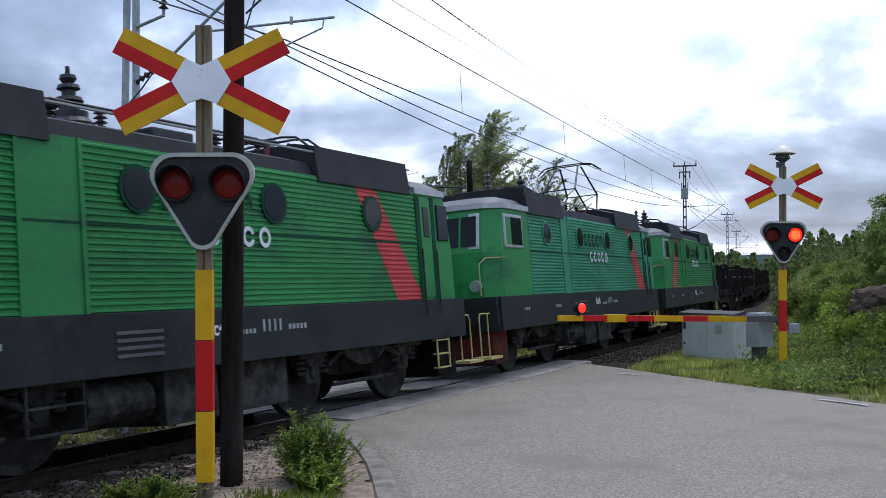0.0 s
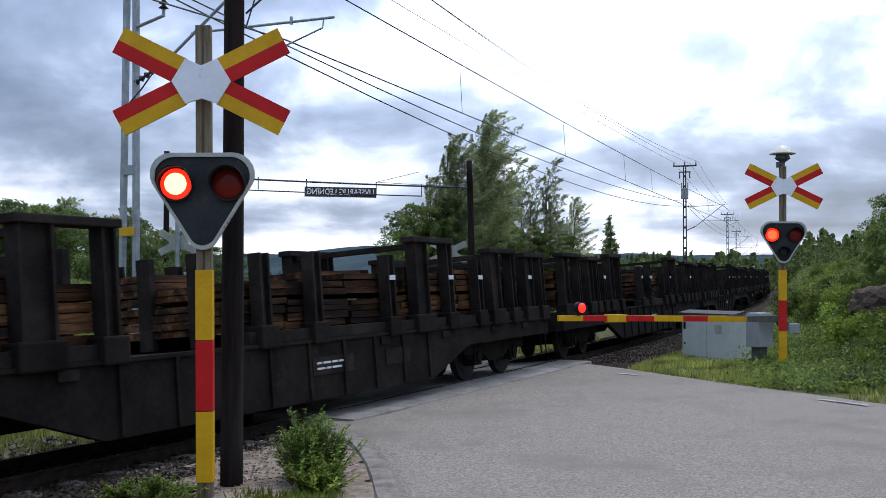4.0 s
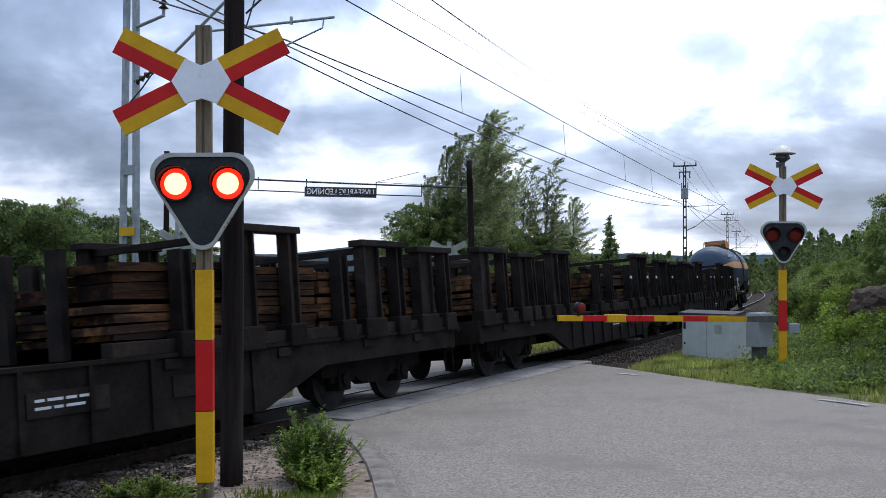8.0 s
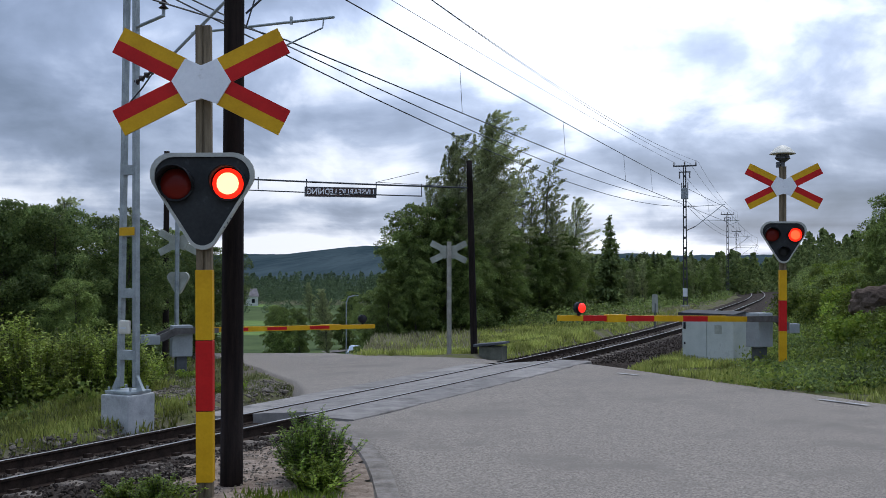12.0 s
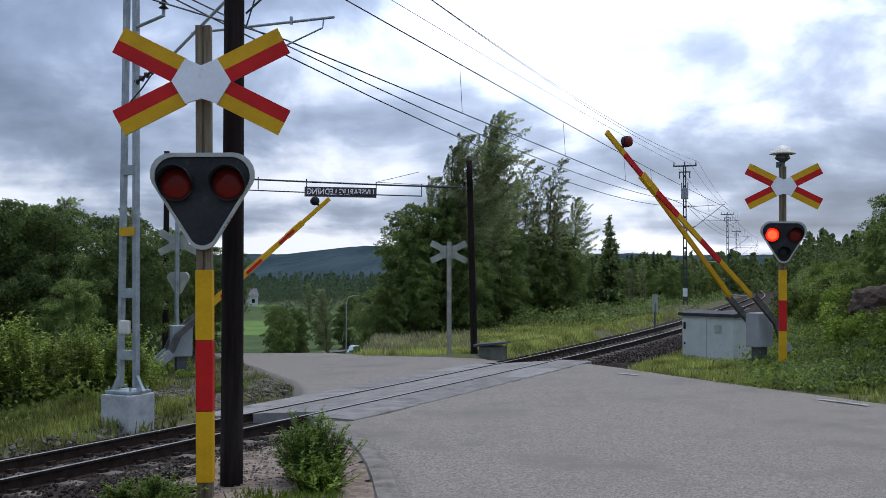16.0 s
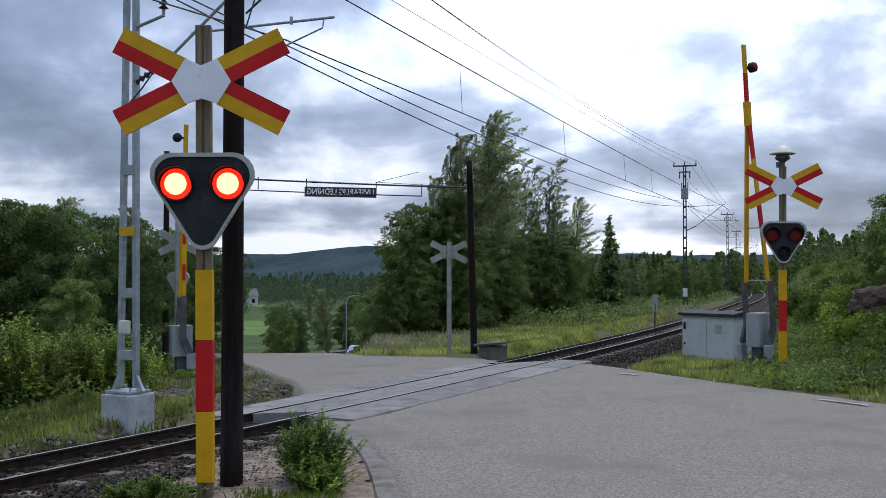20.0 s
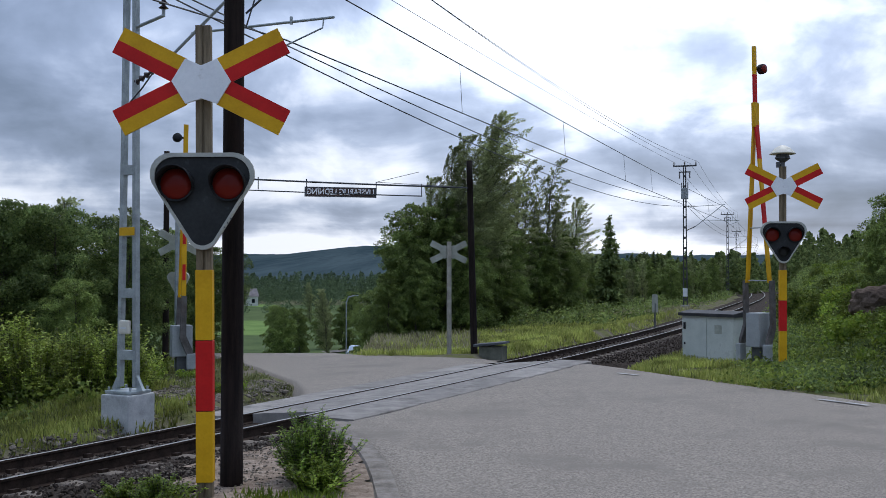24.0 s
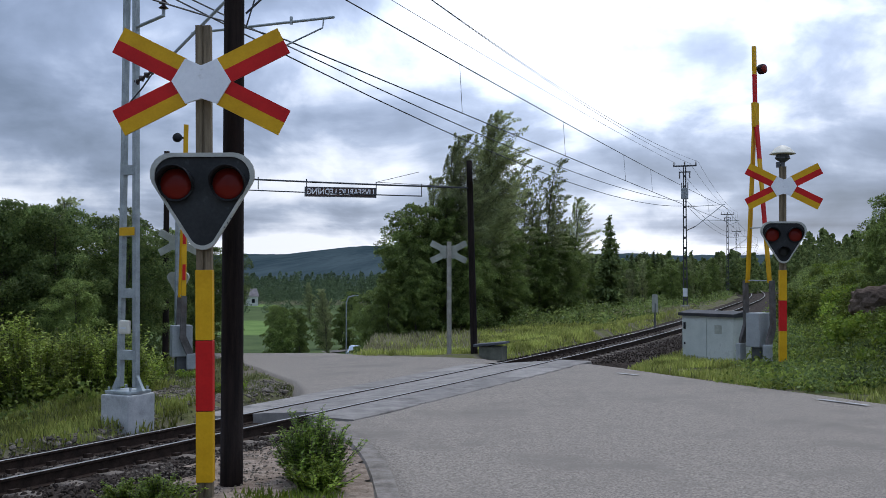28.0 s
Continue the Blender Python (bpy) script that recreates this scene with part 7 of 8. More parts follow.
    for z, r in ((3.80, 0.30), (4.06, 0.28), (4.12, 0.21), (4.19, 0.21), (4.21, 0.12), (4.29, 0.12), (4.31, 0.165), (4.35, 0.15), (4.37, 0.08), (4.43, 0.08), (4.45, 0.135), (4.49, 0.12), (4.51, 0.06), (4.56, 0.10), (4.60, 0.09), (4.62, 0.03), (4.70, 0.025)):
        rings.append([bm.verts.new((0.62 + 1.1 * r * math.cos(i * math.pi / 8), -0.2 + 1.1 * r * math.sin(i * math.pi / 8), 3.8 + (z - 3.8) * 1.18)) for i in range(16)])
    for lo, hi in zip(rings, rings[1:]):
        for i in range(16):
            bm.faces.new((lo[i], lo[(i + 1) % 16], hi[(i + 1) % 16], hi[i]))
    bm.faces.new(rings[-1])
    part("breaker", bm, M_PANTODK, t, "tall dark ribbed main breaker")
    for x, yy, zz in ((-2.6, 0.3, 4.22), (-1.6, 0.3, 4.22), (0.6, 0.3, 4.22), (1.4, 0.3, 4.22), (-3.4, -0.3, 4.1), (-2.9, -0.3, 4.1), (3.6, -0.3, 4.1), (3.75, 0.1, 4.62)):
        bm = bmesh.new()
        insulator(bm, (x, yy, 3.84), (x, yy, zz), 0.09)
        part("roof_insulator", bm, M_INSUL, t, "dark ribbed roof insulator")
    bm = bmesh.new()
    pipe(bm, [(-2.6, 0.3, 4.24), (1.4, 0.3, 4.24)], 0.02, 6)
    box(bm, -0.9, -0.1, -0.1, 0.5, 3.84, 4.08, 0.03)
    pipe(bm, [(1.4, 0.3, 4.24), (2.4, 0.1, 4.1), (3.6, -0.3, 4.1)], 0.016, 6)
    part("bus_bar", bm, M_PANTODK, t)
    for px, up in ((-3.2, False), (2.9, False)) if not panto_up else ((-3.2, True), (2.9, False)):
        pantograph(t, px, up)
    # bogies and under-floor gear
    for bx in (-3.85, 3.85):
        bm = bmesh.new()
        for y in (-1.0, 1.0):
            prism(bm, [(bx - 1.9, 0.75), (bx - 1.9, 0.95), (bx - 0.7, 1.05), (bx + 0.7, 1.05), (bx + 1.9, 0.95), (bx + 1.9, 0.75), (bx + 0.8, 0.55), (bx - 0.8, 0.55)], y - 0.1, y + 0.1)
        for x in (-1.0, 1.0):
            for y in (-1.05, 1.05):
                rod(bm, (bx + x * 0.55, y, 0.6), (bx + x * 0.55, y, 0.95), 0.12, seg=10)
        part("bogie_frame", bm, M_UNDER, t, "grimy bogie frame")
        for ax in (-1.35, 1.35):
            wheelset(t, bx + ax, 0.65)
            for d in (-0.3, 0.3):
                bm = bmesh.new()
                for q in range(5):
                    rod(bm, (bx + ax + d, 1.08, 0.62 + q * 0.075), (bx + ax + d, 1.08, 0.665 + q * 0.075), 0.085, seg=10)
                part("coil_spring", bm, M_DUSTY, t, "dusty coil spring")
            bm = bmesh.new()
            pipe(bm, [(bx + ax * 0.35, 1.16, 0.98), (bx + ax * 0.8, 1.18, 0.72)], 0.045, 8)
            part("damper", bm, M_DUSTY, t, "pale dusty damper")
            bm = bmesh.new()
            prism(bm, [(bx + ax - 0.28, 0.92), (bx + ax + 0.28, 0.92), (bx + ax + 0.16, 0.72), (bx + ax - 0.16, 0.72)], 1.1, 1.17)
            part("axle_guide", bm, M_DUSTY, t, "dusty grey axle guide")
        bm = bmesh.new()
        pipe(bm, [(bx - 0.9, 1.14, 0.42), (bx + 0.9, 1.14, 0.42)], 0.035, 6)
        part("brake_rod", bm, M_BOXGREY, t)
        bm = bmesh.new()
        prism(bm, [(bx - 0.75, 0.98), (bx + 0.75, 0.98), (bx + 0.55, 0.8), (bx + 0.2, 0.66), (bx - 0.2, 0.66), (bx - 0.55, 0.8)], 1.12, 1.2)
        part("bolster_plate", bm, M_DUSTY, t, "dusty grey bolster plate")
        for a, b in ((-1.9, -1.2), (1.1, 1.8)):
            bm = bmesh.new()
            box(bm, bx + a, bx + b, 0.85, 1.2, 0.85, 1.22, 0.03)
            part("sand_box", bm, M_BOXGREY, t, "dusty grey sand box")
    bm = bmesh.new()
    rod(bm, (1.0, 1.05, 0.62), (2.0, 1.05, 0.62), 0.27, seg=16)
    part("air_tank", bm, M_DUSTY, t, "round grey air tank", smooth=False)
    for a, b, z0 in ((-1.6, -0.38, 0.30), (-0.13, 0.82, 0.28), (0.95, 1.9, 0.5)):
        bm = bmesh.new()
        box(bm, a, b, -1.25, 1.3 if b < 0.9 else 0.75, z0, 0.93, 0.02)
        part("equipment_case", bm, M_DUSTY if b < 0.9 else M_UNDER, t, "dusty grey equipment case")
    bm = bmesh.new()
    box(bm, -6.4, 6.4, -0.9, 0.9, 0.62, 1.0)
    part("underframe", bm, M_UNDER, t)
    return t


def pantograph(t, x, up):
    """Diamond pantograph on the roof."""
    h = 1.42 if up else 0.22
    z0 = 4.02
    bm = bmesh.new()
    for y in (-0.7, 0.7):
        pipe(bm, [(x - 0.75, y, z0), (x + 0.75, y, z0)], 0.03, 6)
    for a in (-0.75, 0.75):
        pipe(bm, [(x + a, -0.7, z0), (x + a, 0.7, z0)], 0.03, 6)
        for y in (-0.6, 0.6):
            rod(bm, (x + a, y, 3.82), (x + a, y, z0), 0.07, seg=8)
    part("pantograph_base", bm, M_PANTO, t, "dull red pantograph base")
    bm = bmesh.new()
    kn = 1.15 if up else 1.5
    for s in (-1, 1):
        for y in (-0.6, 0.6):
            pipe(bm, [(x + s * 0.45, y, z0 + 0.03), (x + s * kn, y * 0.8, z0 + h * 0.45), (x + s * 0.16, y * 0.55, z0 + h)], 0.028, 6)
        pipe(bm, [(x + s * kn, -0.48, z0 + h * 0.45), (x + s * kn, 0.48, z0 + h * 0.45)], 0.018, 6)
        pipe(bm, [(x + s * 0.45, -0.6, z0 + 0.05), (x + s * kn, 0.48, z0 + h * 0.45)], 0.012, 5)
    part("pantograph_arm", bm, M_PANTODK, t, "dark pantograph arms")
    bm = bmesh.new()
    for s in (-0.16, 0.16):
        pipe(bm, [(x + s, -0.95, z0 + h - 0.16), (x + s, -0.72, z0 + h + 0.02), (x + s, -0.45, z0 + h + 0.06), (x + s, 0.45, z0 + h + 0.06), (x + s, 0.72, z0 + h + 0.02), (x + s, 0.95, z0 + h - 0.16)], 0.02, 6)
    part("contact_strip", bm, M_PANTODK, t, "dark contact strips")


def y_bogie(t, bx, r=0.46, base=0.9):
    bm = bmesh.new()
    for y in (-1.0, 1.0):
        prism(bm, [(bx - 1.5, 0.52), (bx - 1.5, 0.74), (bx - 0.5, 0.86), (bx + 0.5, 0.86), (bx + 1.5, 0.74), (bx + 1.5, 0.52), (bx + 0.6, 0.5), (bx + 0.35, 0.34), (bx - 0.35, 0.34), (bx - 0.6, 0.5)], y - 0.09, y + 0.09)
        for x in (-base, base):
            for d in (-0.27, 0.27):
                rod(bm, (bx + x + d, y, 0.42), (bx + x + d, y, 0.7), 0.085, seg=8)
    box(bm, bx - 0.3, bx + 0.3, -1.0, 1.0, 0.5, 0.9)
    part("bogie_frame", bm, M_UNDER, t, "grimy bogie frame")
    for ax in (-base, base):
        wheelset(t, bx + ax, r)


def end_buffers(t, half):
    for e in (-1, 1):
        for y in (-0.88, 0.88):
            bm = bmesh.new()
            rod(bm, (e * (half - 0.62), y, 1.05), (e * (half - 0.1), y, 1.05), 0.10, seg=10)
            rod(bm, (e * (half - 0.1), y, 1.05), (e * (half - 0.02), y, 1.05), 0.23, seg=14)
            part("buffer", bm, M_UNDER, t)
        bm = bmesh.new()
        box(bm, min(e * (half - 0.5), e * (half + 0.05)), max(e * (half - 0.5), e * (half + 0.05)), -0.05, 0.05, 0.85, 1.0)
        part("coupling_hook", bm, M_UNDER, t)


def timber_wagon(seed, rear=1.3):
    """Stake wagon: fish-bellied frame, load over either bogie, bare middle."""
    rng = random.Random(seed)
    t = thing("timber_wagon", "rusty brown stake wagon stacked with rough timber", "railway wagon", group="timber wagons")
    half = 10.12
    for y in (-1.28, 1.28):
        bm = bmesh.new()
        prism(bm, [(-9.45, 0.88), (-9.45, 1.22), (9.45, 1.22), (9.45, 0.88), (5.4, 0.86), (3.9, 0.37), (-3.9, 0.37), (-5.4, 0.86)], y - 0.06, y + 0.06)
        sd = part("side_sill", bm, M_WAGON, t, "fish-bellied rusty side sill")
        bm = bmesh.new()
        s = 1 if y > 0 else -1
        for k in range(9):
            x = -3.7 + k * 0.92
            box(bm, x - 0.03, x + 0.03, y + s * 0.06 - 0.03, y + s * 0.06 + 0.04, 0.39, 1.2)
        box(bm, -9.45, 9.45, y - 0.10, y + 0.10, 1.2, 1.25)
        part("sill_rib", bm, M_WAGON, sd)
        for x in (-8.2, -6.6, -4.4, 4.4, 6.6, 8.2, -2.2, 1.6):
            bm = bmesh.new()
            box(bm, x - 0.14, x + 0.14, y + s * 0.05, y + s * 0.1, 1.06, 1.18)
            part("lashing_ring", bm, M_STAKE, sd)
    bm = bmesh.new()
    box(bm, -9.5, 9.5, -1.3, 1.3, 1.1, 1.23, 0.01)
    for x in (-9.5, 9.5):
        box(bm, x - 0.1, x + 0.1, -1.35, 1.35, 0.85, 1.3, 0.02)
    box(bm, -9.0, 9.0, -0.3, 0.3, 0.7, 1.1)
    part("floor_frame", bm, M_WAGON, t, "rusty floor frame")
    for xa, xb in ((-1.2, -0.1), (-3.0, -2.2)):
        bm = bmesh.new()
        box(bm, xa, xb, 1.2, 1.36, 0.72, 0.98)
        part("tare_panel", bm, M_STAKE, t, "grimy lettering panel")
    bm = bmesh.new()
    bars(bm, -0.2, 0.88, (0.12, 0.2, 0.14, 0.2), 0.03, 1.361, 0.04)
    bars(bm, -0.2, 0.80, (0.2, 0.12, 0.25), 0.03, 1.361, 0.04)
    part("panel_marking", bm, M_MARKWHITE, t)
    # loads over either end: stakes stand singly or in capped pairs
    for x0, x1, frames in ((3.55, 9.5, ((3.75, 4.75, 2.72), (5.6, None, 2.5), (6.3, 7.0, 2.6), (8.05, 9.2, 2.66))),
                           (-9.5, rear, ((-9.4, -8.6, 2.6), (-7.7, -6.8, 2.66), (-6.0, None, 2.5), (-4.7, -3.6, 2.78), (-2.5, None, 2.5)) + (((-0.3, None, 2.55), (0.95, None, 2.5)) if rear > 0 else ()))):
        for y in (-1.25, 1.25):
            bm = bmesh.new()
            box(bm, x0, x1, y - 0.09, y + 0.09, 1.25, 1.42, 0.01)
            part("bunk_sill", bm, M_STAKE, t)
        posts = []
        for xa, xb, top in frames:
            for x, w in ((xa, 0.11), (xb, 0.23)):
                if x is None:
                    continue
                posts.append(x)
                for y in (-1.3, 1.3):
                    s = 1 if y > 0 else -1
                    bm = bmesh.new()
                    c = [(x - w, y - 0.1), (x - w + 0.04, y - 0.1), (x - w + 0.04, y - 0.02), (x + w - 0.04, y - 0.02), (x + w - 0.04, y - 0.1), (x + w, y - 0.1), (x + w, y + 0.1), (x + w - 0.04, y + 0.1), (x + w - 0.04, y + 0.03), (x - w + 0.04, y + 0.03), (x - w + 0.04, y + 0.1), (x - w, y + 0.1)]
                    lean = rng.uniform(-0.02, 0.02)
                    for v in prism(bm, c, 1.2, top + rng.uniform(-0.03, 0.03), axis="z"):
                        if v.co.z > 2:
                            v.co.x += lean
                    st = part("stake", bm, M_STAKE, t, "dark rusty steel stake")
                    bm = bmesh.new()
                    box(bm, x - w - 0.09, x + w + 0.09, y - 0.13, y + 0.14, 1.18, 1.5, 0.03)
                    part("stake_shoe", bm, M_WAGON, st)
                    if rng.random() < 0.3 and y > 0:
                        bm = bmesh.new()
                        box(bm, x - 0.09, x + 0.09, y + 0.101, y + 0.118, 2.1, 2.18)
                        part("stake_label", bm, M_MARKWHITE, st, "pale label")
            if xb is not None:
                for y in (-1.3, 1.3):
                    bm = bmesh.new()
                    box(bm, xa - 0.18, xb + 0.3, y - 0.13, y + 0.13, top - 0.02, top + 0.08, 0.015)
                    part("stake_cap", bm, M_STAKE, t, "dark cap over a pair of stakes")
                bm = bmesh.new()
                box(bm, xb - 0.06, xb + 0.06, -1.25, 1.25, top - 0.12, top - 0.02, 0.01)
                part("cross_tie", bm, M_STAKE, t)
        # end frame across the load, with inner posts
        xe = x0 + 0.06 if x0 > 0 else x1 - 0.06
        for y in (-0.45, 0.45):
            bm = bmesh.new()
            box(bm, xe - 0.06, xe + 0.06, y - 0.12, y + 0.12, 1.25, 2.55, 0.01)
            part("end_post", bm, M_STAKE, t, "dark end frame post")
        # timber packs of differing lengths and heights
        x = x0 + 0.05
        while x < x1 - 0.5:
            ln = min(rng.uniform(1.5, 2.3), x1 - x - 0.05)
            for row in range(2):
                for j in range(3):
                    yy = -0.78 + j * 0.78
                    bm = bmesh.new()
                    zz = 1.43 + row * 0.48
                    for q in range(4 - (rng.randint(0, 2) if row else 0)):
                        h = rng.uniform(0.09, 0.125)
                        dx, yo, tilt = rng.uniform(-0.08, 0.08), rng.uniform(-0.03, 0.03), rng.uniform(-0.02, 0.02)
                        for v in box(bm, x + 0.03 + dx, x + ln - 0.03 + dx, yy - 0.37 + yo, yy + 0.37 + yo, zz, zz + h - 0.014):
                            v.co.z += tilt * (v.co.x - x - ln / 2)
                        zz += h
                    part("timber_pack", bm, M_TIMBER, t, "pack of rough reddish-brown planks")
            x += ln
    for bx in (-7.15, 7.15):
        y_bogie(t, bx)
    end_buffers(t, half)
    bm = bmesh.new()
    for e in (-1, 1):
        for y in (-1.2, 1.2):
            pipe(bm, [(e * 9.75, y, 1.0), (e * 9.75, y, 0.45), (e * 9.45, y, 0.45), (e * 9.45, y, 1.0)], 0.018, 5)
    part("shunter_step", bm, M_UNDER, t)
    # the body sits low on its bogies
    for o in t.children:
        if o.name.split(".")[0] not in ("bogie_frame", "wheel", "axle", "axle_box", "buffer", "coupling_hook"):
            o.location.z -= 0.13
    return t


def tank_wagon():
    t = thing("tank_wagon", "blue tank wagon with an orange band", "railway wagon")
    half, R, zc = 7.75, 1.45, 2.48
    n = 40
    x0, x1 = -5.35, 4.5          # straight part; rounded heads beyond
    head = ((1.38, 0.06), (1.34, 0.30), (1.20, 0.55), (0.94, 0.76), (0.58, 0.91), (0.22, 0.985))
    xs = [(x0 - d * 0.9, k) for d, k in head] + [(x0 + (x1 - x0) * k / 8, 1.0) for k in range(9)] + [(x1 + d, k) for d, k in ((0.45, 0.975), (0.9, 0.945), (1.25, 0.90), (1.5, 0.80), (1.66, 0.62), (1.75, 0.36), (1.77, 0.06))]
    def shell(name, mat, a0, a1, label, grow=0.0):
        bm = bmesh.new()
        m = max(2, int(n * (a1 - a0) / 360) + 1)
        rows = []
        for x, k in xs:
            rows.append([bm.verts.new((x, (R + grow) * k * math.sin(radians(a0 + (a1 - a0) * i / m)), zc + (R + grow) * k * math.cos(radians(a0 + (a1 - a0) * i / m)))) for i in range(m + 1)])
        for r0, r1 in zip(rows[:-1], rows[1:]):
            for i in range(m):
                bm.faces.new((r0[i], r0[i + 1], r1[i + 1], r1[i]))
        bmesh.ops.recalc_face_normals(bm, faces=bm.faces[:])
        for f in bm.faces:
            c = f.calc_center_median()
            if f.normal.dot(Vector((0, c.y, c.z - zc))) < 0 and abs(f.normal.x) < 0.9:
                f.normal_flip()
        return part(name, bm, mat, t, label, smooth=True)
    shell("tank_top", M_TANK, -72, 72, "grey-blue weathered upper tank")
    shell("tank_band", M_ORANGE, 72, 88, "pale orange band")
    shell("tank_band", M_ORANGE, -88, -72, "pale orange band")
    shell("tank_bottom", M_TANKDK, 88, 272, "dark blue lower tank")
    bm = bmesh.new()
    for x in (x0 - 1.235, x1 + 1.765):
        rod(bm, (x - 0.01, 0, zc), (x + 0.01, 0, zc), R * 0.12, seg=20)
    part("end_cap", bm, M_TANK, t)
    # dome box, walkway, ladder, rails
    bm = bmesh.new()
    prism(bm, [(-1.78, 3.90), (0.8, 3.90), (1.05, 4.12), (1.05, 4.36), (-1.95, 4.27), (-2.06, 4.12)], -0.62, 0.62)
    part("walkway_box", bm, M_BOXORANGE, t, "orange fairing round the filling walkway")
    bm = bmesh.new()
    pipe(bm, [(3.05, 0.5, 3.85), (2.6, 0.5, 4.22), (1.1, 0.5, 4.34), (0.9, 0.5, 4.1)], 0.022, 6)
    pipe(bm, [(3.05, -0.5, 3.85), (2.6, -0.5, 4.22), (1.1, -0.5, 4.34), (0.9, -0.5, 4.1)], 0.022, 6)
    box(bm, 0.9, 3.0, -0.55, 0.55, 3.88, 3.93)
    part("walkway_rail", bm, M_PANTODK, t, "dark walkway rail")
    bm = bmesh.new()
    ang = [(R + 0.12) * 1.0]
    for x in (1.0, 1.45):
        pts = [(x, (R + 0.1) * math.sin(radians(a)), zc + (R + 0.1) * math.cos(radians(a))) for a in (12, 30, 48, 66, 84, 92)] + [(x, R + 0.1, 1.3), (x, R + 0.02, 0.55)]
        pipe(bm, pts, 0.022, 6)
    for a in range(14, 92, 9):
        rod(bm, (1.0, (R + 0.1) * math.sin(radians(a)), zc + (R + 0.1) * math.cos(radians(a))), (1.45, (R + 0.1) * math.sin(radians(a)), zc + (R + 0.1) * math.cos(radians(a))), 0.016, seg=6)
    for k in range(7):
        z = 2.4 - k * 0.3
        rod(bm, (1.0, R + 0.1, z), (1.45, R + 0.1, z), 0.016, seg=6)
    part("ladder", bm, M_PANTODK, t, "dark steel ladder")
    bm = bmesh.new()
    for x in (0.0, -1.2):
        for k in range(16):
            a0, a1 = -88 + k * 11, -88 + (k + 1) * 11
            pipe(bm, [(x, (R + 0.012) * math.sin(radians(a)), zc + (R + 0.012) * math.cos(radians(a))) for a in (a0, a1)], 0.02, 4)
    part("tank_strap", bm, M_TANKDK, t, "dark strap round the tank")
    # lettering as plain strokes
    def strokes(qs, k=1.0):
        bm = bmesh.new()
        for xa, xb, za, zb in qs:
            a = math.degrees(math.acos(max(-1, min(1, ((za + zb) / 2 - zc) / R))))
            y = R * k * math.sin(radians(a)) + 0.012 + (0.02 if k < 1 else 0.0)
            box(bm, min(xa, xb), max(xa, xb), y - 0.05, y, za, zb)
        part("letter_stroke", bm, M_MARKWHITE, t, "worn white letter-like strokes")
    for k in range(6):
        x = 4.1 - k * 0.27
        q = [(x, x - 0.06, 3.05, 3.31)]
        if k in (0, 1, 5):
            q += [(x - 0.15, x - 0.2, 3.05, 3.31), (x, x - 0.2, 3.27, 3.33)]
        if k in (0, 3, 4, 5):
            q += [(x, x - 0.2, 3.05, 3.11)]
        strokes(q)
    for base in (5.9, -3.2):
        for k in range(7):
            x = base - k * 0.17
            if k != 4:
                strokes([(x, x - 0.045, 3.17, 3.38), (x, x - 0.12, 3.17, 3.21), (x, x - 0.12, 3.34, 3.38)], 1.0 - 0.066 * max(0.0, x - 4.5))
    # label board with plates; number and owner rows as plain bars
    bm = bmesh.new()
    box(bm, 3.45, 5.15, 1.30, 1.34, 1.16, 2.10, 0.01)
    bd = part("label_board", bm, M_BOARD, t, "dark board of small white labels")
    bd.matrix_basis = pose(-0.6, 0, 0)
    for x in (4.32, 4.72 - 0.74):
        bm = bmesh.new()
        prism(bm, [(x, 1.86 - 0.21), (x + 0.16, 1.86), (x, 1.86 + 0.21), (x - 0.16, 1.86)], 1.342, 1.348)
        part("hazard_label", bm, M_MARKWHITE, bd, "white diamond label")
    bm = bmesh.new()
    prism(bm, [(3.98, 1.70), (4.08, 1.84), (3.88, 1.84)], 1.349, 1.352)
    part("label_symbol", bm, M_HOOD, bd)
    lettering("GE", 0.15, M_MARKWHITE, bd, Matrix.Translation((4.62, 1.352, 1.92)) @ Matrix.Rotation(radians(180), 4, "Z") @ Matrix.Rotation(radians(90), 4, "X"))
    def frame_box(xa, xb, za, zb):
        bm = bmesh.new()
        for q in ((xa, xb, za, za + 0.015), (xa, xb, zb - 0.015, zb), (xa, xa + 0.015, za, zb), (xb - 0.015, xb, za, zb)):
            box(bm, q[0], q[1], 1.342, 1.347, q[2], q[3])
        return part("label_frame", bm, M_MARKWHITE, bd, "white line frame")
    frame_box(4.5, 4.74, 1.82, 2.02)
    frame_box(4.28, 4.56, 1.42, 1.62)
    frame_box(4.72, 5.08, 1.18, 1.38)
    frame_box(3.52, 3.94, 1.42, 1.64)
    rows = [(5.08, 1.87, (0.1, 0.16), 0.08), (5.08, 1.74, (0.1, 0.34), 0.08), (5.08, 1.60, (0.16, 0.2, 0.08), 0.08), (5.08, 1.45, (0.24,), 0.07), (4.2, 1.56, (0.26,), 0.04), (4.2, 1.48, (0.34,), 0.04), (4.2, 1.40, (0.2,), 0.04),
            (3.9, 1.57, (0.1, 0.1, 0.1), 0.03), (3.9, 1.50, (0.1, 0.1, 0.1), 0.03), (3.9, 1.44, (0.1, 0.1), 0.03), (3.95, 1.3, (0.12, 0.22), 0.03), (4.5, 1.48, (0.16,), 0.08), (5.02, 1.23, (0.12, 0.1), 0.1)]
    for x, z, ws, h in rows:
        bm = bmesh.new()
        bars(bm, x, z, ws, h, 1.343, 0.03)
        part("label_line", bm, M_MARKWHITE, bd)
    bm = bmesh.new()
    box(bm, 2.68, 2.9, 1.30, 1.33, 1.5, 1.92)
    part("orange_plate", bm, M_BOXORANGE, t, "orange plate")
    bm = bmesh.new()
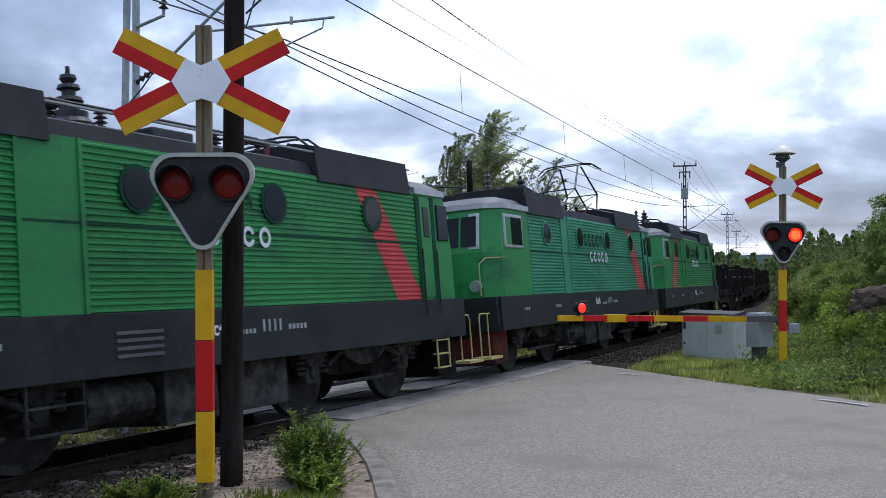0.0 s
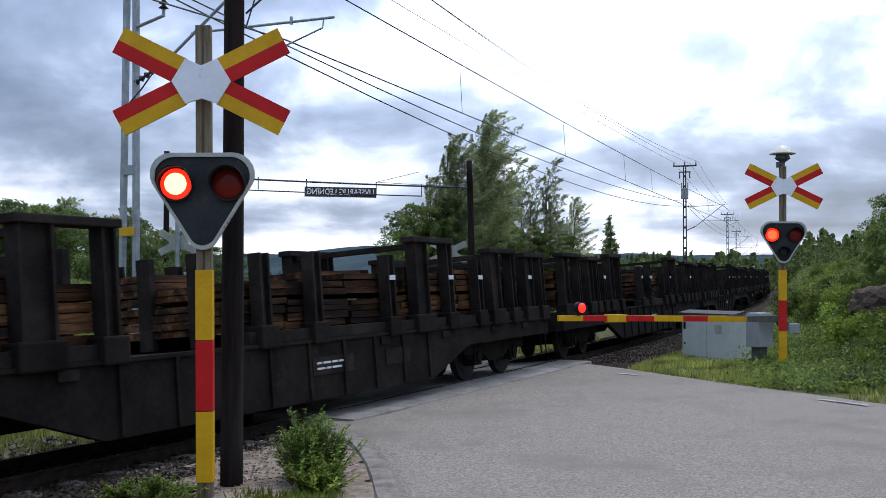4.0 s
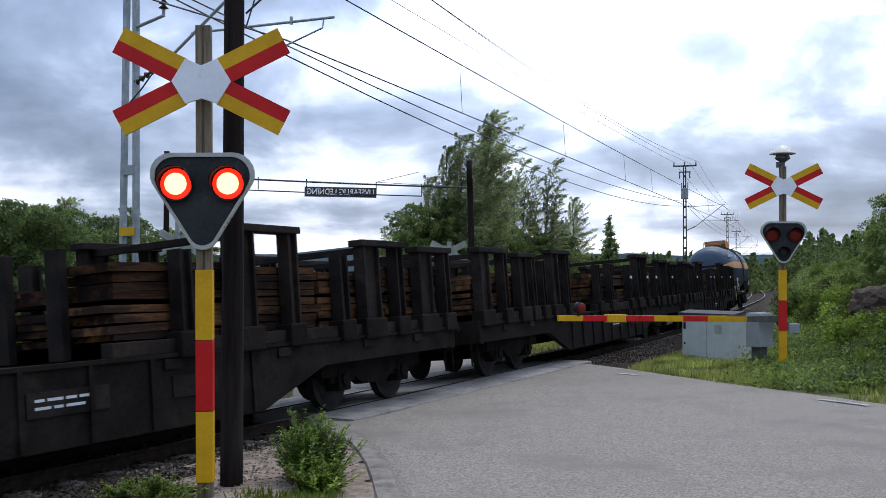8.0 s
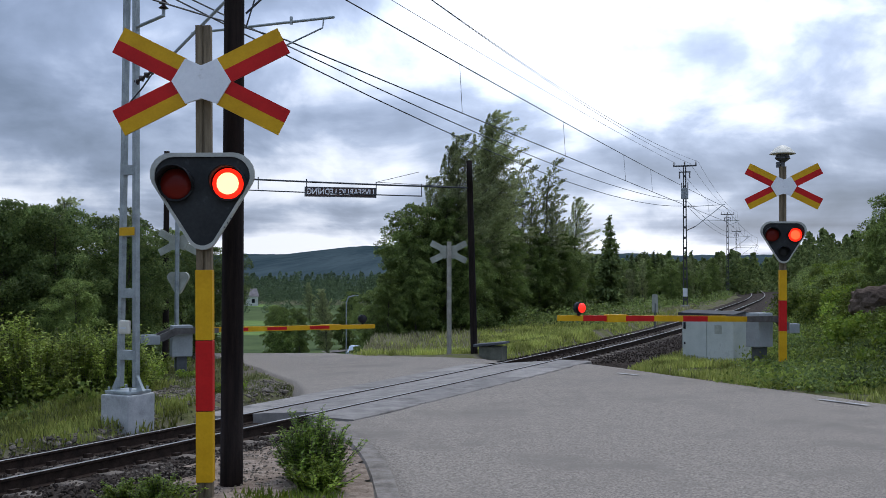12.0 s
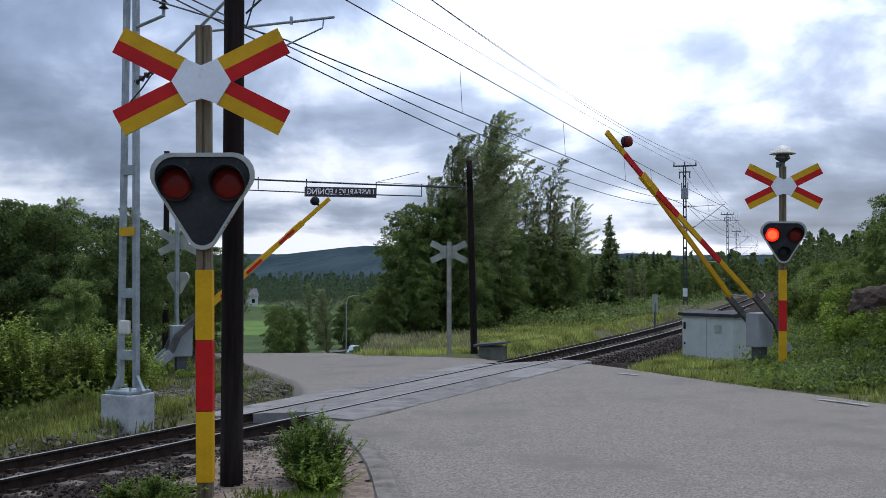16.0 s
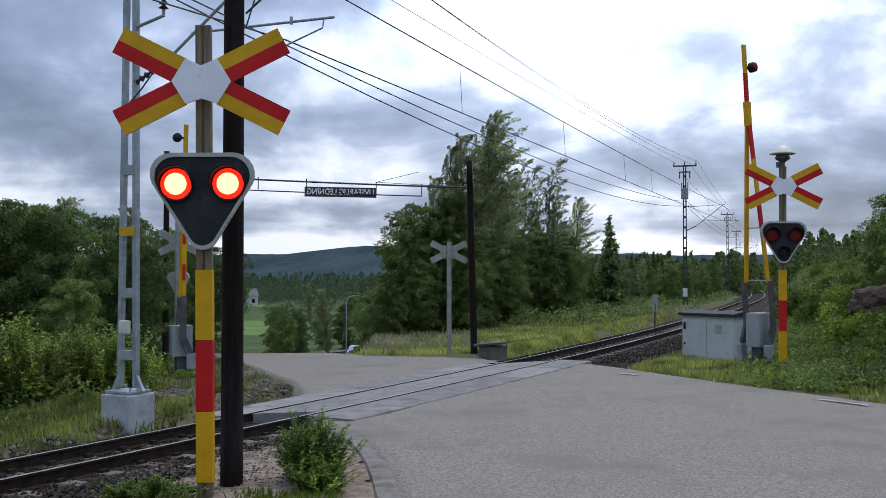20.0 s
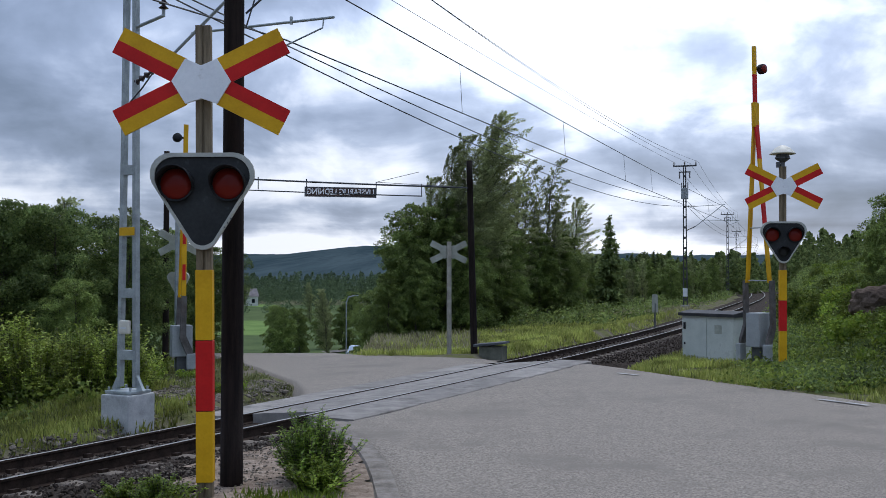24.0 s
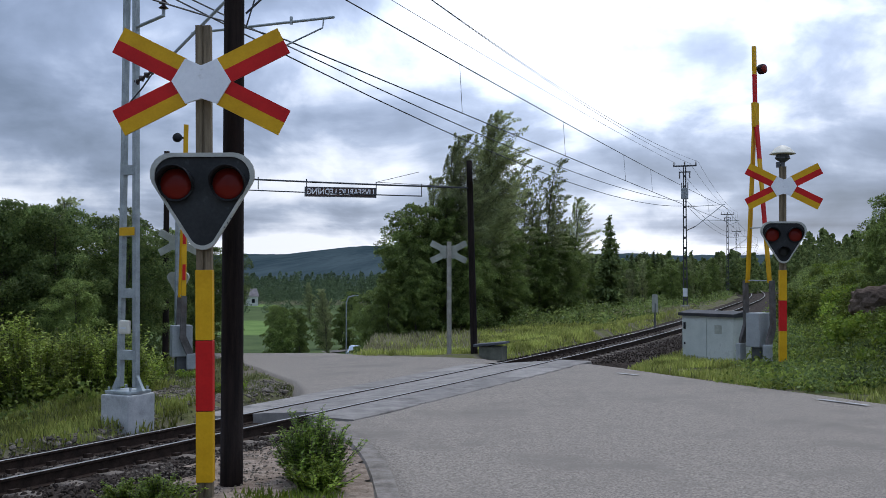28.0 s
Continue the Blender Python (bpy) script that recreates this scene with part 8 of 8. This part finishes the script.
    box(bm, 2.7, 2.94, 1.31, 1.345, 1.94, 2.16)
    part("white_plate", bm, M_MARKWHITE, t, "white square label")
    # frame, saddles, platforms
    for y in (-1.0, 1.0):
        bm = bmesh.new()
        box(bm, -7.4, 7.4, y - 0.08, y + 0.08, 0.92, 1.18, 0.01)
        part("side_sill", bm, M_UNDER, t, "grimy side sill")
    for bx in (-4.75, 5.4):
        bm = bmesh.new()
        prism(bm, [(-1.25, 1.15), (1.25, 1.15), (1.3, 1.75), (1.0, 1.62), (0.5, 1.42), (-0.5, 1.42), (-1.0, 1.62), (-1.3, 1.75)], bx - 0.9, bx + 0.9, axis="x")
        part("saddle", bm, M_UNDER, t)
        y_bogie(t, bx)
    for e in (-1, 1):
        bm = bmesh.new()
        box(bm, min(e * 6.6, e * 7.45), max(e * 6.6, e * 7.45), -1.25, 1.25, 1.12, 1.2, 0.01)
        box(bm, -7.0 if e < 0 else 6.7, -5.9 if e < 0 else 7.4, 1.1, 1.26, 1.02, 1.42, 0.02)
        part("end_platform", bm, M_UNDER, t)
        if e < 0:
            bm = bmesh.new()
            prism(bm, [(-3.5, 1.22), (-5.9, 1.22), (-5.75, 1.74), (-3.2, 1.80), (-3.3, 1.6)], 1.16, 1.22)
            part("saddle_plate", bm, M_BOXGREY, t, "grey saddle side plate")
        bm = bmesh.new()
        pipe(bm, [(e * 6.7, 1.2, 1.2), (e * 6.7, 1.2, 1.95), (e * 7.3, 1.2, 1.95), (e * 7.42, 1.2, 1.8), (e * 7.42, 1.2, 1.2)], 0.022, 6)
        pipe(bm, [(e * 7.42, 1.2, 1.9), (e * 7.42, -1.2, 1.9)], 0.022, 6)
        pipe(bm, [(e * 6.7, -1.2, 1.2), (e * 6.7, -1.2, 1.95), (e * 7.42, -1.2, 1.9), (e * 7.42, -1.2, 1.2)], 0.022, 6)
        part("end_rail", bm, M_PANTODK, t, "dark end rail")
        if e < 0:
            bm = bmesh.new()
            box(bm, e * 7.44 - 0.03, e * 7.44 + 0.03, 1.08, 1.28, 1.45, 1.75)
            part("tail_plate", bm, M_MARKWHITE, t, "white end plate")
    end_buffers(t, half)
    bm = bmesh.new()
    box(bm, -1.8, 2.8, -0.95, 0.98, 0.62, 0.95, 0.02)
    box(bm, 0.9, 2.0, 0.55, 1.2, 0.42, 0.86, 0.04)
    rod(bm, (-1.6, 0.75, 0.6), (0.5, 0.75, 0.6), 0.2, seg=12)
    pipe(bm, [(3.6, 1.2, 1.2), (3.4, 1.35, 1.75), (2.9, 1.35, 1.75), (2.8, 1.3, 1.2)], 0.03, 6)
    pipe(bm, [(0.4, 1.25, 1.1), (-0.9, 1.25, 1.35), (-1.6, 1.25, 1.3)], 0.02, 6)
    part("brake_gear", bm, M_UNDER, t, "pipes and brake gear")
    bm = bmesh.new()
    box(bm, 0.1, 2.2, 1.2, 1.42, 1.1, 1.15)
    part("step_board", bm, M_HANDRAIL, t, "yellow step board")
    bm = bmesh.new()
    pipe(bm, [(6.45, 1.32, 1.42), (6.2, 1.34, 1.46), (6.05, 1.34, 1.3), (5.95, 1.34, 0.85), (5.85, 1.34, 0.72)], 0.03, 6)
    part("brake_lever", bm, M_HANDRAIL, t, "bent pale yellow lever")
    return t


TRAIN = []          # thing, place of its middle along the line at 0 s, half the distance between bogies
loco_1 = loco("green electric locomotive with ribbed sides and a red stripe", M_GREEN, False, (2.06, 2.95), False, 0)
loco_2 = loco("paler green electric locomotive with its pantograph raised", M_GREEN_PALE, False, (2.15, 2.75), True, 0)
loco_3 = loco("green electric locomotive with a red stripe near its front cab", M_GREEN, True, (2.2, 2.85), False, 0)
for ob, l in ((loco_1, 12.62), (loco_2, 28.37), (loco_3, 43.54)):
    TRAIN.append((ob, l, 3.85))
protos = [timber_wagon(41), timber_wagon(42, -1.3), timber_wagon(43)]
for k in range(11):
    w = protos[k] if k < 3 else copy_thing(protos[1 if k == 8 else 2 * (k % 2)], Matrix())
    TRAIN.append((w, 61.2 + 20.28 * k, 7.15))
tank = tank_wagon()
TRAIN.append((tank, 281.15, 5.0))


def run(t):
    """Metres run by the train since the start: gaining a little speed, then steady, then slowing."""
    if t < 2:
        return 26.3 * t + 0.175 * t * t
    return 53.3 + 27.0 * (t - 2) - (0.1 * (t - 4) ** 2 if t > 4 else 0.0)


# ---- motion ----
def rolling_pose(l, half):
    a, b = on_line(l - half)[0], on_line(l + half)[0]
    p = (a + b) / 2
    fwd = (a - b).normalized()
    roll = math.asin(CANT / GAUGE)
    left = Vector((-fwd.y, fwd.x, 0)) * math.cos(roll) + Vector((0, 0, 1)) * math.sin(roll)
    up = fwd.cross(left)
    m = Matrix(((fwd.x, left.x, up.x, p.x), (fwd.y, left.y, up.y, p.y), (fwd.z, left.z, up.z, p.z), (0, 0, 0, 1)))
    return m


def blink_rows(place, on):
    """on: spells (start, end) in which the lit face is turned to the front."""
    x, y, z = place
    rows = [(0.0, pose(x, y, z, 0, 0, 180 if on and on[0][0] <= 0.0 else 0))]
    q = 1 / 30
    def turn(t, a, b):
        for k in range(4):
            rows.append((t + (k - 1.5) * q, pose(x, y, z, 0, 0, a + (b - a) * k / 3)))
    for a, b in on:
        if a > 0.07:
            turn(a, 0, 180)
        if b < 27.9:
            turn(b, 180, 360)
    rows.append((28.0, pose(x, y, z, 0, 0, 0 if not on or on[-1][1] < 27.9 else 180)))
    return rows


def spells(windows, phase, period=0.75, length=0.375):
    out = []
    for a, b in windows:
        k = math.floor((a - phase) / period) - 1
        while phase + k * period < b:
            s, e = max(a, phase + k * period), min(b, phase + k * period + length)
            if e - s > 0.14:
                out.append((s, e))
            k += 1
    return out


def motions():
    for ob, l, half in TRAIN:
        walk(ob, [(t * 0.5, rolling_pose(l - run(t * 0.5), half)) for t in range(57)])
    lit_near = [(1.1, 6.45), (7.75, 14.3), (17.6, 22.4)]
    lit_far = [(0.0, 1.0), (2.75, 7.1), (9.2, 16.4)]
    tables = {
        "near_right": spells(lit_near, 1.92, length=0.44), "near_left": spells(lit_near, 2.38, length=0.45),
        "far_right": [(0.0, 0.22)] + spells(lit_far, 1.92, length=0.44), "far_left": spells(lit_far, 2.38, length=0.45),
        "far_white": [(24.22, 24.9), (25.66, 26.36), (27.12, 27.8)],
        "arm_near": spells([(0.0, 15.6)], 2.1, 0.75, 0.45), "arm_far": [],
    }
    for key, (ob, at) in BLINKERS.items():
        if tables.get(key):
            walk(ob, blink_rows(at, tables[key]))
    rise = [(0.0, 1.5), (13.0, 1.5), (13.6, 6.0), (14.5, 16.5), (15.0, 22.8), (15.5, 30.2), (16.0, 38.2), (16.5, 45.5), (17.0, 52.0), (17.5, 58.5), (18.0, 65.0), (18.5, 71.0), (19.0, 76.5), (19.5, 81.5), (20.0, 85.5), (20.5, 88.0), (20.9, 89.0), (28.0, 89.0)]
    walk(arm_near, [(t, pose(0, 0, 1.08, 0, a, 0)) for t, a in rise])
    rise_far = [(0.0, 0.0), (13.0, 0.0), (13.6, 8.0), (14.5, 21.0), (15.0, 27.5), (15.5, 34.5), (16.0, 41.5), (16.5, 49.5), (17.0, 57.0), (17.5, 63.5), (18.0, 69.0), (18.5, 76.0), (19.0, 82.0), (19.5, 87.0), (20.0, 89.0), (28.0, 89.0)]
    walk(arm_far, [(t, pose(0, 0, 1.08, 0, a, 0)) for t, a in rise_far])
    for i, (ob, x, y, k, ln) in enumerate(BIRCHES):
        rows = []
        z = ob.location.z
        for j in range(29):
            gust = 0.9 * math.sin(j * 0.8 + i * 0.5) + 0.5 * math.sin(j * 2.1 + i)
            blow = 1.6 * ss(8, 17, j)
            rows.append((float(j), pose(x, y, z, 0.3 * gust, ln * 0.3 + blow + gust * 0.6, 14 * (i % 4) - 20)))
        walk(ob, rows)


motions()
